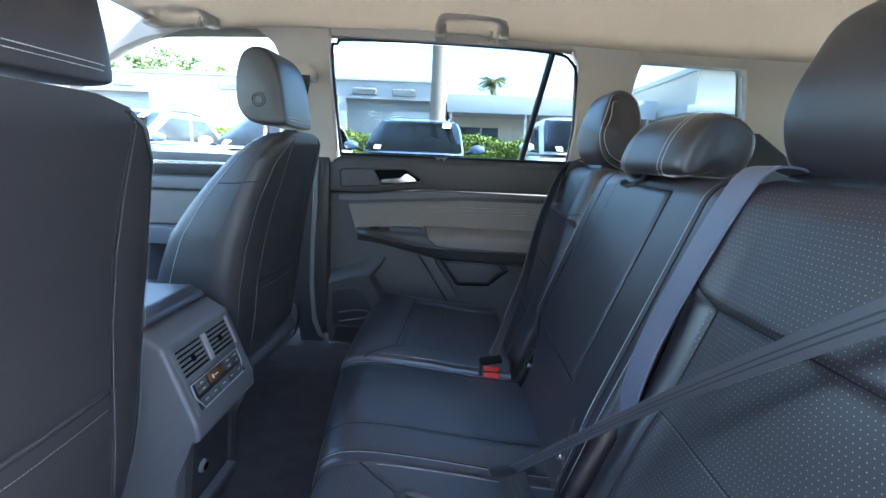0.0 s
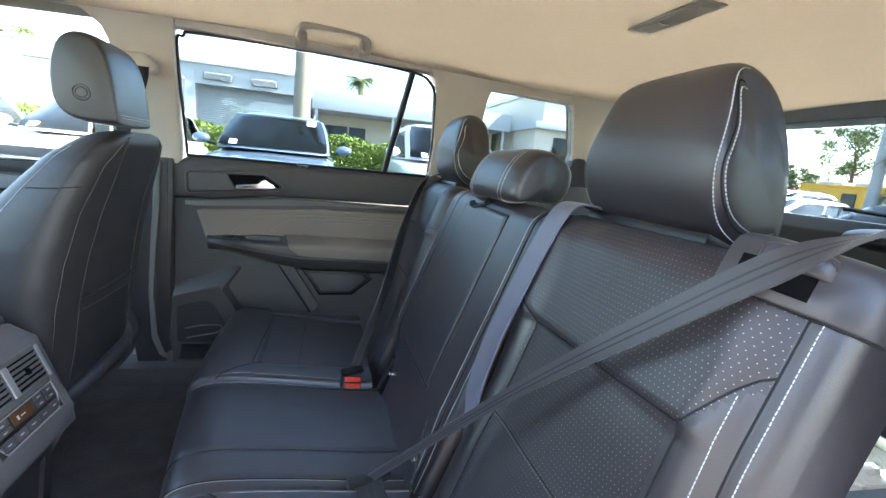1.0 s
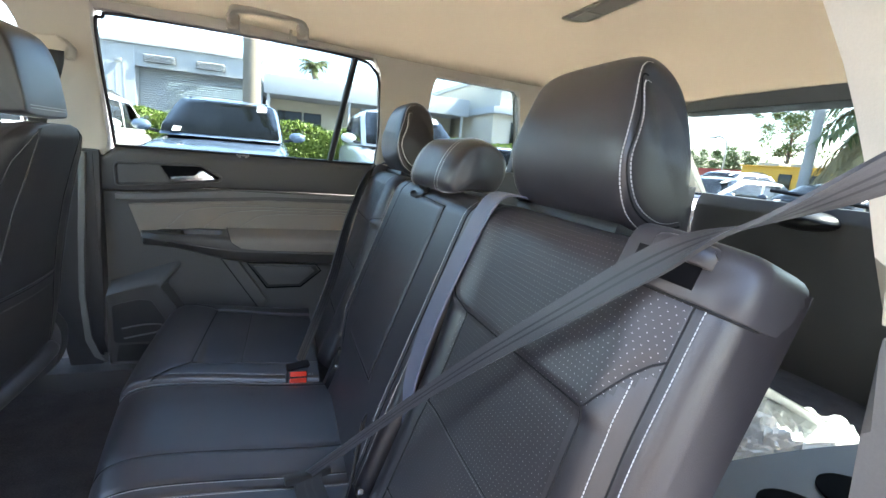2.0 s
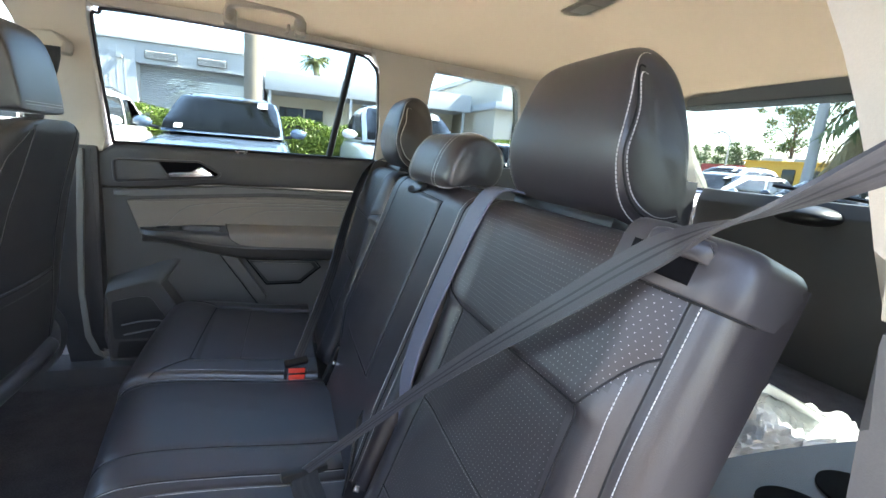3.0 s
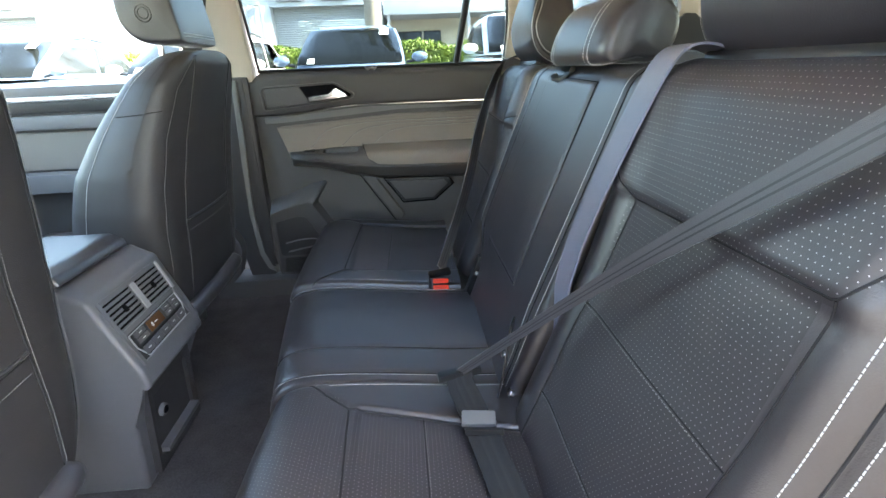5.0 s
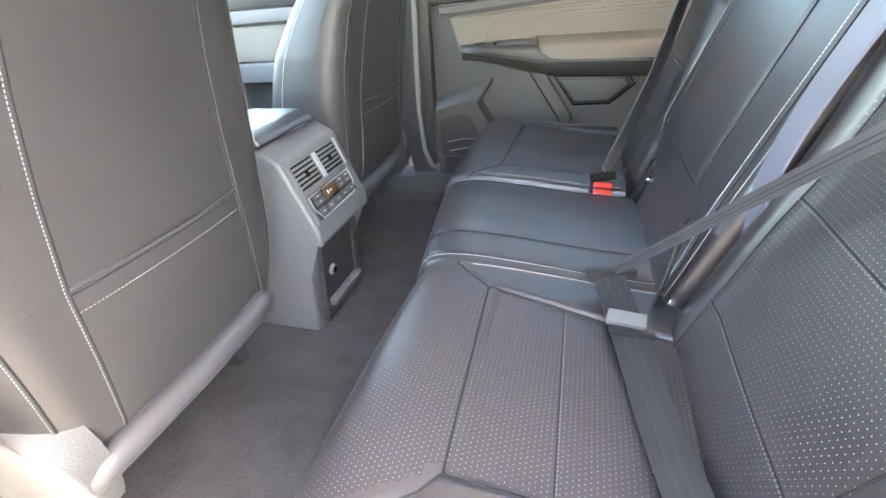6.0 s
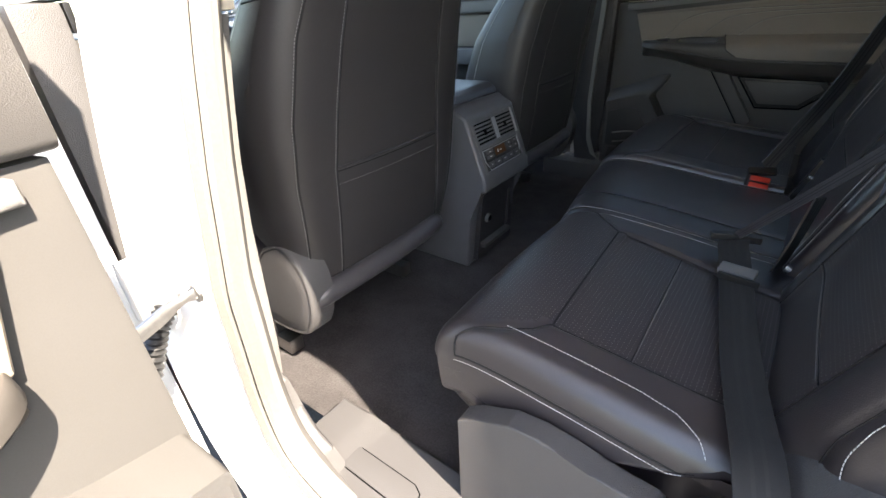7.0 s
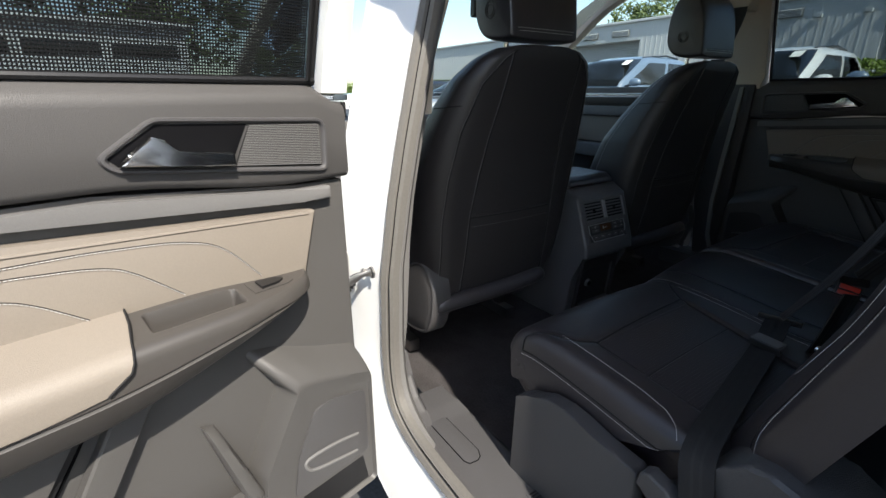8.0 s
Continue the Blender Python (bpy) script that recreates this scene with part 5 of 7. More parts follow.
console = thing("centre_console", (-0.45, -0.015, 0.49), "charcoal centre console with rear air vents and a climate panel", "console")
coff = Vector(console.location)
bm = bmesh.new()
prof = [(-1.15, 0.50), (-1.15, 0.84), (-0.62, 0.90), (-0.50, 0.945), (-0.475, 0.955), (-0.430, 0.93), (-0.375, 0.780), (-0.372, 0.745), (-0.405, 0.735), (-0.425, 0.66), (-0.44, 0.50)]
slab(bm, prof, -0.136, 0.098, "y", 0.026, 4)
part("body", moved(bm, Matrix.Translation(-coff)), CONSOLE, console, angle=50)
bm = bmesh.new()
slab(bm, [(-0.84, 0.92), (-0.845, 0.965), (-0.62, 0.985), (-0.50, 0.985), (-0.476, 0.972), (-0.47, 0.958), (-0.52, 0.945), (-0.62, 0.905)], -0.122, 0.085, "y", 0.012, 3)
part("armrest_lid", moved(bm, Matrix.Translation(-coff)), LEATHER, console, "smooth black armrest lid")
# the vent face leans back: its own axes
fa, fb = Vector((-0.434, -0.0135, 0.930)), Vector((-0.3765, -0.0135, 0.780))
fdn = (fb - fa).normalized()
fn = Vector((-fdn.z, 0, fdn.x)) * -1
fn = fn if fn.x > 0 else -fn
fm = Matrix(((0, fdn.x, fn.x, fa.x), (1.12, 0, 0, fa.y - 0.009), (0, fdn.z, fn.z, fa.z), (0, 0, 0, 1)))


def face_part(bm, name, mat, parent, label=""):
    return part(name, moved(bm, Matrix.Translation(-coff) @ fm), mat, parent, label)


bm = bmesh.new()
for u0, u1, v0, v1 in ((-0.088, -0.080, 0.012, 0.150), (0.080, 0.088, 0.012, 0.150), (-0.0798, 0.0798, 0.012, 0.018), (-0.0798, 0.0798, 0.146, 0.152), (-0.0798, 0.0798, 0.078, 0.088), (-0.008, 0.008, 0.0185, 0.0775)):
    box(bm, u0, u1, v0, v1, -0.004, 0.005, 0.0018)
bezel = face_part(bm, "bezel", CONSOLE, console, "charcoal bezel frame")
for strip in ((-0.0065, 0.0065, 0.020, 0.076, 0.0052, 0.0085), (0.0805, 0.0875, 0.014, 0.080, 0.0052, 0.0080)):
    bm = bmesh.new()
    box(bm, *strip, 0.0025, 3)
    face_part(bm, "silver_strip", BRUSHED, bezel, "satin silver strip")
for u0, u1 in ((-0.0795, -0.0085), (0.0085, 0.0795)):
    bm = bmesh.new()
    box(bm, u0, u1, 0.0185, 0.0775, -0.004, 0.0012)
    vent = face_part(bm, "air_vent", DEEP, console, "slatted air vent")
    for k in range(6):
        bm = bmesh.new()
        box(bm, u0 + 0.001, u1 - 0.001, -0.0028, 0.0028, -0.0006, 0.0006)
        moved(bm, pose(0, 0.024 + k * 0.0096, 0.0035, -35, 0, 0))
        face_part(bm, "slat", VENT_BLACK, vent)
    bm = bmesh.new()
    c = (u0 + u1) / 2
    box(bm, c - 0.0035, c + 0.0035, 0.044, 0.056, 0.003, 0.008, 0.0015)
    face_part(bm, "tab", VENT_BLACK, vent)
bm = bmesh.new()
box(bm, -0.0795, 0.0795, 0.0885, 0.1455, -0.002, 0.003, 0.001)
panel = face_part(bm, "climate_panel", BLACK, console, "black climate panel with buttons")
bm = bmesh.new()
box(bm, -0.030, 0.016, 0.0945, 0.1165, 0.003, 0.0045, 0.001)
face_part(bm, "display", DISPLAY, panel, "dim brown display")
bm = bmesh.new()
box(bm, -0.020, -0.016, 0.102, 0.110, 0.0045, 0.0049)
box(bm, -0.012, -0.002, 0.105, 0.107, 0.0045, 0.0049)
face_part(bm, "display_marks", THREAD, panel)
keys = [(-0.068, -0.038, 0.094, 0.104), (-0.068, -0.038, 0.1065, 0.1165), (0.024, 0.044, 0.094, 0.104), (0.024, 0.044, 0.1065, 0.1165), (0.050, 0.072, 0.094, 0.104), (0.050, 0.072, 0.1065, 0.1165)] + [(-0.070 + k * 0.0285, -0.0445 + k * 0.0285, 0.124, 0.140) for k in range(5)]
for k, (u0, u1, v0, v1) in enumerate(keys):
    bm = bmesh.new()
    box(bm, u0, u1, v0, v1, 0.003, 0.0062, 0.0016, 2)
    key = face_part(bm, "button", PLASTIC, panel)
    bm = bmesh.new()
    c, d = (u0 + u1) / 2, (v0 + v1) / 2
    box(bm, c - 0.004, c + 0.004, d - 0.0008, d + 0.0008, 0.0062, 0.0066)
    face_part(bm, "mark", THREAD, key)
bm = bmesh.new()
tube(bm, [(-0.077, 0.0915, 0.004), (0.077, 0.0915, 0.004), (0.078, 0.118, 0.004), (0.066, 0.1445, 0.004), (-0.066, 0.1445, 0.004), (-0.078, 0.118, 0.004), (-0.077, 0.0915, 0.004)], 0.0014, 6)
face_part(bm, "panel_rim", BRUSHED, panel, "thin silver rim")
bm = bmesh.new()
ring_o = [(-0.100, 0.722), (0.072, 0.722), (0.080, 0.515), (-0.108, 0.515)]
ring_i = [(-0.082, 0.690), (0.056, 0.690), (0.062, 0.545), (-0.090, 0.545)]
slope = lambda z: -0.409 - 0.022 * max(0.0, min(1.0, (0.735 - z) / 0.2))
rows = [[Vector((slope(z) + d, y, z)) for y, z in ring] for ring, d in ((ring_o, -0.02), (ring_o, 0.006), (ring_i, 0.004), (ring_i, -0.004))]
loft(bm, rows)
cubby = part("lower_cover", moved(bm, Matrix.Translation(-coff)), VINYL, console, "black lower cover with a shallow cubby", angle=30)
bm = bmesh.new()
disc(bm, Vector((-0.420, -0.052, 0.632)) - coff, (1, 0, -0.1), 0.0135, 0.010, 20, bevel=0.002)
socket = part("power_socket", bm, PLASTIC_GREY, cubby, "round power socket")
bm = bmesh.new()
disc(bm, Vector((-0.4145, -0.052, 0.632)) - coff, (1, 0, -0.1), 0.0085, 0.002, 16)
part("socket_cap", bm, DEEP, socket)
bm = bmesh.new()
box(bm, -0.430, -0.409, -0.088, 0.060, 0.550, 0.562, 0.003)
part("kick_strip", moved(bm, Matrix.Translation(-coff)), CONSOLE, cubby)


# ---- rear doors: one shape, closed on the right and swung open on the left ----
def rear_door(name, place, label, open_door):
    """place(x, w, z) puts a point of the door into the world: along it, proud of its inner face, and up."""
    door = thing(name, (0, 0, 0), label, "door", kind="structure")

    def put(pname, bm, mat, parent=door, plabel="", angle=35):
        return part(pname, warp(bm, lambda p: place(p.x, p.y, p.z)), mat, parent, plabel, angle=angle)

    def plate(outline, w0, w1, bevel=0.003, seg=2):
        return slab(bmesh.new(), outline, w0, w1, "y", bevel, seg)
    # main panel and its upper pad
    put("lower_panel", plate([(-0.395, 0.56), (0.28, 0.54), (0.42, 0.68), (0.50, 0.90), (0.56, 1.135), (0.56, 1.16), (-0.03, 1.165), (-0.30, 1.143), (-0.39, 1.143)], -0.05, 0.0, 0.006), DOOR_PLASTIC, plabel="charcoal moulded lower panel")
    rings = []
    for x in linspace(-0.395, 0.565, 56):
        z0 = 1.146 + 0.022 * smooth(-0.30, -0.03, x)
        z1 = 1.291 - 0.034 * smooth(-0.335, -0.395, x)
        bend = 1.268 - 0.018 * smooth(-0.335, -0.395, x)
        sec = ((-0.05, z0), (0.0, z0), (0.009, z0 + 0.003), (0.013, z0 + 0.010), (0.0125, bend - 0.05), (0.014, bend - 0.012), (0.0125, bend - 0.003), (0.008, bend + 0.004), (-0.012, z1 - 0.003), (-0.018, z1), (-0.05, z1))
        rings.append([Vector((x, w, z)) for w, z in sec])
    bm = bmesh.new()
    loft(bm, rings)
    pad = put("upper_pad", bm, PAD_PLASTIC, plabel="grained soft pad under the window", angle=50)
    # handle bowl
    def rounded(poly, r):
        """The outline with each corner cut to a small arc."""
        out, k = [], len(poly)
        for i in range(k):
            p, a, b = Vector(poly[i]), Vector(poly[i - 1]), Vector(poly[(i + 1) % k])
            u, v = (a - p).normalized() * min(r, (a - p).length * 0.45), (b - p).normalized() * min(r, (b - p).length * 0.45)
            for f in (0.0, 0.25, 0.5, 0.75, 1.0):
                q = p + u * (1 - f) ** 2 + v * f ** 2
                out.append((q.x, q.y))
        return out
    frame_o = [(-0.352, 1.160), (-0.055, 1.188), (-0.038, 1.205), (-0.105, 1.246), (-0.345, 1.238), (-0.356, 1.225)]
    frame_i = [(-0.343, 1.168), (-0.060, 1.194), (-0.050, 1.204), (-0.108, 1.239), (-0.340, 1.231), (-0.346, 1.224)]
    bm = bmesh.new()
    frame_o, frame_i = rounded(frame_o, 0.012), rounded(frame_i, 0.008)
    k = len(frame_o)

    def between(f):
        return [(a + (c - a) * f, b + (d - b) * f) for (a, b), (c, d) in zip(frame_o, frame_i)]
    rows = [[bm.verts.new((x, w, z)) for x, z in between(f)] for f, w in ((0.0, 0.0125), (0.06, 0.0160), (0.25, 0.0185), (0.6, 0.0185), (0.85, 0.0165), (1.0, 0.0115))]
    for a, b in zip(rows, rows[1:]):
        for i in range(k):
            bm.faces.new((a[i], a[(i + 1) % k], b[(i + 1) % k], b[i]))
    bezel = put("handle_frame", bm, PLASTIC, plabel="charcoal frame round the handle bowl")
    put("handle_bowl", plate([(-0.195, 1.183), (-0.062, 1.195), (-0.052, 1.204), (-0.109, 1.238), (-0.225, 1.234)], 0.008, 0.0135, 0.001), DEEP, bezel)
    put("speaker_backing", plate([(-0.343, 1.169), (-0.200, 1.182), (-0.228, 1.233), (-0.340, 1.230)], 0.008, 0.0140, 0.001), BLACK, bezel)
    bm = bmesh.new()
    for q in range(24):
        f = (q + 0.5) / 24
        x0, x1 = -0.341, -0.202 - 0.026 * f
        z0, z1 = 1.171 + 0.058 * f, 1.182 + 0.050 * f
        slab(bm, [(x0, z0), (x1, z1), (x1, z1 + 0.0012), (x0, z0 + 0.0012)], 0.0142, 0.0156, "y")
    put("speaker_grille", bm, PLASTIC_GREY, bezel, "fine ribbed speaker grille")
    bm = plate([(-0.195, 1.185), (-0.120, 1.192), (-0.060, 1.197), (-0.075, 1.206), (-0.098, 1.226), (-0.112, 1.222), (-0.125, 1.206), (-0.195, 1.201)], 0.016, 0.030, 0.0022, 2)
    put("door_handle", bm, CHROME, bezel, "satin chrome door handle", 50)
    # bands and insert
    put("upper_moulding", plate([(-0.355, 1.118), (-0.30, 1.120), (0.10, 1.148), (0.50, 1.150), (0.50, 1.160), (-0.03, 1.160), (-0.29, 1.139), (-0.355, 1.138)], 0.001, 0.016, 0.006, 3), PLASTIC_GREY, plabel="grey moulding above the insert")
    insert = put("insert", plate([(-0.320, 1.106), (-0.30, 1.108), (0.10, 1.134), (0.45, 1.136), (0.45, 1.010), (-0.15, 1.010), (-0.282, 1.004), (-0.292, 1.014)], 0.001, 0.018, 0.006, 3), TAUPE, plabel="taupe leatherette insert with curved pale stitching")
    sweeps = (((-0.212, 1.030), (-0.165, 1.078), (-0.120, 1.097), (-0.05, 1.106), (0.07, 1.111), (0.44, 1.113)), ((-0.102, 1.034), (-0.052, 1.074), (-0.022, 1.088), (0.03, 1.096), (0.12, 1.101), (0.44, 1.103)), ((0.004, 1.034), (0.045, 1.064), (0.075, 1.078), (0.12, 1.086), (0.20, 1.090), (0.44, 1.092)))
    for line in sweeps:
        bm, groove = bmesh.new(), bmesh.new()
        path = curve_points([(x, 0.0186, z) for x, z in line], 90)
        stitches(bm, path, (0, 1, 0), length=0.0032, gap=0.0012, thick=0.0005, width=0.00042)
        put("stitching", bm, THREAD, insert, "pale thread in a sweeping line")
        tube(groove, [p + Vector((0, -0.0004, 0.0012)) for p in path], 0.0005, 6)
        put("seam", groove, SEAM, insert)
    bm = bmesh.new()
    tube(bm, [Vector((x, 0.0176, 1.124 - 0.021 * max(0.0, (0.1 - x) / 0.40))) for x in linspace(-0.305, 0.44, 40)], 0.0022, 6)
    put("piping", bm, TAUPE, insert)
    # armrest: a sloping top with a sunken pull, a front face and a set-back lower fascia
    def arm_line(x):
        """How far the armrest stands out at x, and the heights of its top at the panel, its front edge, its joint and its foot."""
        nose = math.sqrt(max(0.0, 1 - min(1.0, max(0.0, (-0.135 - x) / 0.152)) ** 2))
        f = smooth(-0.28, 0.05, x)
        return 0.020 + 0.070 * nose, 1.020 + 0.014 * smooth(-0.285, -0.10, x), 1.017 - 0.004 * f, 1.004 - 0.036 * f - 0.02 * max(0.0, x), 0.990 - 0.060 * f - 0.03 * max(0.0, x)

    def pull_depth(x, w):
        """Depth of the sunken pull."""
        return 0.034 * smooth(-0.166, -0.157, x) * (1 - smooth(-0.052, -0.044, x)) * smooth(0.028, 0.034, w) * (1 - smooth(0.061, 0.067, w))
    rings = []
    for x in linspace(-0.286, -0.17, 24)[:-1] + linspace(-0.17, -0.15, 12)[:-1] + linspace(-0.15, -0.058, 16)[:-1] + linspace(-0.058, -0.038, 12)[:-1] + linspace(-0.038, 0.47, 24):
        w, zw, ze, zs, zb = arm_line(x)
        top = []
        for q in linspace(0.0, 1.0, 40):
            a = (w - 0.012) * q
            top.append((a, zw + (ze + 0.003 - zw) * q - pull_depth(x, a)))
        front = [(w - 0.005, ze), (w - 0.001, ze - 0.006), (w + 0.001, ze - 0.014), (w, zs + 0.003), (w - 0.0025, zs + 0.0008), (w - 0.0025, zs - 0.0008), (w - 0.001, zs - 0.003), (w - 0.012, zb + 0.006), (w - 0.018, zb), (w * 0.5, zb - 0.010), (0.0, zb - 0.022)]
        rings.append([Vector((x, a, z)) for a, z in top + front])
    bm = bmesh.new()
    loft(bm, rings)
    arm = put("armrest", bm, ARM_PLASTIC, plabel="charcoal armrest with a sunken pull", angle=40)
    pad2 = []
    for x in linspace(-0.030, 0.47, 26):
        w, zw, ze, zs, zb = arm_line(x)
        pad2.append([Vector(p) for p in ((x, 0.016, zw + 0.002), (x + 0.004, w * 0.5, zw * 0.5 + ze * 0.5 + 0.006), (x + 0.012, w - 0.014, ze + 0.006), (x + 0.014, w - 0.004, ze + 0.002), (x + 0.017, w + 0.0030, ze - 0.008), (x + 0.022, w + 0.0045, ze - 0.018), (x + 0.048, w + 0.0030, zs + 0.005), (x + 0.050, w - 0.006, zs + 0.002), (x, 0.016, ze - 0.03))])
    bm = bmesh.new()
    loft(bm, pad2)
    put("arm_pad", bm, TAUPE, arm, "taupe padded top", angle=60)
    bm = bmesh.new()
    tube(bm, [p + Vector((-0.0012, 0.0008, 0.0006)) for p in pad2[0][:7]], 0.0013, 6)
    put("pad_joint", bm, SEAM, arm)
    panel = bmesh.new()
    switch = bmesh.new()
    for bm2, u0, u1, v0, v1, h in ((panel, -0.250, -0.182, 0.024, 0.056, 0.0012), (switch, -0.236, -0.196, 0.030, 0.050, 0.0045)):
        ring = []
        for x, a in ((u0, v0 + 0.006), (u0 + 0.008, v0), (u1, v0), (u1, v1), (u0 + 0.012, v1 - 0.004), (u0, v1 - 0.012)):
            w, zw, ze, zs, zb = arm_line(x)
            ring.append(Vector((x, a, zw + (ze + 0.003 - zw) * a / (w - 0.012))))
        loft(bm2, [[p - Vector((0, 0, 0.004)) for p in ring], [p + Vector((0, 0, h)) for p in ring]])
    put("switch_panel", panel, ARM_PLASTIC, arm)
    put("window_switch", switch, BLACK, arm, "small window switch")
    # lower relief: raised bar, map pocket, speaker pod
    put("brace", plate([(-0.050, 0.926), (0.000, 0.926), (0.100, 0.770), (0.075, 0.735)], 0.001, 0.024, 0.008, 3), DOOR_PLASTIC, plabel="raised diagonal brace")
    put("map_pocket", plate([(0.035, 0.905), (0.265, 0.900), (0.285, 0.875), (0.215, 0.818), (0.100, 0.815)], 0.001, 0.010, 0.004), BLACK, plabel="dark recessed pocket")
    put("pocket_face", plate([(0.052, 0.897), (0.252, 0.893), (0.266, 0.877), (0.210, 0.828), (0.104, 0.826)], 0.010, 0.016, 0.004), DOOR_PLASTIC)
    base_o = [(-0.388, 0.565), (-0.388, 0.846), (-0.30, 0.874), (-0.225, 0.904), (-0.180, 0.914), (-0.174, 0.904), (-0.220, 0.836), (-0.150, 0.716), (-0.128, 0.565)]
    rim_o = [(-0.388, 0.565), (-0.388, 0.806), (-0.345, 0.820), (-0.285, 0.838), (-0.242, 0.846), (-0.232, 0.840), (-0.230, 0.830), (-0.160, 0.716), (-0.140, 0.565)]
    face_o = [(-0.384, 0.570), (-0.384, 0.785), (-0.345, 0.797), (-0.295, 0.808), (-0.264, 0.812), (-0.254, 0.806), (-0.247, 0.794), (-0.196, 0.712), (-0.176, 0.570)]
    bm = bmesh.new()
    rows = []
    for outline, w in ((base_o, -0.002), (rim_o, 0.048), (face_o, 0.041)):
        rows.append([Vector((x, w, z)) for x, z in rounded(outline, 0.010)])
    steps = [rows[0]] + [[a.lerp(b, f) + Vector((0, 0.006 * math.sin(f * math.pi), 0)) for a, b in zip(rows[0], rows[1])] for f in (0.35, 0.7, 0.93)] + [rows[1], [a.lerp(b, 0.25) + Vector((0, 0.0015, 0)) for a, b in zip(rows[1], rows[2])], rows[2]]
    loft(bm, steps)
    pod = put("speaker_pod", bm, DOOR_PLASTIC, plabel="moulded pod with a speaker and a bin", angle=40)
    cover = rounded([(-0.374, 0.640), (-0.374, 0.772), (-0.30, 0.790), (-0.262, 0.786), (-0.222, 0.715), (-0.205, 0.640)], 0.012)
    # lit and shaded versions: lighter material on the sunlit door, darker on the closed one
    put("speaker_cover", plate(cover, 0.0395, 0.0440, 0.002), PLASTIC if open_door else VINYL, pod, "dark speaker mesh")
    bm = bmesh.new()
    for q in range(26):
        z = 0.575 + q * 0.0022
        slab(bm, [(-0.37 + q * 0.0004, z), (-0.20 - q * 0.0009, z), (-0.20 - q * 0.0009, z + 0.0009), (-0.37 + q * 0.0004, z + 0.0009)], 0.0405, 0.0425, "y")
    put("lower_grille", bm, BLACK, pod, "fine ribbed grille")
    bm = bmesh.new()
    tube(bm, curve_points([(-0.350, 0.0435, 0.690), (-0.29, 0.046, 0.702), (-0.235, 0.0445, 0.700), (-0.245, 0.0445, 0.676), (-0.30, 0.045, 0.664), (-0.345, 0.0435, 0.655)], 30), 0.0030, 8)
    put("bin_rim", bm, PLASTIC_GREY, pod)
    # upright web that parts the door bin, and the bin's low front wall
    bm = bmesh.new()
    rings = []
    for f in linspace(0, 1, 10):
        x, z, w, h = -0.100 - 0.040 * f, 0.824 - 0.13 * f, 0.012 + 0.034 * math.sqrt(f), 0.010 + 0.006 * f
        rings.append([Vector((x + a, b, z + a * 0.35)) for a, b in ((-h, 0.0), (-h, w - 0.006), (-h * 0.6, w), (h * 0.6, w), (h, w - 0.006), (h, 0.0))])
    loft(bm, rings)
    if open_door:
        put("bin_web", bm, DOOR_PLASTIC, angle=50)
    else:
        bm.free()
    put("bin_wall", plate(rounded([(-0.165, 0.57), (-0.150, 0.700), (-0.118, 0.706), (0.05, 0.690), (0.20, 0.70), (0.30, 0.66), (0.26, 0.56)], 0.012), 0.028, 0.040, 0.004, 2), DOOR_PLASTIC, plabel="low front wall of the door bin")
    # dark gaps round the pocket and the armrest
    for line, w in (([(0.030, 0.908), (0.268, 0.903), (0.289, 0.876), (0.217, 0.814), (0.098, 0.811), (0.030, 0.908)], 0.003), ([(-0.054, 0.926), (0.071, 0.733)], 0.002)):
        bm = bmesh.new()
        tube(bm, [(x, w, z) for x, z in line], 0.0030, 6)
        put("gap", bm, DEEP)
    # window: frame, divider and pane
    lean = lambda z: max(0.0, z - 1.28) * (0.32 if not open_door else 0.30)
    frame_line = [(-0.352, 1.282), (-0.352, 1.60), (-0.332, 1.640), (-0.28, 1.652), (0.10, 1.648), (0.37, 1.634), (0.438, 1.608), (0.464, 1.55), (0.478, 1.40), (0.476, 1.282)]
    bm = bmesh.new()
    tube(bm, [(x, lean(z) - 0.012, z) for x, z in [(p.x, p.z) for p in curve_points([(x, 0, z) for x, z in frame_line], 60)]], 0.0048, 8)
    put("window_seal", bm, BLACK, plabel="black rubber window seal")
    bm = bmesh.new()
    tube(bm, [(0.310, lean(1.283) - 0.014, 1.283), (0.372, lean(1.635) - 0.014, 1.635)], 0.011, 8)
    put("window_divider", bm, BLACK, plabel="black upright window divider")
    bm = bmesh.new()
    tube(bm, [(-0.352, -0.004, 1.287), (0.476, -0.004, 1.287)], 0.0045, 8)
    put("belt_strip", bm, BLACK, plabel="black weather strip")
    bm = bmesh.new()
    slab(bm, [(-0.352, 1.27), (0.478, 1.27), (0.478, 1.40), (0.46, 1.60), (0.38, 1.64), (-0.33, 1.65), (-0.352, 1.60)], -0.020, -0.016, "y")
    bmesh.ops.subdivide_edges(bm, edges=bm.edges[:], cuts=1)
    warp(bm, lambda p: Vector((p.x, p.y + lean(p.z), p.z)))
    g = put("pane", bm, PANE_DARK, plabel="lightly tinted window pane", angle=60)
    if not open_door:
        hook = bmesh.new()
        for q in (-0.012, 0.012):
            tube(hook, [(0.02 + q * 1.6, 0.012, 1.288), (0.02 + q, 0.014, 1.280), (0.02 + q * 0.6, 0.014, 1.279)], 0.003, 6)
        box(hook, 0.008, 0.032, 0.008, 0.016, 1.283, 1.287, 0.001)
        put("shade_hook", hook, STEEL, plabel="small sunshade hook")
    # outside
    put("outer_skin", plate([(-0.385, 0.42), (0.30, 0.42), (0.45, 0.62), (0.55, 0.90), (0.58, 1.26), (-0.385, 1.26)], -0.13, -0.075, 0.012, 3), PAINT, plabel="white painted outside")
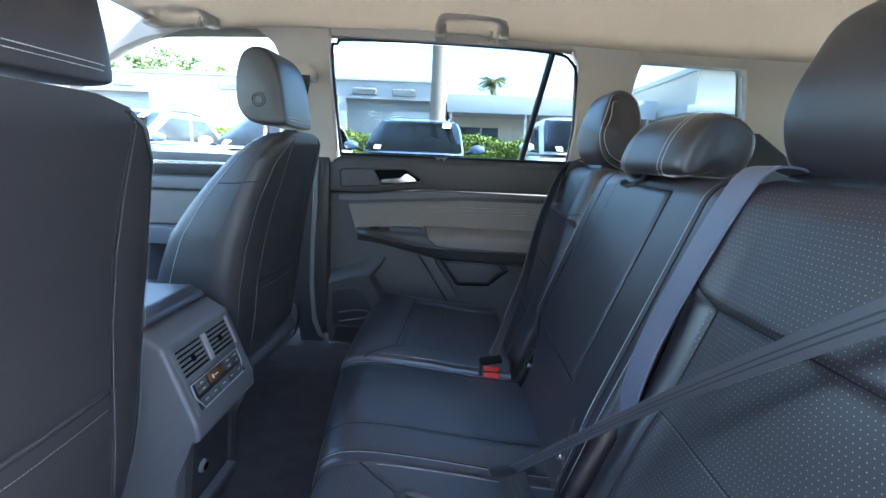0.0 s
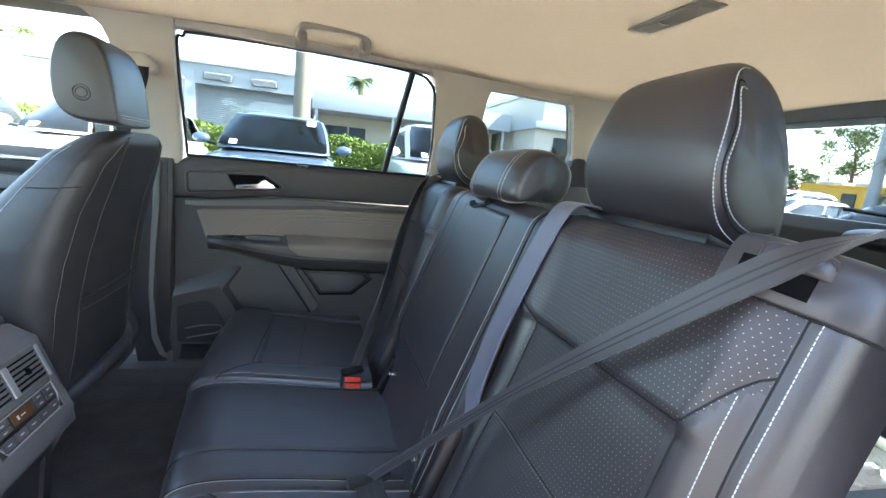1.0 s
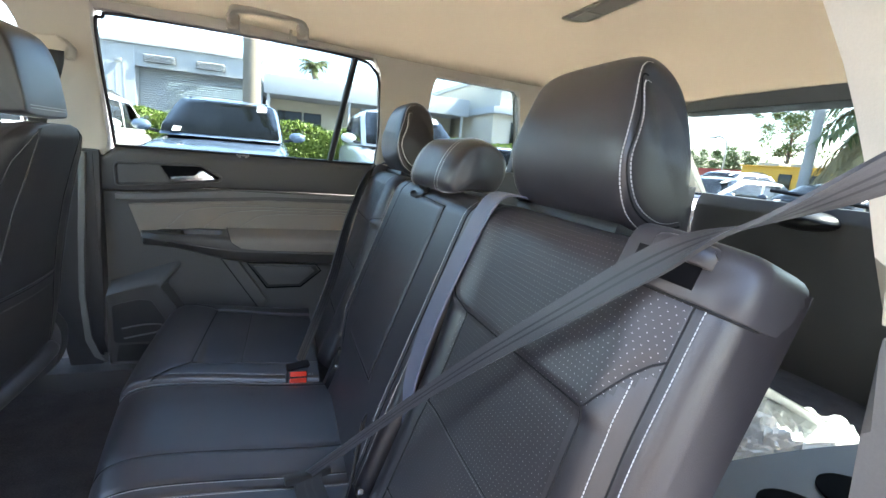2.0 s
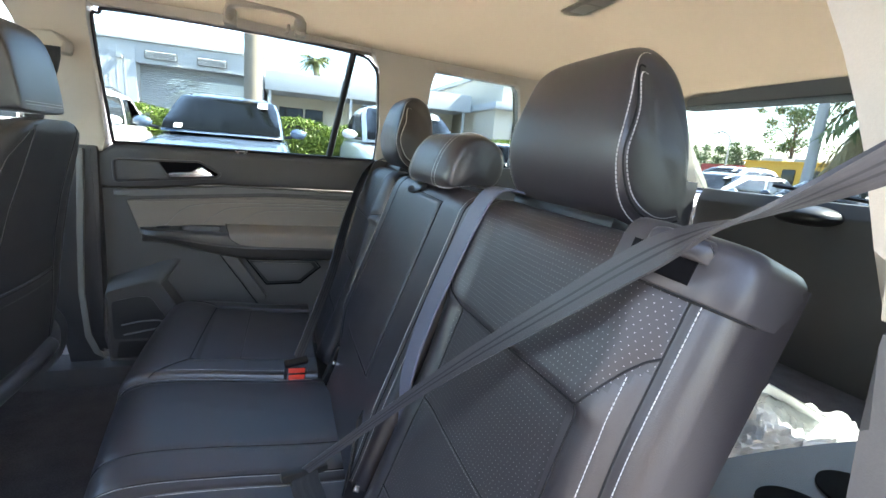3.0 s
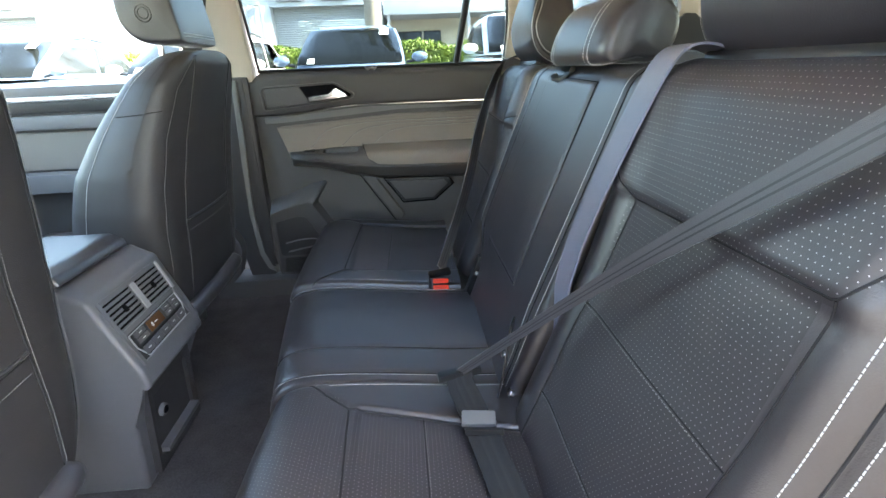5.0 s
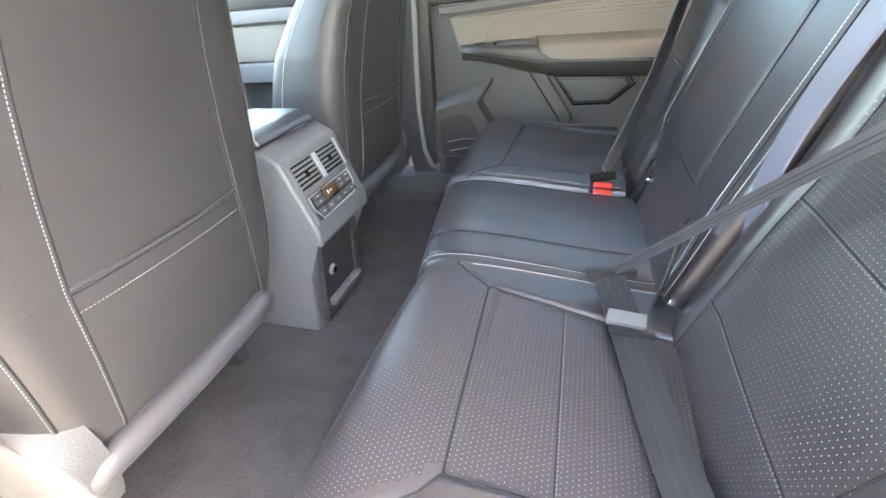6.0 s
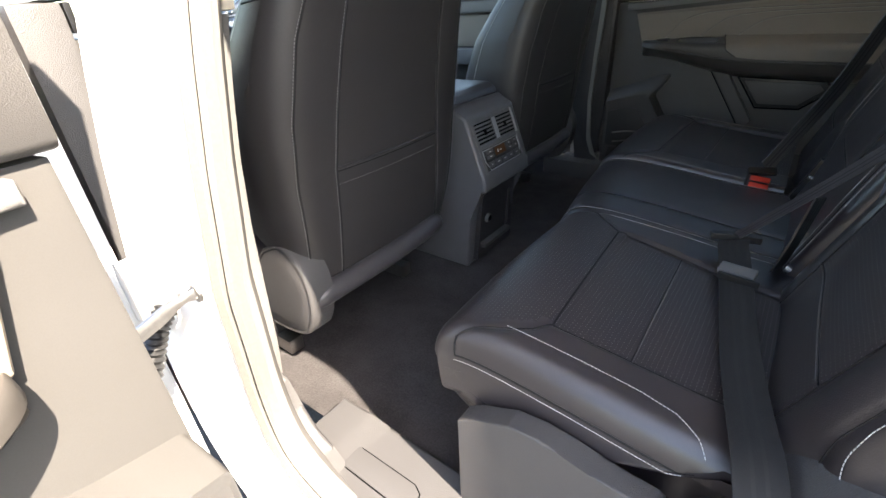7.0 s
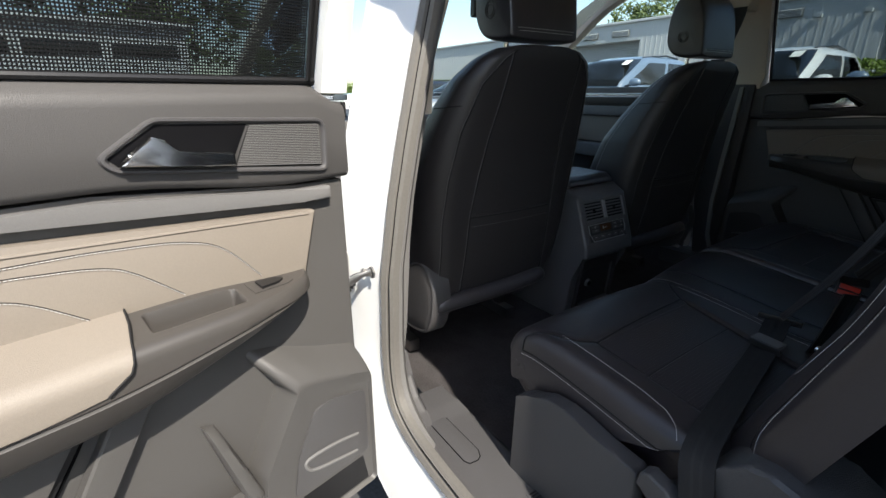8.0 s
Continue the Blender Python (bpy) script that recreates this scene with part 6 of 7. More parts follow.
    put("edge_skin", plate([(-0.396, 0.46), (-0.387, 0.46), (-0.387, 1.27), (-0.396, 1.27)], -0.125, -0.052, 0.003), PAINT if open_door else DOOR_PLASTIC, plabel="white painted front edge" if open_door else "")
    if open_door:
        upper = [(-0.425, 1.27), (-0.372, 1.27), (-0.372, 1.575), (-0.34, 1.625), (-0.28, 1.635), (-0.28, 1.66), (-0.36, 1.65), (-0.42, 1.58)]
        bm = bmesh.new()
        slab(bm, upper, -0.075, -0.012, "y", 0.006)
        bmesh.ops.subdivide_edges(bm, edges=[e for e in bm.edges if abs(e.verts[0].co.z - e.verts[1].co.z) > 0.1], cuts=2)
        warp(bm, lambda p: Vector((p.x, p.y + lean(p.z), p.z)))
        put("window_post", bm, PAINT, plabel="white painted window post")
        bm = bmesh.new()
        slab(bm, [(-0.279, 1.636), (0.42, 1.625), (0.44, 1.655), (-0.279, 1.66)], -0.075, -0.012, "y", 0.006)
        warp(bm, lambda p: Vector((p.x, p.y + lean(p.z), p.z)))
        put("window_rail", bm, PAINT, plabel="white painted window rail")
    return door


rear_door("door_right", lambda x, w, z: Vector((x, YR - w, z)), "closed rear door, charcoal with a taupe insert and chrome handle", False)
DOOR_AT, DOOR_ALONG, DOOR_IN = Vector((-0.21, -0.95, 0)), Vector((0.242, -0.970, 0)), Vector((0.970, 0.242, 0))


def open_place(x, w, z):
    return DOOR_AT + DOOR_ALONG * (0.022 + 0.90 * (x + 0.395)) + DOOR_IN * (w - 0.006) + Vector((0, 0, z - 0.031))


rear_door("door_left", open_place, "rear door swung open, sunlit charcoal with a taupe insert", True)

# mesh blind drawn up in the open door's window
bm = bmesh.new()
blind = thing("sun_blind", tuple(open_place(0.06, 0.0, 1.29)), "black woven mesh sun blind drawn up over the door window", "blind")
boff = Vector(blind.location)
N, M = 210, 90
for i in range(N):
    x = -0.335 + 0.79 * i / (N - 1)
    slab(bm, [(x - 0.0009, 1.288), (x + 0.0009, 1.288), (x + 0.0009, 1.60), (x - 0.0009, 1.60)], 0, 0.0006, "y")
for j in range(M):
    z = 1.288 + 0.312 * j / (M - 1)
    slab(bm, [(-0.335, z - 0.0009), (0.455, z - 0.0009), (0.455, z + 0.0009), (-0.335, z + 0.0009)], 0.0007, 0.0013, "y")
warp(bm, lambda p: open_place(p.x, p.y + max(0.0, p.z - 1.28) * 0.30 - 0.008, p.z) - boff)
part("mesh", bm, BLACK, blind, smooth=False)
bm = bmesh.new()
tube(bm, [open_place(-0.34, 0.0, 1.288) - boff, open_place(-0.34, 0.088, 1.598) - boff], 0.004, 6)
tube(bm, [open_place(-0.34, 0.088, 1.60) - boff, open_place(0.46, 0.088, 1.60) - boff], 0.005, 6)
part("frame", bm, BLACK, blind)

# check strap, hinge and wiring boot between pillar and open door
strap = thing("door_check_strap", (-0.334, -0.872, 0.886), "steel door check strap bolted to the white pillar", "door hardware")
bm = bmesh.new()
line = curve_points([(-0.002, -0.006, 0.0), (-0.005, -0.030, -0.004), (-0.009, -0.060, -0.016), (-0.013, -0.100, -0.030)], 16)
rings = []
for k, p in enumerate(line):
    h = 0.0055 + 0.0045 * smooth(0, 5, abs(k - 4))
    rings.append([p + Vector((a, 0, b)) for a, b in ((-0.003, -h), (0.003, -h), (0.0045, -h * 0.4), (0.0045, h * 0.4), (0.003, h), (-0.003, h))])
loft(bm, rings)
part("arm", bm, STEEL, strap)
bm = bmesh.new()
rings = []
for r, h in ((0.0125, 0.0), (0.0125, 0.004), (0.0075, 0.004), (0.0075, 0.0)):
    rings.append([Vector((0.002 + r * math.cos(q), -0.006 - h, r * math.sin(q))) for q in (2 * math.pi * k / 20 for k in range(20))])
loft(bm, rings, cap=False)
part("eye", bm, STEEL, strap, "bright bolt eye")
bm = bmesh.new()
disc(bm, (-0.010, -0.020, 0.001), (1, 0, 0.2), 0.0055, 0.014, 12, bevel=0.0015)
part("rivet", bm, STEEL, strap)
# the door hinge on the outer pillar: block and pin
hinge = thing("pillar_bracket", (-0.438, -0.905, 0.872), "bare metal door hinge block bolted to the white pillar", "bracket")
bm = bmesh.new()
slab(bm, [(-0.018, -0.050), (0.014, -0.046), (0.017, 0.030), (0.004, 0.050), (-0.014, 0.044), (-0.020, 0.020)], -0.022, 0.012, "y", 0.004, 2)
part("block", bm, BRUSHED, hinge)
bm = bmesh.new()
disc(bm, (-0.002, -0.006, -0.058), (0, 0, 1), 0.0135, 0.016, 18, bevel=0.002)
disc(bm, (-0.002, -0.006, -0.072), (0, 0, 1), 0.010, 0.014, 18, bevel=0.002)
part("pin", bm, STEEL, hinge, "steel hinge pin")
boot = thing("wiring_boot", (-0.396, -0.925, 0.80), "ribbed black rubber wiring boot at the door hinge", "cable boot")
bm = bmesh.new()
rad = [0.0125 + 0.0035 * (k % 2) for k in range(30)]
tube(bm, curve_points([(-0.006, 0.026, 0.048), (0.0, 0.004, 0.030), (-0.002, -0.010, 0.0), (0.006, -0.030, -0.030), (0.034, -0.062, -0.042)], 29), rad, 16)
part("bellows", bm, BLACK, boot)

# headliner fittings
def grab_handle(at, along):
    h = thing("grab_handle", at, "beige grab handle under the edge of the headliner", "grab handle", "grab handles")
    bm = bmesh.new()
    pts = curve_points([(-0.094, 0.010, -0.010), (-0.092, -0.035, 0.014), (-0.072, -0.062, 0.024), (0.0, -0.068, 0.026), (0.072, -0.062, 0.024), (0.092, -0.035, 0.014), (0.094, 0.010, -0.010)], 36)
    tube(bm, pts, 0.0150, 12, flat=0.85)
    part("bar", bm, HANDLE, h)
    for x in (-0.095, 0.095):
        bm = bmesh.new()
        box(bm, x - 0.017, x + 0.017, -0.012, 0.034, -0.024, 0.020, 0.009, 3)
        part("mount", bm, HANDLE, h)
    bm = bmesh.new()
    tube(bm, [(0.062, 0.008, 0.004), (0.060, 0.000, -0.020), (0.052, -0.008, -0.024)], 0.004, 6)
    part("coat_hook", bm, BEIGE, h)
    h.rotation_euler = (0, 0, 0 if along > 0 else math.pi)
    return h


grab_handle((0.105, 0.600, 1.664), 1)
grab_handle((-0.80, 0.600, 1.678), 1)
lamp = thing("reading_lamp", (0.765, -0.06, 1.6635), "beige ceiling lamp with a ribbed lens, switched off", "ceiling lamp")
bm = bmesh.new()
box(bm, -0.030, 0.030, -0.105, 0.105, -0.001, 0.012, 0.003, 3)
part("housing", bm, LINER, lamp)
bm = bmesh.new()
box(bm, -0.020, 0.020, -0.085, 0.02, -0.0025, 0.0, 0.001)
part("lens", bm, HANDLE, lamp, "tan ribbed lens")
bm = bmesh.new()
box(bm, -0.018, 0.018, 0.03, 0.085, -0.0025, 0.0, 0.001)
part("switch", bm, BEIGE, lamp)

# belt guide on the right middle pillar
guide = thing("belt_guide", (-0.450, 0.685, 1.535), "beige belt guide with dark webbing on the pillar", "belt guide")
bm = bmesh.new()
slab(bm, [(-0.055, 0.03), (0.03, 0.035), (0.055, 0.010), (0.050, -0.022), (-0.045, -0.012)], -0.045, 0.02, "y", 0.014, 3)
part("cover", bm, BEIGE, guide)
bm = bmesh.new()
ribbon(bm, curve_points([(0.022, -0.046, -0.006), (0.020, -0.050, -0.035), (0.004, -0.046, -0.085), (-0.040, -0.030, -0.20)], 16), Vector((1, 0, 0.3)), 0.046)
part("webbing", bm, BLACK, guide)
badge = thing("pillar_badge", (-0.445, 0.676, 1.645), "small beige airbag plate on the pillar trim", "badge")
bm = bmesh.new()
box(bm, -0.022, 0.022, -0.003, 0.006, -0.005, 0.005, 0.002)
part("plate", bm, BEIGE, badge)
# plain sill trim along the far side
bm = bmesh.new()
slab(bm, [(-0.62, 0.49), (0.46, 0.49), (0.46, 0.562), (-0.62, 0.562)], 0.715, 0.84, "y", 0.008)
solid("sill_trim_right", bm, PLASTIC, "charcoal plastic sill trim at the closed door", "sill")

anchor = thing("belt_anchor", (-0.594, 0.765, 0.566), "small steel belt anchor plate with a pin on the far sill", "belt anchor")
bm = bmesh.new()
box(bm, -0.034, 0.034, -0.006, 0.006, -0.004, 0.008, 0.002)
part("plate", bm, BRUSHED, anchor)
bm = bmesh.new()
tube(bm, [(-0.004, -0.006, 0.006), (-0.008, -0.006, 0.030)], 0.0035, 8)
part("pin", bm, STEEL, anchor)

# load space: side armrest with cup holders, wrapped things and folders
arm = thing("cup_holder_armrest", (0.85, -0.66, 0.60), "grey plastic side armrest with cup holders behind the seat", "armrest")
bm = bmesh.new()
top = curve_points([(0.60, -0.78, 0), (0.595, -0.62, 0), (0.63, -0.545, 0), (0.72, -0.52, 0), (0.95, -0.53, 0), (1.12, -0.56, 0), (1.16, -0.64, 0), (1.16, -0.78, 0)], 48)
slab(bm, [(p.x, p.y) for p in top], 0.62, 0.945, "z", 0.014, 3)
part("body", moved(bm, Matrix.Translation((-0.85, 0.66, -0.60))), PLASTIC, arm)
# cup holders and tray aren't hollow: flat dark sheets give their inner shade
for x, y, r in ((0.745, -0.625, 0.048), (0.865, -0.625, 0.050)):
    bm = bmesh.new()
    disc(bm, (x - 0.85, y + 0.66, 0.346), (0, 0, 1), r, 0.004, 32)
    part("cup_holder", bm, DEEP, arm, "round cup holder, its shaded inside a flat dark disc")
bm = bmesh.new()
slab(bm, [(0.95, -0.72), (0.955, -0.60), (1.10, -0.605), (1.12, -0.72)], 0.9445, 0.9485, "z")
part("tray", moved(bm, Matrix.Translation((-0.85, 0.66, -0.60))), DEEP, arm, "tray recess, its shaded inside a flat dark sheet")


def crumpled(name, at, size, seed, label, category, mat, group=""):
    ob = thing(name, at, label, category, group)
    bm = bmesh.new()
    bmesh.ops.create_icosphere(bm, subdivisions=6, radius=1)
    for v in bm.verts:
        d = v.co.normalized()
        w = 1 + 0.28 * noise.noise(d * 2.2 + Vector((seed, 0, 0))) + 0.20 * abs(noise.noise(d * 5.5 + Vector((0, seed, 0)))) + 0.13 * abs(noise.noise(d * 11 + Vector((0, seed, 3)))) + 0.06 * abs(noise.noise(d * 27 + Vector((seed, 0, 3))))
        p = Vector((d.x * size[0], d.y * size[1], d.z * size[2])) * w
        p.z = max(p.z, -size[2] * 0.5)
        v.co = p
    part("wrap", bm, mat, ob, smooth=False)
    return ob


crumpled("plastic_bag", (0.95, -0.36, 0.705), (0.26, 0.20, 0.17), 1.3, "crumpled clear plastic bag of parts in the sunlight", "bag", FILM)
crumpled("plastic_bag", (1.28, -0.30, 0.67), (0.22, 0.20, 0.12), 4.1, "crumpled clear plastic bag of parts in the sunlight", "bag", FILM)
fold = thing("folder", (1.34, -0.40, 0.70), "blue-grey folder lying on the wrapped parts", "folder")
bm = bmesh.new()
box(bm, -0.10, 0.10, -0.07, 0.07, -0.006, 0.006, 0.002)
part("cover", moved(bm, pose(0.06, -0.08, 0.10, 8, -10, 25)), FOLDER, fold)
sheet = thing("paper_sheet", (1.30, -0.28, 0.80), "white paper card standing among the wrapped parts", "paper")
bm = bmesh.new()
box(bm, -0.08, 0.08, -0.06, 0.06, -0.0015, 0.0015)
part("card", moved(bm, pose(0, 0, 0.02, 18, 30, 35)), PAPER, sheet)


# ---- outside ----
CONCRETE = material("pale_concrete", (0.42, 0.41, 0.39), 0.9, grain=0.4, scale=30, bump=0.5, bump_scale=60, spread=0.3, large=0.5)
METAL_WALL = material("white_metal_wall", (0.50, 0.52, 0.53), 0.5, grain=0.08, scale=20, spread=0.12, large=0.4)
SHUTTER = material("grey_shutter", (0.36, 0.385, 0.40), 0.85, grain=0.1, scale=20, spread=0.15, large=0.5)
LOUVRE = material("louvre_recess", (0.10, 0.11, 0.12), 0.7)
STUCCO = material("cream_stucco", (0.62, 0.57, 0.48), 0.85, grain=0.2, scale=40, bump=0.4, bump_scale=80, spread=0.15, large=0.5)
YELLOW = material("yellow_stucco", (0.75, 0.42, 0.07), 0.8, grain=0.2, scale=30, spread=0.2, large=0.4)
RED_WALL = material("red_wall", (0.45, 0.08, 0.06), 0.8, grain=0.2, scale=30, spread=0.2, large=0.4)
DARK_GLASS = material("dark_window", (0.010, 0.012, 0.012), 0.06, spread=0.6, large=1.6, spec=0.30)
SIDE_GLASS = material("sky_lit_window", (0.05, 0.06, 0.07), 0.06, spread=0.3, large=0.8, spec=1.0)
BARK = material("palm_bark", (0.30, 0.25, 0.20), 0.95, grain=0.6, scale=18, bump=1.0, bump_scale=25, spread=0.4, large=3)
LEAF = material("hedge_leaves", (0.115, 0.170, 0.020), 0.5, grain=0.6, scale=9, spread=0.8, large=3)
LEAF_DARK = material("tree_leaves", (0.10, 0.14, 0.045), 0.6, grain=0.5, scale=3, spread=0.7, large=0.8)
FROND = material("palm_fronds", (0.10, 0.12, 0.035), 0.6, grain=0.5, scale=6, spread=0.6, large=1.5)
DRY = material("dry_fronds", (0.33, 0.26, 0.13), 0.8, grain=0.5, scale=6, spread=0.5, large=1.5)
CAR_BLUE = material("blue_grey_paint", (0.10, 0.145, 0.21), 0.3, spread=0.06, coat=1.0)
CAR_WHITE = material("bright_white_paint", (0.78, 0.78, 0.77), 0.3, spread=0.04, coat=1.0)
CAR_DARK = material("dark_navy_paint", (0.015, 0.02, 0.035), 0.3, spread=0.06, coat=1.0)
CAR_SILVER = material("silver_paint", (0.42, 0.43, 0.45), 0.35, metal=0.5, spread=0.06, coat=1.0)
TYRE = material("tyre_rubber", (0.012, 0.012, 0.012), 0.8, grain=0.3)
LIGHT_CLEAR = material("headlight_lens", (0.75, 0.77, 0.8), 0.1, metal=0.4)
LIGHT_RED = material("tail_light_lens", (0.55, 0.01, 0.01), 0.15)
WOOD = material("tree_bark", (0.14, 0.11, 0.085), 0.95, grain=0.6, scale=12, bump=1.0, bump_scale=18, spread=0.4)

# the bays on the right lie a little higher than the lane that the car stands in
RISE = 0.20
bm = bmesh.new()
loft(bm, [[Vector((x, y, RISE * smooth(0.95, 1.65, y) * (1 - smooth(5.6, 7.0, x)))) for x in [-400, -100, -30, 0, 5.5] + linspace(5.6, 7.0, 8) + [12, 30, 60, 120, 400]] for y in [-400, -200, -100, -50, -20, -8, 0] + linspace(0.95, 1.65, 8) + [4, 8, 14, 20, 30, 50, 100, 200, 400]], closed=False)
solid("ground", bm, ASPHALT, "dark coarse asphalt of the car park", "ground", smooth=False)
bm = bmesh.new()
box(bm, -40, 5.5, 8.9, 9.1, RISE, RISE + 0.15, 0.02)
solid("kerb", bm, CONCRETE, "pale concrete kerb in front of the hedge", "kerb")
bm = bmesh.new()
for k in range(-12, 3):
    x = -1.93 + k * 2.7
    box(bm, x - 0.05, x + 0.05, 3.9, 8.8, RISE + 0.001, RISE + 0.004)
solid("bay_lines", bm, material("white_road_paint", (0.6, 0.6, 0.58), 0.8, grain=0.4, scale=30), "worn white parking bay lines on the asphalt", "road marking", smooth=False)


def parked_car(at, turn, paint, height, label, length=4.65, half=0.92):
    """A parked car, its nose along its own +x."""
    car = thing("parked_car", at, label, "car", "parked cars")
    car.rotation_euler = (0, 0, radians(turn))
    h = height
    belt = 0.655 * h
    hood = 0.62 * h
    L = length / 2
    stations = [(-L, 0.72, 0.40, belt * 0.80), (-L + 0.06, 0.80, 0.30, belt * 0.95), (-L + 0.3, 0.88, 0.25, belt * 1.0), (-L + 0.9, half, 0.22, belt * 1.02), (-0.4, half, 0.22, belt * 1.0), (0.6, half, 0.22, belt * 0.985),
                (1.0, half, 0.22, hood * 0.99), (L - 0.75, half - 0.02, 0.22, hood * 0.94), (L - 0.35, 0.86, 0.24, hood * 0.88), (L - 0.10, 0.76, 0.28, hood * 0.78), (L, 0.62, 0.34, hood * 0.62)]
    rings = []
    for x, w, z0, z1 in stations:
        m = (z0 + z1) / 2
        half_ring = [(0.0, z0), (w * 0.85, z0), (w * 0.97, z0 + 0.08), (w, m), (w * 0.985, z1 - 0.14), (w * 0.93, z1 - 0.04), (w * 0.80, z1), (0.0, z1 + 0.025)]
        rings.append([Vector((x, y, z)) for y, z in half_ring] + [Vector((x, -y, z)) for y, z in half_ring[-2:0:-1]])
    bm = bmesh.new()
    loft(bm, rings)
    body = part("body", bm, paint, car, angle=50)
    # cabin: four corner columns of points from the belt to the roof
    lev = [(belt * 0.99, -L + 0.12, 1.02, 0.80), (belt + 0.12, -L + 0.24, 0.90, 0.79), (h * 0.87, -L + 0.50, 0.44, 0.74), (h * 0.96, -L + 0.66, 0.16, 0.68), (h, -L + 0.95, -0.15, 0.55)]

    def corner(z, back, front, w):
        k = 0.10
        return [Vector(p) for p in ((front, 0.0, z), (front - 0.04, w * 0.6, z), (front - 0.16, w - 0.03, z), (front - 0.26, w, z), ((front + back) / 2, w + 0.02, z), (back + 0.3, w, z), (back + 0.12, w - 0.05, z), (back + 0.02, w * 0.6, z), (back, 0, z))]
    rings = []
    for z, b, f, w in lev:
        c = corner(z, b, f, w)
        rings.append(c + [Vector((p.x, -p.y, p.z)) for p in c[-2:0:-1]])
    bm = bmesh.new()
    loft(bm, rings)
    part("cabin", bm, paint, car, angle=50)

    def level(f):
        i = min(int(f), len(lev) - 2)
        g = f - i
        return [a + (b - a) * g for a, b in zip(lev[i], lev[i + 1])]

    def pane_on(name, f0, f1, spots, out):
        """A window on the cabin from level f0 to f1; spots: functions of a level giving its corner points."""
        bm = bmesh.new()
        rows = []
        for f in linspace(f0, f1, 6):
            z, b, fr, w = level(f)
            rows.append([Vector(p) + Vector(out) for p in spots(z, b, fr, w)])
        loft(bm, rows, closed=False)
        bmesh.ops.solidify(bm, geom=bm.faces[:], thickness=0.004)
        return part(name, bm, SIDE_GLASS if name == "side_window" else DARK_GLASS, car)
    for y, z, f in ((0.50, 2.55, 0.07), (-0.55, 0.55, 0.05)):
        zz, b, fr, w = level(z)
        bm = bmesh.new()
        box(bm, -0.004, 0.004, -f, f, -f * 1.3, f * 1.3, 0.002)
        lean = math.degrees(math.atan2(lev[1][2] - lev[2][2], lev[2][0] - lev[1][0]))
        moved(bm, Matrix.Translation((fr + 0.022 - 0.06 * abs(y), y, zz + 0.012)) @ pose(0, 0, 0, 0, -lean, 0))
        part("window_sticker", bm, PAPER, car, "white paper sticker")
    pane_on("windscreen", 0.25, 3.0, lambda z, b, f, w: [(f - 0.145, w - 0.035, z), (f - 0.04, w * 0.6, z), (f, 0, z), (f - 0.04, -w * 0.6, z), (f - 0.145, -w + 0.035, z)], (0.012, 0, 0.006))
    pane_on("rear_window", 0.9, 3.0, lambda z, b, f, w: [(b + 0.10, w - 0.09, z), (b + 0.02, w * 0.6, z), (b, 0, z), (b + 0.02, -w * 0.6, z), (b + 0.10, -w + 0.09, z)], (-0.012, 0, 0.006))
    for s in (1, -1):
        pane_on("side_window", 0.5, 2.6, lambda z, b, f, w: [(f - 0.36 - (z - belt) * 0.1, s * w, z), ((f + b) / 2 + 0.05, s * (w + 0.02), z)], (0, s * 0.010, 0))
        pane_on("side_window", 0.5, 2.6, lambda z, b, f, w: [((f + b) / 2 - 0.05, s * (w + 0.02), z), (b + 0.42, s * w, z)], (0, s * 0.010, 0))
        bm = bmesh.new()
        bmesh.ops.create_uvsphere(bm, u_segments=14, v_segments=8, radius=1)
        moved(bm, Matrix.LocRotScale((0.70, s * (half + 0.10), belt + 0.09), None, (0.07, 0.12, 0.075)))
        mirror_ob = part("door_mirror", bm, paint, car)
        bm = bmesh.new()
        tube(bm, [(0.70, s * (half - 0.10), belt + 0.02), (0.70, s * (half + 0.06), belt + 0.05)], 0.022, 8)
        part("mirror_arm", bm, BLACK, mirror_ob)
        bm = bmesh.new()
        slab(bm, [(s * 0.42, hood * 0.66), (s * 0.78, hood * 0.72), (s * 0.80, hood * 0.60), (s * 0.46, hood * 0.56)], L - 0.20, L - 0.035, "x", 0.01)
        part("headlight", bm, LIGHT_CLEAR, car)
        bm = bmesh.new()
        slab(bm, [(s * 0.50, belt * 0.92), (s * 0.80, belt * 0.92), (s * 0.80, belt * 0.72), (s * 0.52, belt * 0.76)], -L - 0.004, -L + 0.10, "x", 0.01)
        part("tail_light", bm, LIGHT_RED, car)
        for x in (-L + 0.92, L - 0.92):
            bm = bmesh.new()
            disc(bm, (x, s * (half - 0.10), 0.34), (0, 1, 0), 0.34, 0.23, 28, bevel=0.03)
            tyre = part("wheel", bm, TYRE, car)
            bm = bmesh.new()
            disc(bm, (x, s * (half + 0.012), 0.34), (0, 1, 0), 0.22, 0.02, 20, bevel=0.006)
            for a in range(5):
                b2 = bmesh.new()
                box(b2, -0.025, 0.025, -0.006, 0.006, 0.05, 0.215, 0.004)
                moved(b2, Matrix.Translation((x, s * (half + 0.024), 0.34)) @ pose(0, 0, 0, 0, a * 72, 0))
                me = bpy.data.meshes.new("spoke")
                b2.to_mesh(me)
                b2.free()
                bm.from_mesh(me)
            part("rim", bm, CHROME, tyre)
    bm = bmesh.new()
    box(bm, L - 0.12, L - 0.005, -0.40, 0.40, hood * 0.46, hood * 0.64, 0.02)
    part("grille", bm, BLACK, car)
    bm = bmesh.new()
    for s in (1, -1):
        tube(bm, [(-L + 0.95, s * 0.56, h - 0.015), (-0.9, s * 0.57, h + 0.03), (-0.15, s * 0.55, h - 0.03)], 0.018, 6)
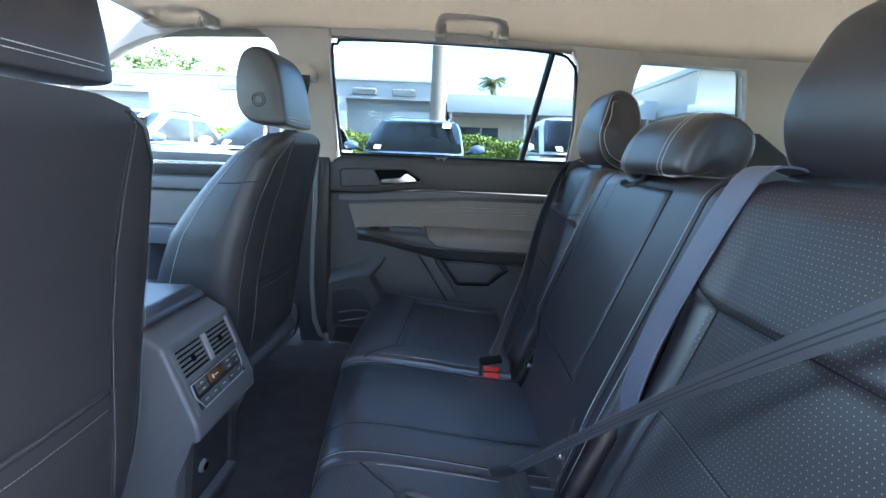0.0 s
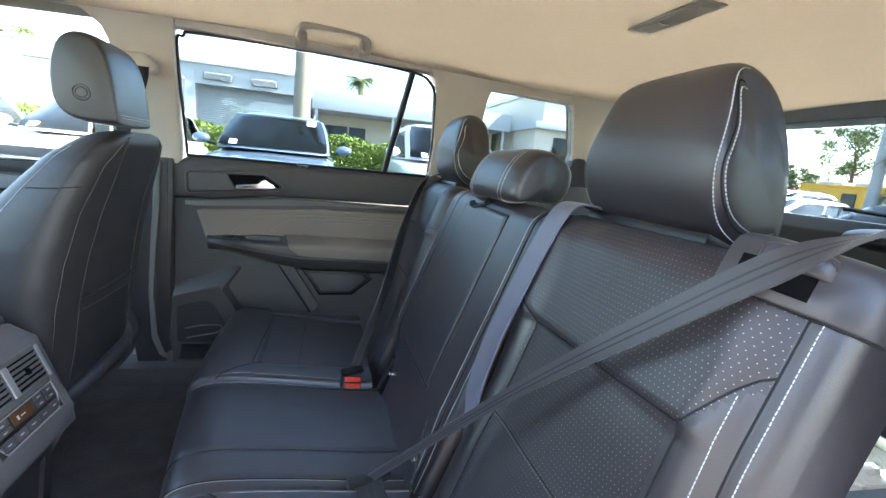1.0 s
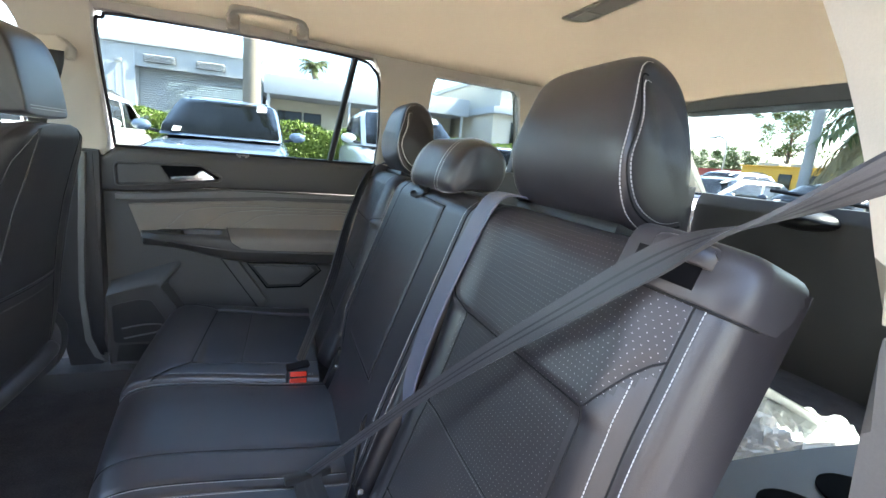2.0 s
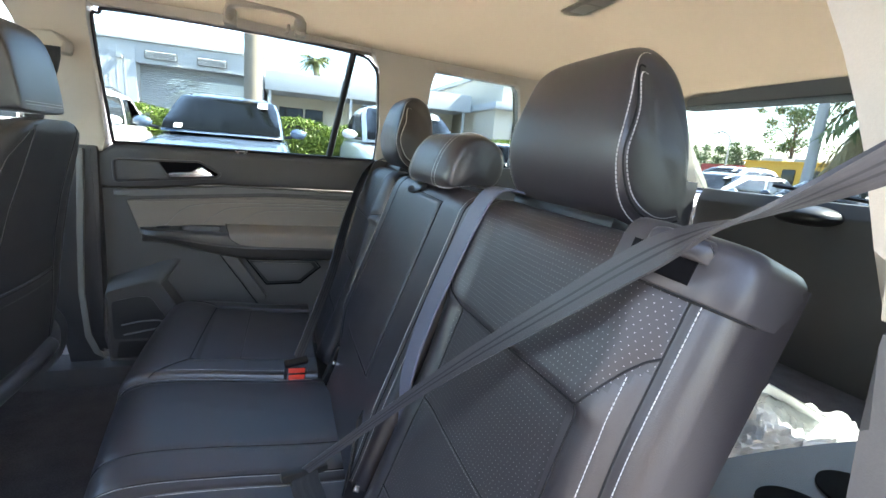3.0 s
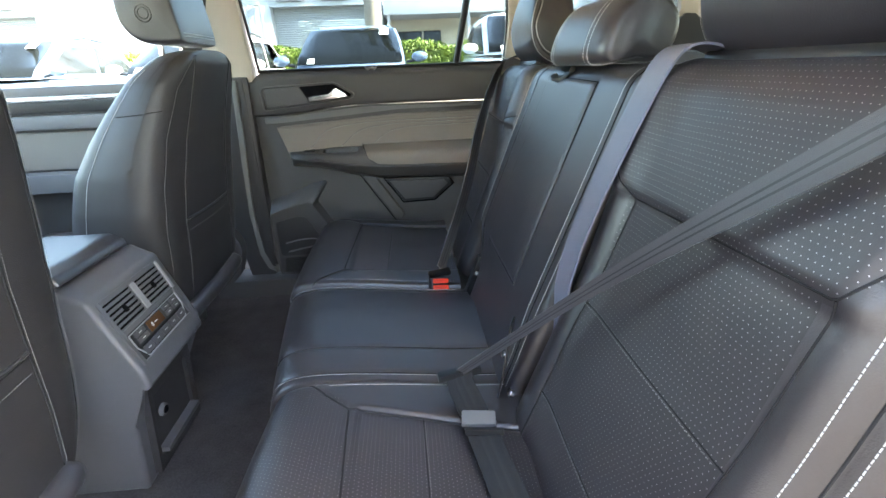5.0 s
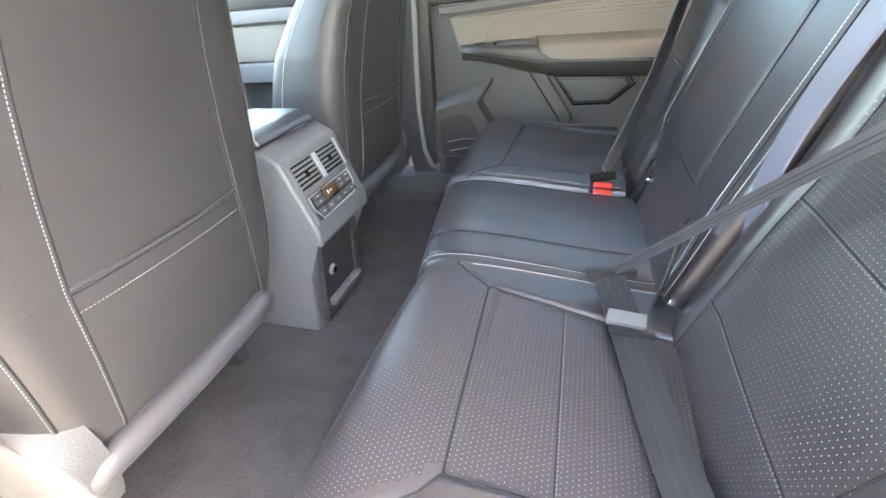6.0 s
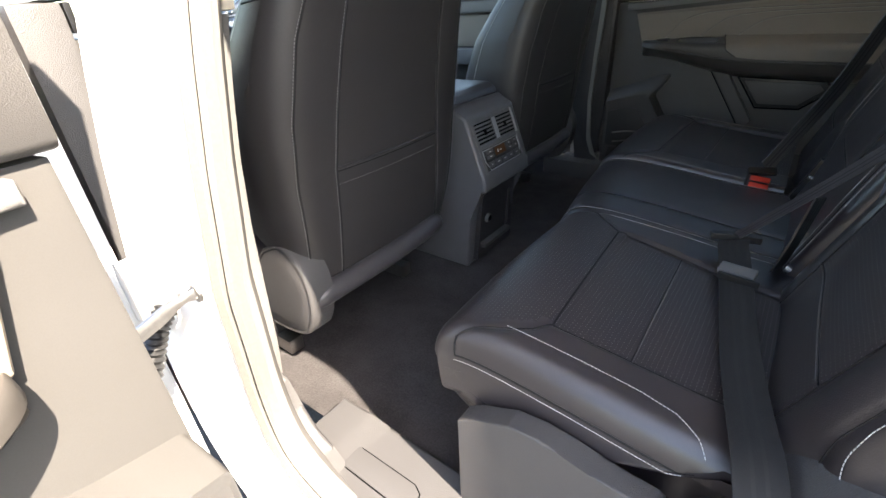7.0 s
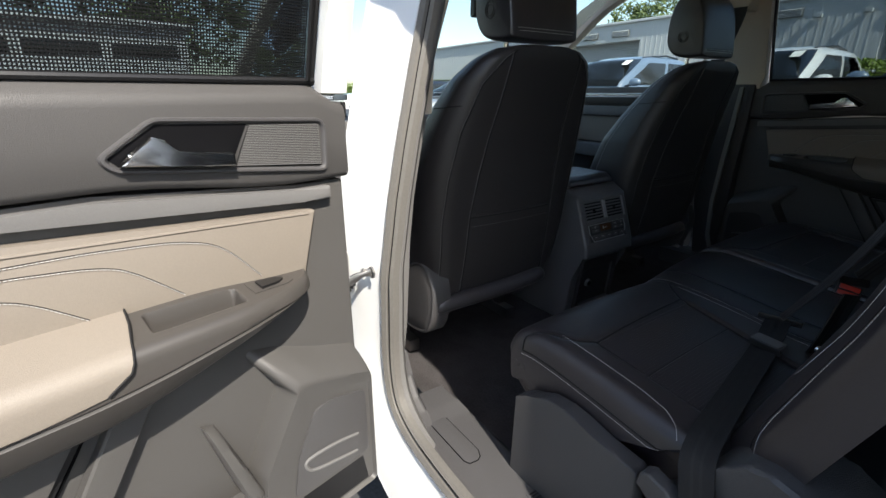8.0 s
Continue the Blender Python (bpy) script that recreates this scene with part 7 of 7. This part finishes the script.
    part("roof_rails", bm, BLACK, car)
    return car


first = {}


def car(kind, at, turn, label):
    paint, height = {"blue": (CAR_BLUE, 1.74), "white": (CAR_WHITE, 1.70), "dark": (CAR_DARK, 1.45), "silver": (CAR_SILVER, 1.42), "van": (CAR_WHITE, 1.86)}[kind]
    if kind not in first:
        first[kind] = parked_car(at, turn, paint, height, label)
        return first[kind]
    return tagged(copy_thing(first[kind], pose(*at, 0, 0, turn)), label)


car("blue", (-0.66, 7.2, RISE), -90, "blue-grey parked sport utility car facing the open window")
car("white", (-3.05, 7.2, RISE), -90, "white parked car with its bonnet towards us")
car("van", (2.15, 7.2, RISE), -90, "white parked van with a pale windscreen")
car("blue", (-6.0, 7.4, RISE), -90, "blue-grey parked sport utility car in the same row")
car("white", (-8.8, 7.5, RISE), -90, "white parked sport utility car in the same row")
car("silver", (-11.6, 7.5, RISE), -90, "silver parked saloon in the same row")
car("dark", (-14.4, 7.5, RISE), -90, "dark parked saloon in the same row")
car("white", (-17.2, 7.5, RISE), -90, "white parked sport utility car at the end of the row")
car("dark", (1.15, 14.2, RISE), 180, "dark car with a red tail light beyond the hedge")
car("silver", (4.5, 7.4, RISE), -90, "silver parked saloon in the same row")
for k, (kind, x, y) in enumerate((("silver", 10.4, 7.6), ("dark", 10.8, 5.1), ("silver", 10.2, 2.5), ("dark", 10.6, -0.1), ("dark", 10.4, -2.7), ("white", 15.5, 11.5))):
    car(kind, (x, y, 0), 180, {"silver": "silver parked saloon behind the tailgate", "dark": "dark parked saloon behind the tailgate", "white": "white parked sport utility car behind the tailgate"}[kind])
car("white", (-7.5, -6.5, 0), 0, "white parked sport utility car across the lane")
car("dark", (-14.0, 1.5, 0), 90, "dark parked saloon ahead of the bonnet")
car("white", (-16.5, -3.0, 0), 0, "white parked sport utility car far ahead")


def leaf_cloud(bm, centre, radii, count, size, rng, shell=0.5, flat=0.0):
    """Loose leaves, each a bent pair of triangles, filling a lumpy volume."""
    for _ in range(count):
        d = Vector((rng.gauss(0, 1), rng.gauss(0, 1), rng.gauss(0, 1))).normalized()
        r = shell + (1 - shell) * rng.random()
        p = Vector((centre[0] + d.x * radii[0] * r, centre[1] + d.y * radii[1] * r, centre[2] + d.z * radii[2] * r))
        a = Vector((rng.gauss(0, 1), rng.gauss(0, 1), rng.gauss(0, 0.6))).normalized() * size * (0.6 + 0.8 * rng.random())
        b = a.cross(Vector((rng.gauss(0, 1), rng.gauss(0, 1), rng.gauss(0, 1)))).normalized() * size * 0.45
        v = [bm.verts.new(q) for q in (p - a, p + b, p + a, p - b)]
        bm.faces.new((v[0], v[1], v[2])), bm.faces.new((v[0], v[2], v[3]))


rng = random.Random(4)
bm = bmesh.new()
for k in range(42000):
    x = rng.uniform(-30, 6.5) if k % 3 == 0 else rng.uniform(-7.5, 6.5)
    top = 1.72 + 0.12 * noise.noise(Vector((x * 1.3, 0, 0))) + 0.06 * noise.noise(Vector((x * 5, 3, 0)))
    face = rng.random()
    y, z = (9.45 + rng.uniform(-0.12, 0.10), rng.uniform(0.3, top)) if face < 0.6 else (rng.uniform(9.4, 10.6), top + rng.uniform(-0.10, 0.06))
    a = Vector((rng.gauss(0, 1), rng.gauss(0, 1), rng.gauss(0, 1))).normalized() * rng.uniform(0.022, 0.046)
    b = a.cross(Vector((rng.gauss(0, 1), rng.gauss(0, 1), rng.gauss(0, 1)))).normalized() * 0.020
    p = Vector((x, y, z))
    v = [bm.verts.new(q) for q in (p - a, p + b, p + a, p - b)]
    bm.faces.new((v[0], v[1], v[2])), bm.faces.new((v[0], v[2], v[3]))
box(bm, -30, 6.5, 9.6, 10.5, 0.1, 1.58)
solid("hedge", bm, LEAF, "clipped bright green hedge behind the parked cars", "hedge", kind="stuff", smooth=False)


def tree(at, height, spread, seed, label, mat=LEAF_DARK):
    t = thing("tree", at, label, "tree", "trees")
    r = random.Random(seed)
    bm = bmesh.new()
    tube(bm, [(0, 0, -0.1), (0.1, 0, height * 0.3), (0, 0.15, height * 0.6), (0.1, 0.1, height * 0.85)], [0.28, 0.22, 0.14, 0.05], 8)
    tips = []
    for k in range(9):
        a = k * 2.4 + r.random()
        z = height * (0.35 + 0.06 * k)
        tip = Vector((math.cos(a) * spread * r.uniform(0.5, 0.85), math.sin(a) * spread * r.uniform(0.5, 0.85), min(z + height * 0.22, height)))
        tube(bm, curve_points([(0, 0, z), tip * 0.5 + Vector((0, 0, z * 0.5)), tip], 6), [0.10 - 0.012 * i for i in range(7)], 6)
        tips.append(tip)
    part("trunk", bm, WOOD, t)
    bm = bmesh.new()
    for tip in tips + [Vector((0, 0, height * 0.9))]:
        for _ in range(5):
            c = tip + Vector((r.gauss(0, 0.28), r.gauss(0, 0.28), r.gauss(0, 0.18))) * spread
            s = spread * r.uniform(0.16, 0.32)
            leaf_cloud(bm, c, (s, s, s * 0.7), 90, spread * 0.045, r, 0.3)
    part("crown", bm, mat, t, smooth=False)
    return t


def palm(at, height, crown, seed, label, trunk_r, dry=0.0):
    t = thing("palm_tree", at, label, "palm tree", "palm trees")
    r = random.Random(seed)
    bm = bmesh.new()
    n = 40
    tube(bm, [(0.06 * math.sin(i * 0.08), 0, height * i / n) for i in range(n + 1)], [trunk_r * (1.15 - 0.25 * i / n) * (1 + 0.05 * (i % 2)) for i in range(n + 1)], 12)
    part("trunk", bm, BARK, t)
    for name, mat, count, low in (("crown", FROND, 44, -0.2), ("dry_skirt", DRY, int(40 * dry), -1.2)):
        if not count:
            continue
        bm = bmesh.new()
        for k in range(count):
            a = k * 2.399 + r.random() * 0.4
            up = r.uniform(low, 1.0) if name == "crown" else r.uniform(-1.3, -0.5)
            out = Vector((math.cos(a), math.sin(a), 0))
            L = crown * r.uniform(0.75, 1.1)
            rib = [Vector((0, 0, height)) + out * (L * s) + Vector((0, 0, L * (up * s - 0.75 * s * s))) for s in linspace(0, 1, 14)]
            for i in range(2, 14):
                d = (rib[i] - rib[i - 1]).normalized()
                side = d.cross(Vector((0, 0, 1))).normalized()
                for q in (-1, 1):
                    w = crown * 0.26 * (1 - abs(i / 13 - 0.45))
                    tip = rib[i] + side * (q * w) + d * (w * 0.7) - Vector((0, 0, w * r.uniform(0.2, 0.7)))
                    v = [bm.verts.new(p) for p in (rib[i - 1], rib[i], tip)]
                    bm.faces.new(v)
        part(name, bm, mat, t, "hanging dry fronds" if name == "dry_skirt" else "", smooth=False)
    return t


palm((-0.78, 14.5, RISE), 9.5, 2.2, 3, "tall palm with a bare grey trunk behind the hedge", 0.235)
palm((2.2, 34.0, RISE), 6.7, 1.25, 5, "distant green palm above the low building", 0.15)
palm((15.0, 6.5, 0), 3.7, 2.0, 7, "cabbage palm with dry hanging fronds", 0.20, 1.0)
tree((-24, 42, RISE), 8.0, 4.0, 11, "distant broad tree above the long building")
tree((-31, 44, RISE), 8.4, 4.4, 12, "distant broad tree above the long building")
tree((-17, 46, RISE), 7.2, 3.6, 13, "distant broad tree above the long building")
tree((-9.5, 45, RISE), 6.2, 3, 14, "distant broad tree above the long building")
for k, (x, y, h, s) in enumerate(((53, 34.5, 9.6, 3.6), (56, 43, 4.6, 3.5), (58, 24, 5.2, 3.5), (52, 13, 4.4, 3.2), (60, 52, 4.5, 3.5), (54, 6, 4.6, 3.2), (54, -4, 4.6, 3.2))):
    tree((x, y, 0), h, s, 20 + k, "green tree beyond the yellow building")
for k, (x, y, h, s) in enumerate(((-34, -8, 9, 5), (-38, 2, 8, 5), (-30, -18, 9, 5.5), (-26, -30, 9, 5.5), (-14, -34, 9, 5.5), (-3, -36, 9, 5.5), (8, -36, 9, 5.5))):
    tree((x, y, 0), h, s, 40 + k, "green tree at the edge of the car park")

# pale low building far ahead, under tall trees
pale = thing("pale_building", (-26, -6, 0), "low pale building with a dark window band under the trees", "building")
po = Vector(pale.location)
bm = bmesh.new()
box(bm, -30, -24, -16, 1.4, 0, 3.9)
part("wall", moved(bm, Matrix.Translation(-po)), METAL_WALL, pale, smooth=False)
bm = bmesh.new()
box(bm, -30.3, -23.6, -16.3, 1.7, 3.9, 4.1, 0.03)
part("roof", moved(bm, Matrix.Translation(-po)), METAL_WALL, pale)
for k in range(6):
    bm = bmesh.new()
    box(bm, -23.99, -23.9, -15.4 + k * 2.8, -13.0 + k * 2.8, 2.7, 3.2, 0.01)
    part("window", moved(bm, Matrix.Translation(-po)), DARK_GLASS, pale)

# long white metal building with a wide recessed shutter
bld = thing("metal_building", (-20, 24, 0), "long white metal building with a grey roller shutter and louvres", "building")
bo = Vector(bld.location)
bm = bmesh.new()
for x0, x1, z0, z1 in ((-46, -22.0, 0, 5.1), (-16.9, -6.15, 0, 5.1), (-21.99, -16.91, 4.15, 5.1), (-6.14, -1.35, 4.2, 5.1), (-1.34, -0.80, 0, 5.1)):
    box(bm, x0, x1, 24, 30, z0, z1)
part("wall", moved(bm, Matrix.Translation(-bo)), METAL_WALL, bld, smooth=False)
bm = bmesh.new()
for k in range(150):
    x = -45.9 + k * 0.30
    if x < -0.8:
        box(bm, x, x + 0.04, 23.988, 24.0, 4.25 if (-6.3 < x < -1.3 or -22.1 < x < -16.8) else 0.0, 5.08)
part("ribs", moved(bm, Matrix.Translation(-bo)), METAL_WALL, bld, smooth=False)
for x0, x1 in ((-21.98, -16.92), (-6.13, -1.36)):
    bm = bmesh.new()
    for k in range(42):
        box(bm, x0, x1, 24.55, 24.60, k * 0.1, k * 0.1 + 0.085, 0.01)
    part("roller_shutter", moved(bm, Matrix.Translation(-bo)), SHUTTER, bld, "grey roller shutter set back in the wall", smooth=False)
for x0, x1, z0, z1 in ((-5.78, -4.49, 4.40, 4.76), (-3.66, -2.42, 4.38, 4.74), (-21.0, -19.8, 4.4, 4.75), (-18.8, -17.6, 4.4, 4.75), (-13, -11.8, 4.4, 4.75), (-10.2, -9, 4.4, 4.75)):
    bm = bmesh.new()
    box(bm, x0, x1, 23.90, 23.96, z0, z1, 0.01)
    louvre = part("louvre", moved(bm, Matrix.Translation(-bo)), LOUVRE, bld, "grey louvred vent")
    for k in range(5):
        b2 = bmesh.new()
        box(b2, x0 + 0.03, x1 - 0.03, -0.03, 0.03, -0.006, 0.006)
        warp(moved(b2, pose(0, 23.88, z0 + 0.05 + k * 0.065, 40, 0, 0)), lambda p: p - bo)
        part("slat", b2, SHUTTER, louvre)
for x in (-6.75, -1.0, -8.4):
    bm = bmesh.new()
    box(bm, x - 0.14, x + 0.14, 23.80, 23.96, 4.28, 4.42, 0.02)
    part("wall_lamp", moved(bm, Matrix.Translation(-bo)), SHUTTER, bld)
bm = bmesh.new()
box(bm, -46.2, -0.72, 23.86, 30.2, 5.1, 5.24, 0.03)
part("roof_edge", moved(bm, Matrix.Translation(-bo)), METAL_WALL, bld)

low = thing("low_building", (6, 22.5, 0), "low building with a deep white fascia over shaded cream walls", "building")
lo = Vector(low.location)
bm = bmesh.new()
box(bm, -0.70, 9.6, 22.5, 30, 3.55, 4.42, 0.02)
part("fascia", moved(bm, Matrix.Translation(-lo)), METAL_WALL, low, "white fascia")
bm = bmesh.new()
box(bm, -0.60, 9.5, 25.0, 29.8, 0, 3.55)
part("wall", moved(bm, Matrix.Translation(-lo)), STUCCO, low, smooth=False)
for x0, x1 in ((-0.1, 1.1), (1.2, 2.1), (4.2, 5.6), (6.4, 7.8)):
    bm = bmesh.new()
    box(bm, x0, x1, 24.93, 24.99, 0.9, 3.0, 0.01)
    w = part("window", moved(bm, Matrix.Translation(-lo)), DARK_GLASS, low)
    bm = bmesh.new()
    box(bm, x0 - 0.06, x1 + 0.06, 24.90, 24.985, 0.82, 0.895)
    part("sill", moved(bm, Matrix.Translation(-lo)), CONCRETE, w)
for x in (-0.55, 3.2, 9.2):
    bm = bmesh.new()
    box(bm, x, x + 0.12, 22.6, 22.72, 0, 3.55)
    part("post", moved(bm, Matrix.Translation(-lo)), METAL_WALL, low)

big = thing("showroom_building", (14, 22, 0), "pale two-storey showroom with a band of windows", "building")
go = Vector(big.location)
bm = bmesh.new()
box(bm, 9.9, 19, 20, 32, 0, 3.7)
box(bm, 10.4, 19, 20.4, 32, 3.7, 5.6)
part("wall", moved(bm, Matrix.Translation(-go)), STUCCO, big, smooth=False)
bm = bmesh.new()
box(bm, 9.7, 19.2, 19.6, 32.2, 3.62, 3.95, 0.03)
box(bm, 10.2, 19.2, 20.1, 32.2, 5.5, 5.75, 0.03)
part("roof", moved(bm, Matrix.Translation(-go)), METAL_WALL, big)
for k in range(5):
    bm = bmesh.new()
    box(bm, 10.9 + k * 1.7, 12.45 + k * 1.7, 19.93, 19.99, 1.9, 3.3, 0.01)
    part("window", moved(bm, Matrix.Translation(-go)), DARK_GLASS, big)

yel = thing("yellow_shop", (42, 26, 0), "bright yellow low shop with dark doors and a flat roof", "building")
yo_ = Vector(yel.location)
bm = bmesh.new()
box(bm, 42, 50, 19, 31.2, 0, 2.95)
part("wall", moved(bm, Matrix.Translation(-yo_)), YELLOW, yel, smooth=False)
for y in (29.6, 27.0, 24.4, 21.2):
    bm = bmesh.new()
    box(bm, 41.9, 41.99, y - 0.55, y + 0.55, 0.3, 2.35, 0.02)
    part("door", moved(bm, Matrix.Translation(-yo_)), DARK_GLASS, yel)
for y in (29.5, 26.5, 22.5):
    bm = bmesh.new()
    box(bm, 43, 44.5, y - 1.0, y + 1.0, 3.02, 3.35, 0.05)
    part("roof_unit", moved(bm, Matrix.Translation(-yo_)), SHUTTER, yel, "grey roof unit")
bm = bmesh.new()
box(bm, 41.8, 50.2, 18.8, 31.4, 2.90, 3.02, 0.02)
part("parapet", moved(bm, Matrix.Translation(-yo_)), YELLOW, yel)
bm = bmesh.new()
box(bm, 42.5, 46, 31.8, 36.5, 0, 2.5)
redb = thing("red_shed", (43, 31, 0), "low red wall beside the yellow shop", "building")
part("wall", moved(bm, Matrix.Translation((-43, -31, 0))), RED_WALL, redb, smooth=False)

pole = thing("lamp_post", (13.5, 7.5, 0), "tall pale concrete lamp post", "lamp post")
bm = bmesh.new()
tube(bm, [(0, 0, 0), (0, 0, 4), (0, 0, 8)], [0.14, 0.12, 0.10], 14)
part("shaft", bm, CONCRETE, pole)
bm = bmesh.new()
box(bm, -0.25, 0.25, -0.25, 0.25, 0, 0.3, 0.03)
part("footing", bm, CONCRETE, pole)
street = thing("street_lamp", (30, 23.5, 0), "thin grey street lamp with a curved arm", "street lamp")
bm = bmesh.new()
tube(bm, curve_points([(0, 0, 0), (0, 0, 3.2), (0, 0.1, 4.1), (0, 0.7, 4.45), (0, 1.1, 4.4)], 24), 0.06, 8)
part("pole", bm, STEEL, street)
bm = bmesh.new()
box(bm, -0.12, 0.12, 1.0, 1.5, 4.3, 4.42, 0.03)
part("lamp_head", bm, STEEL, street)
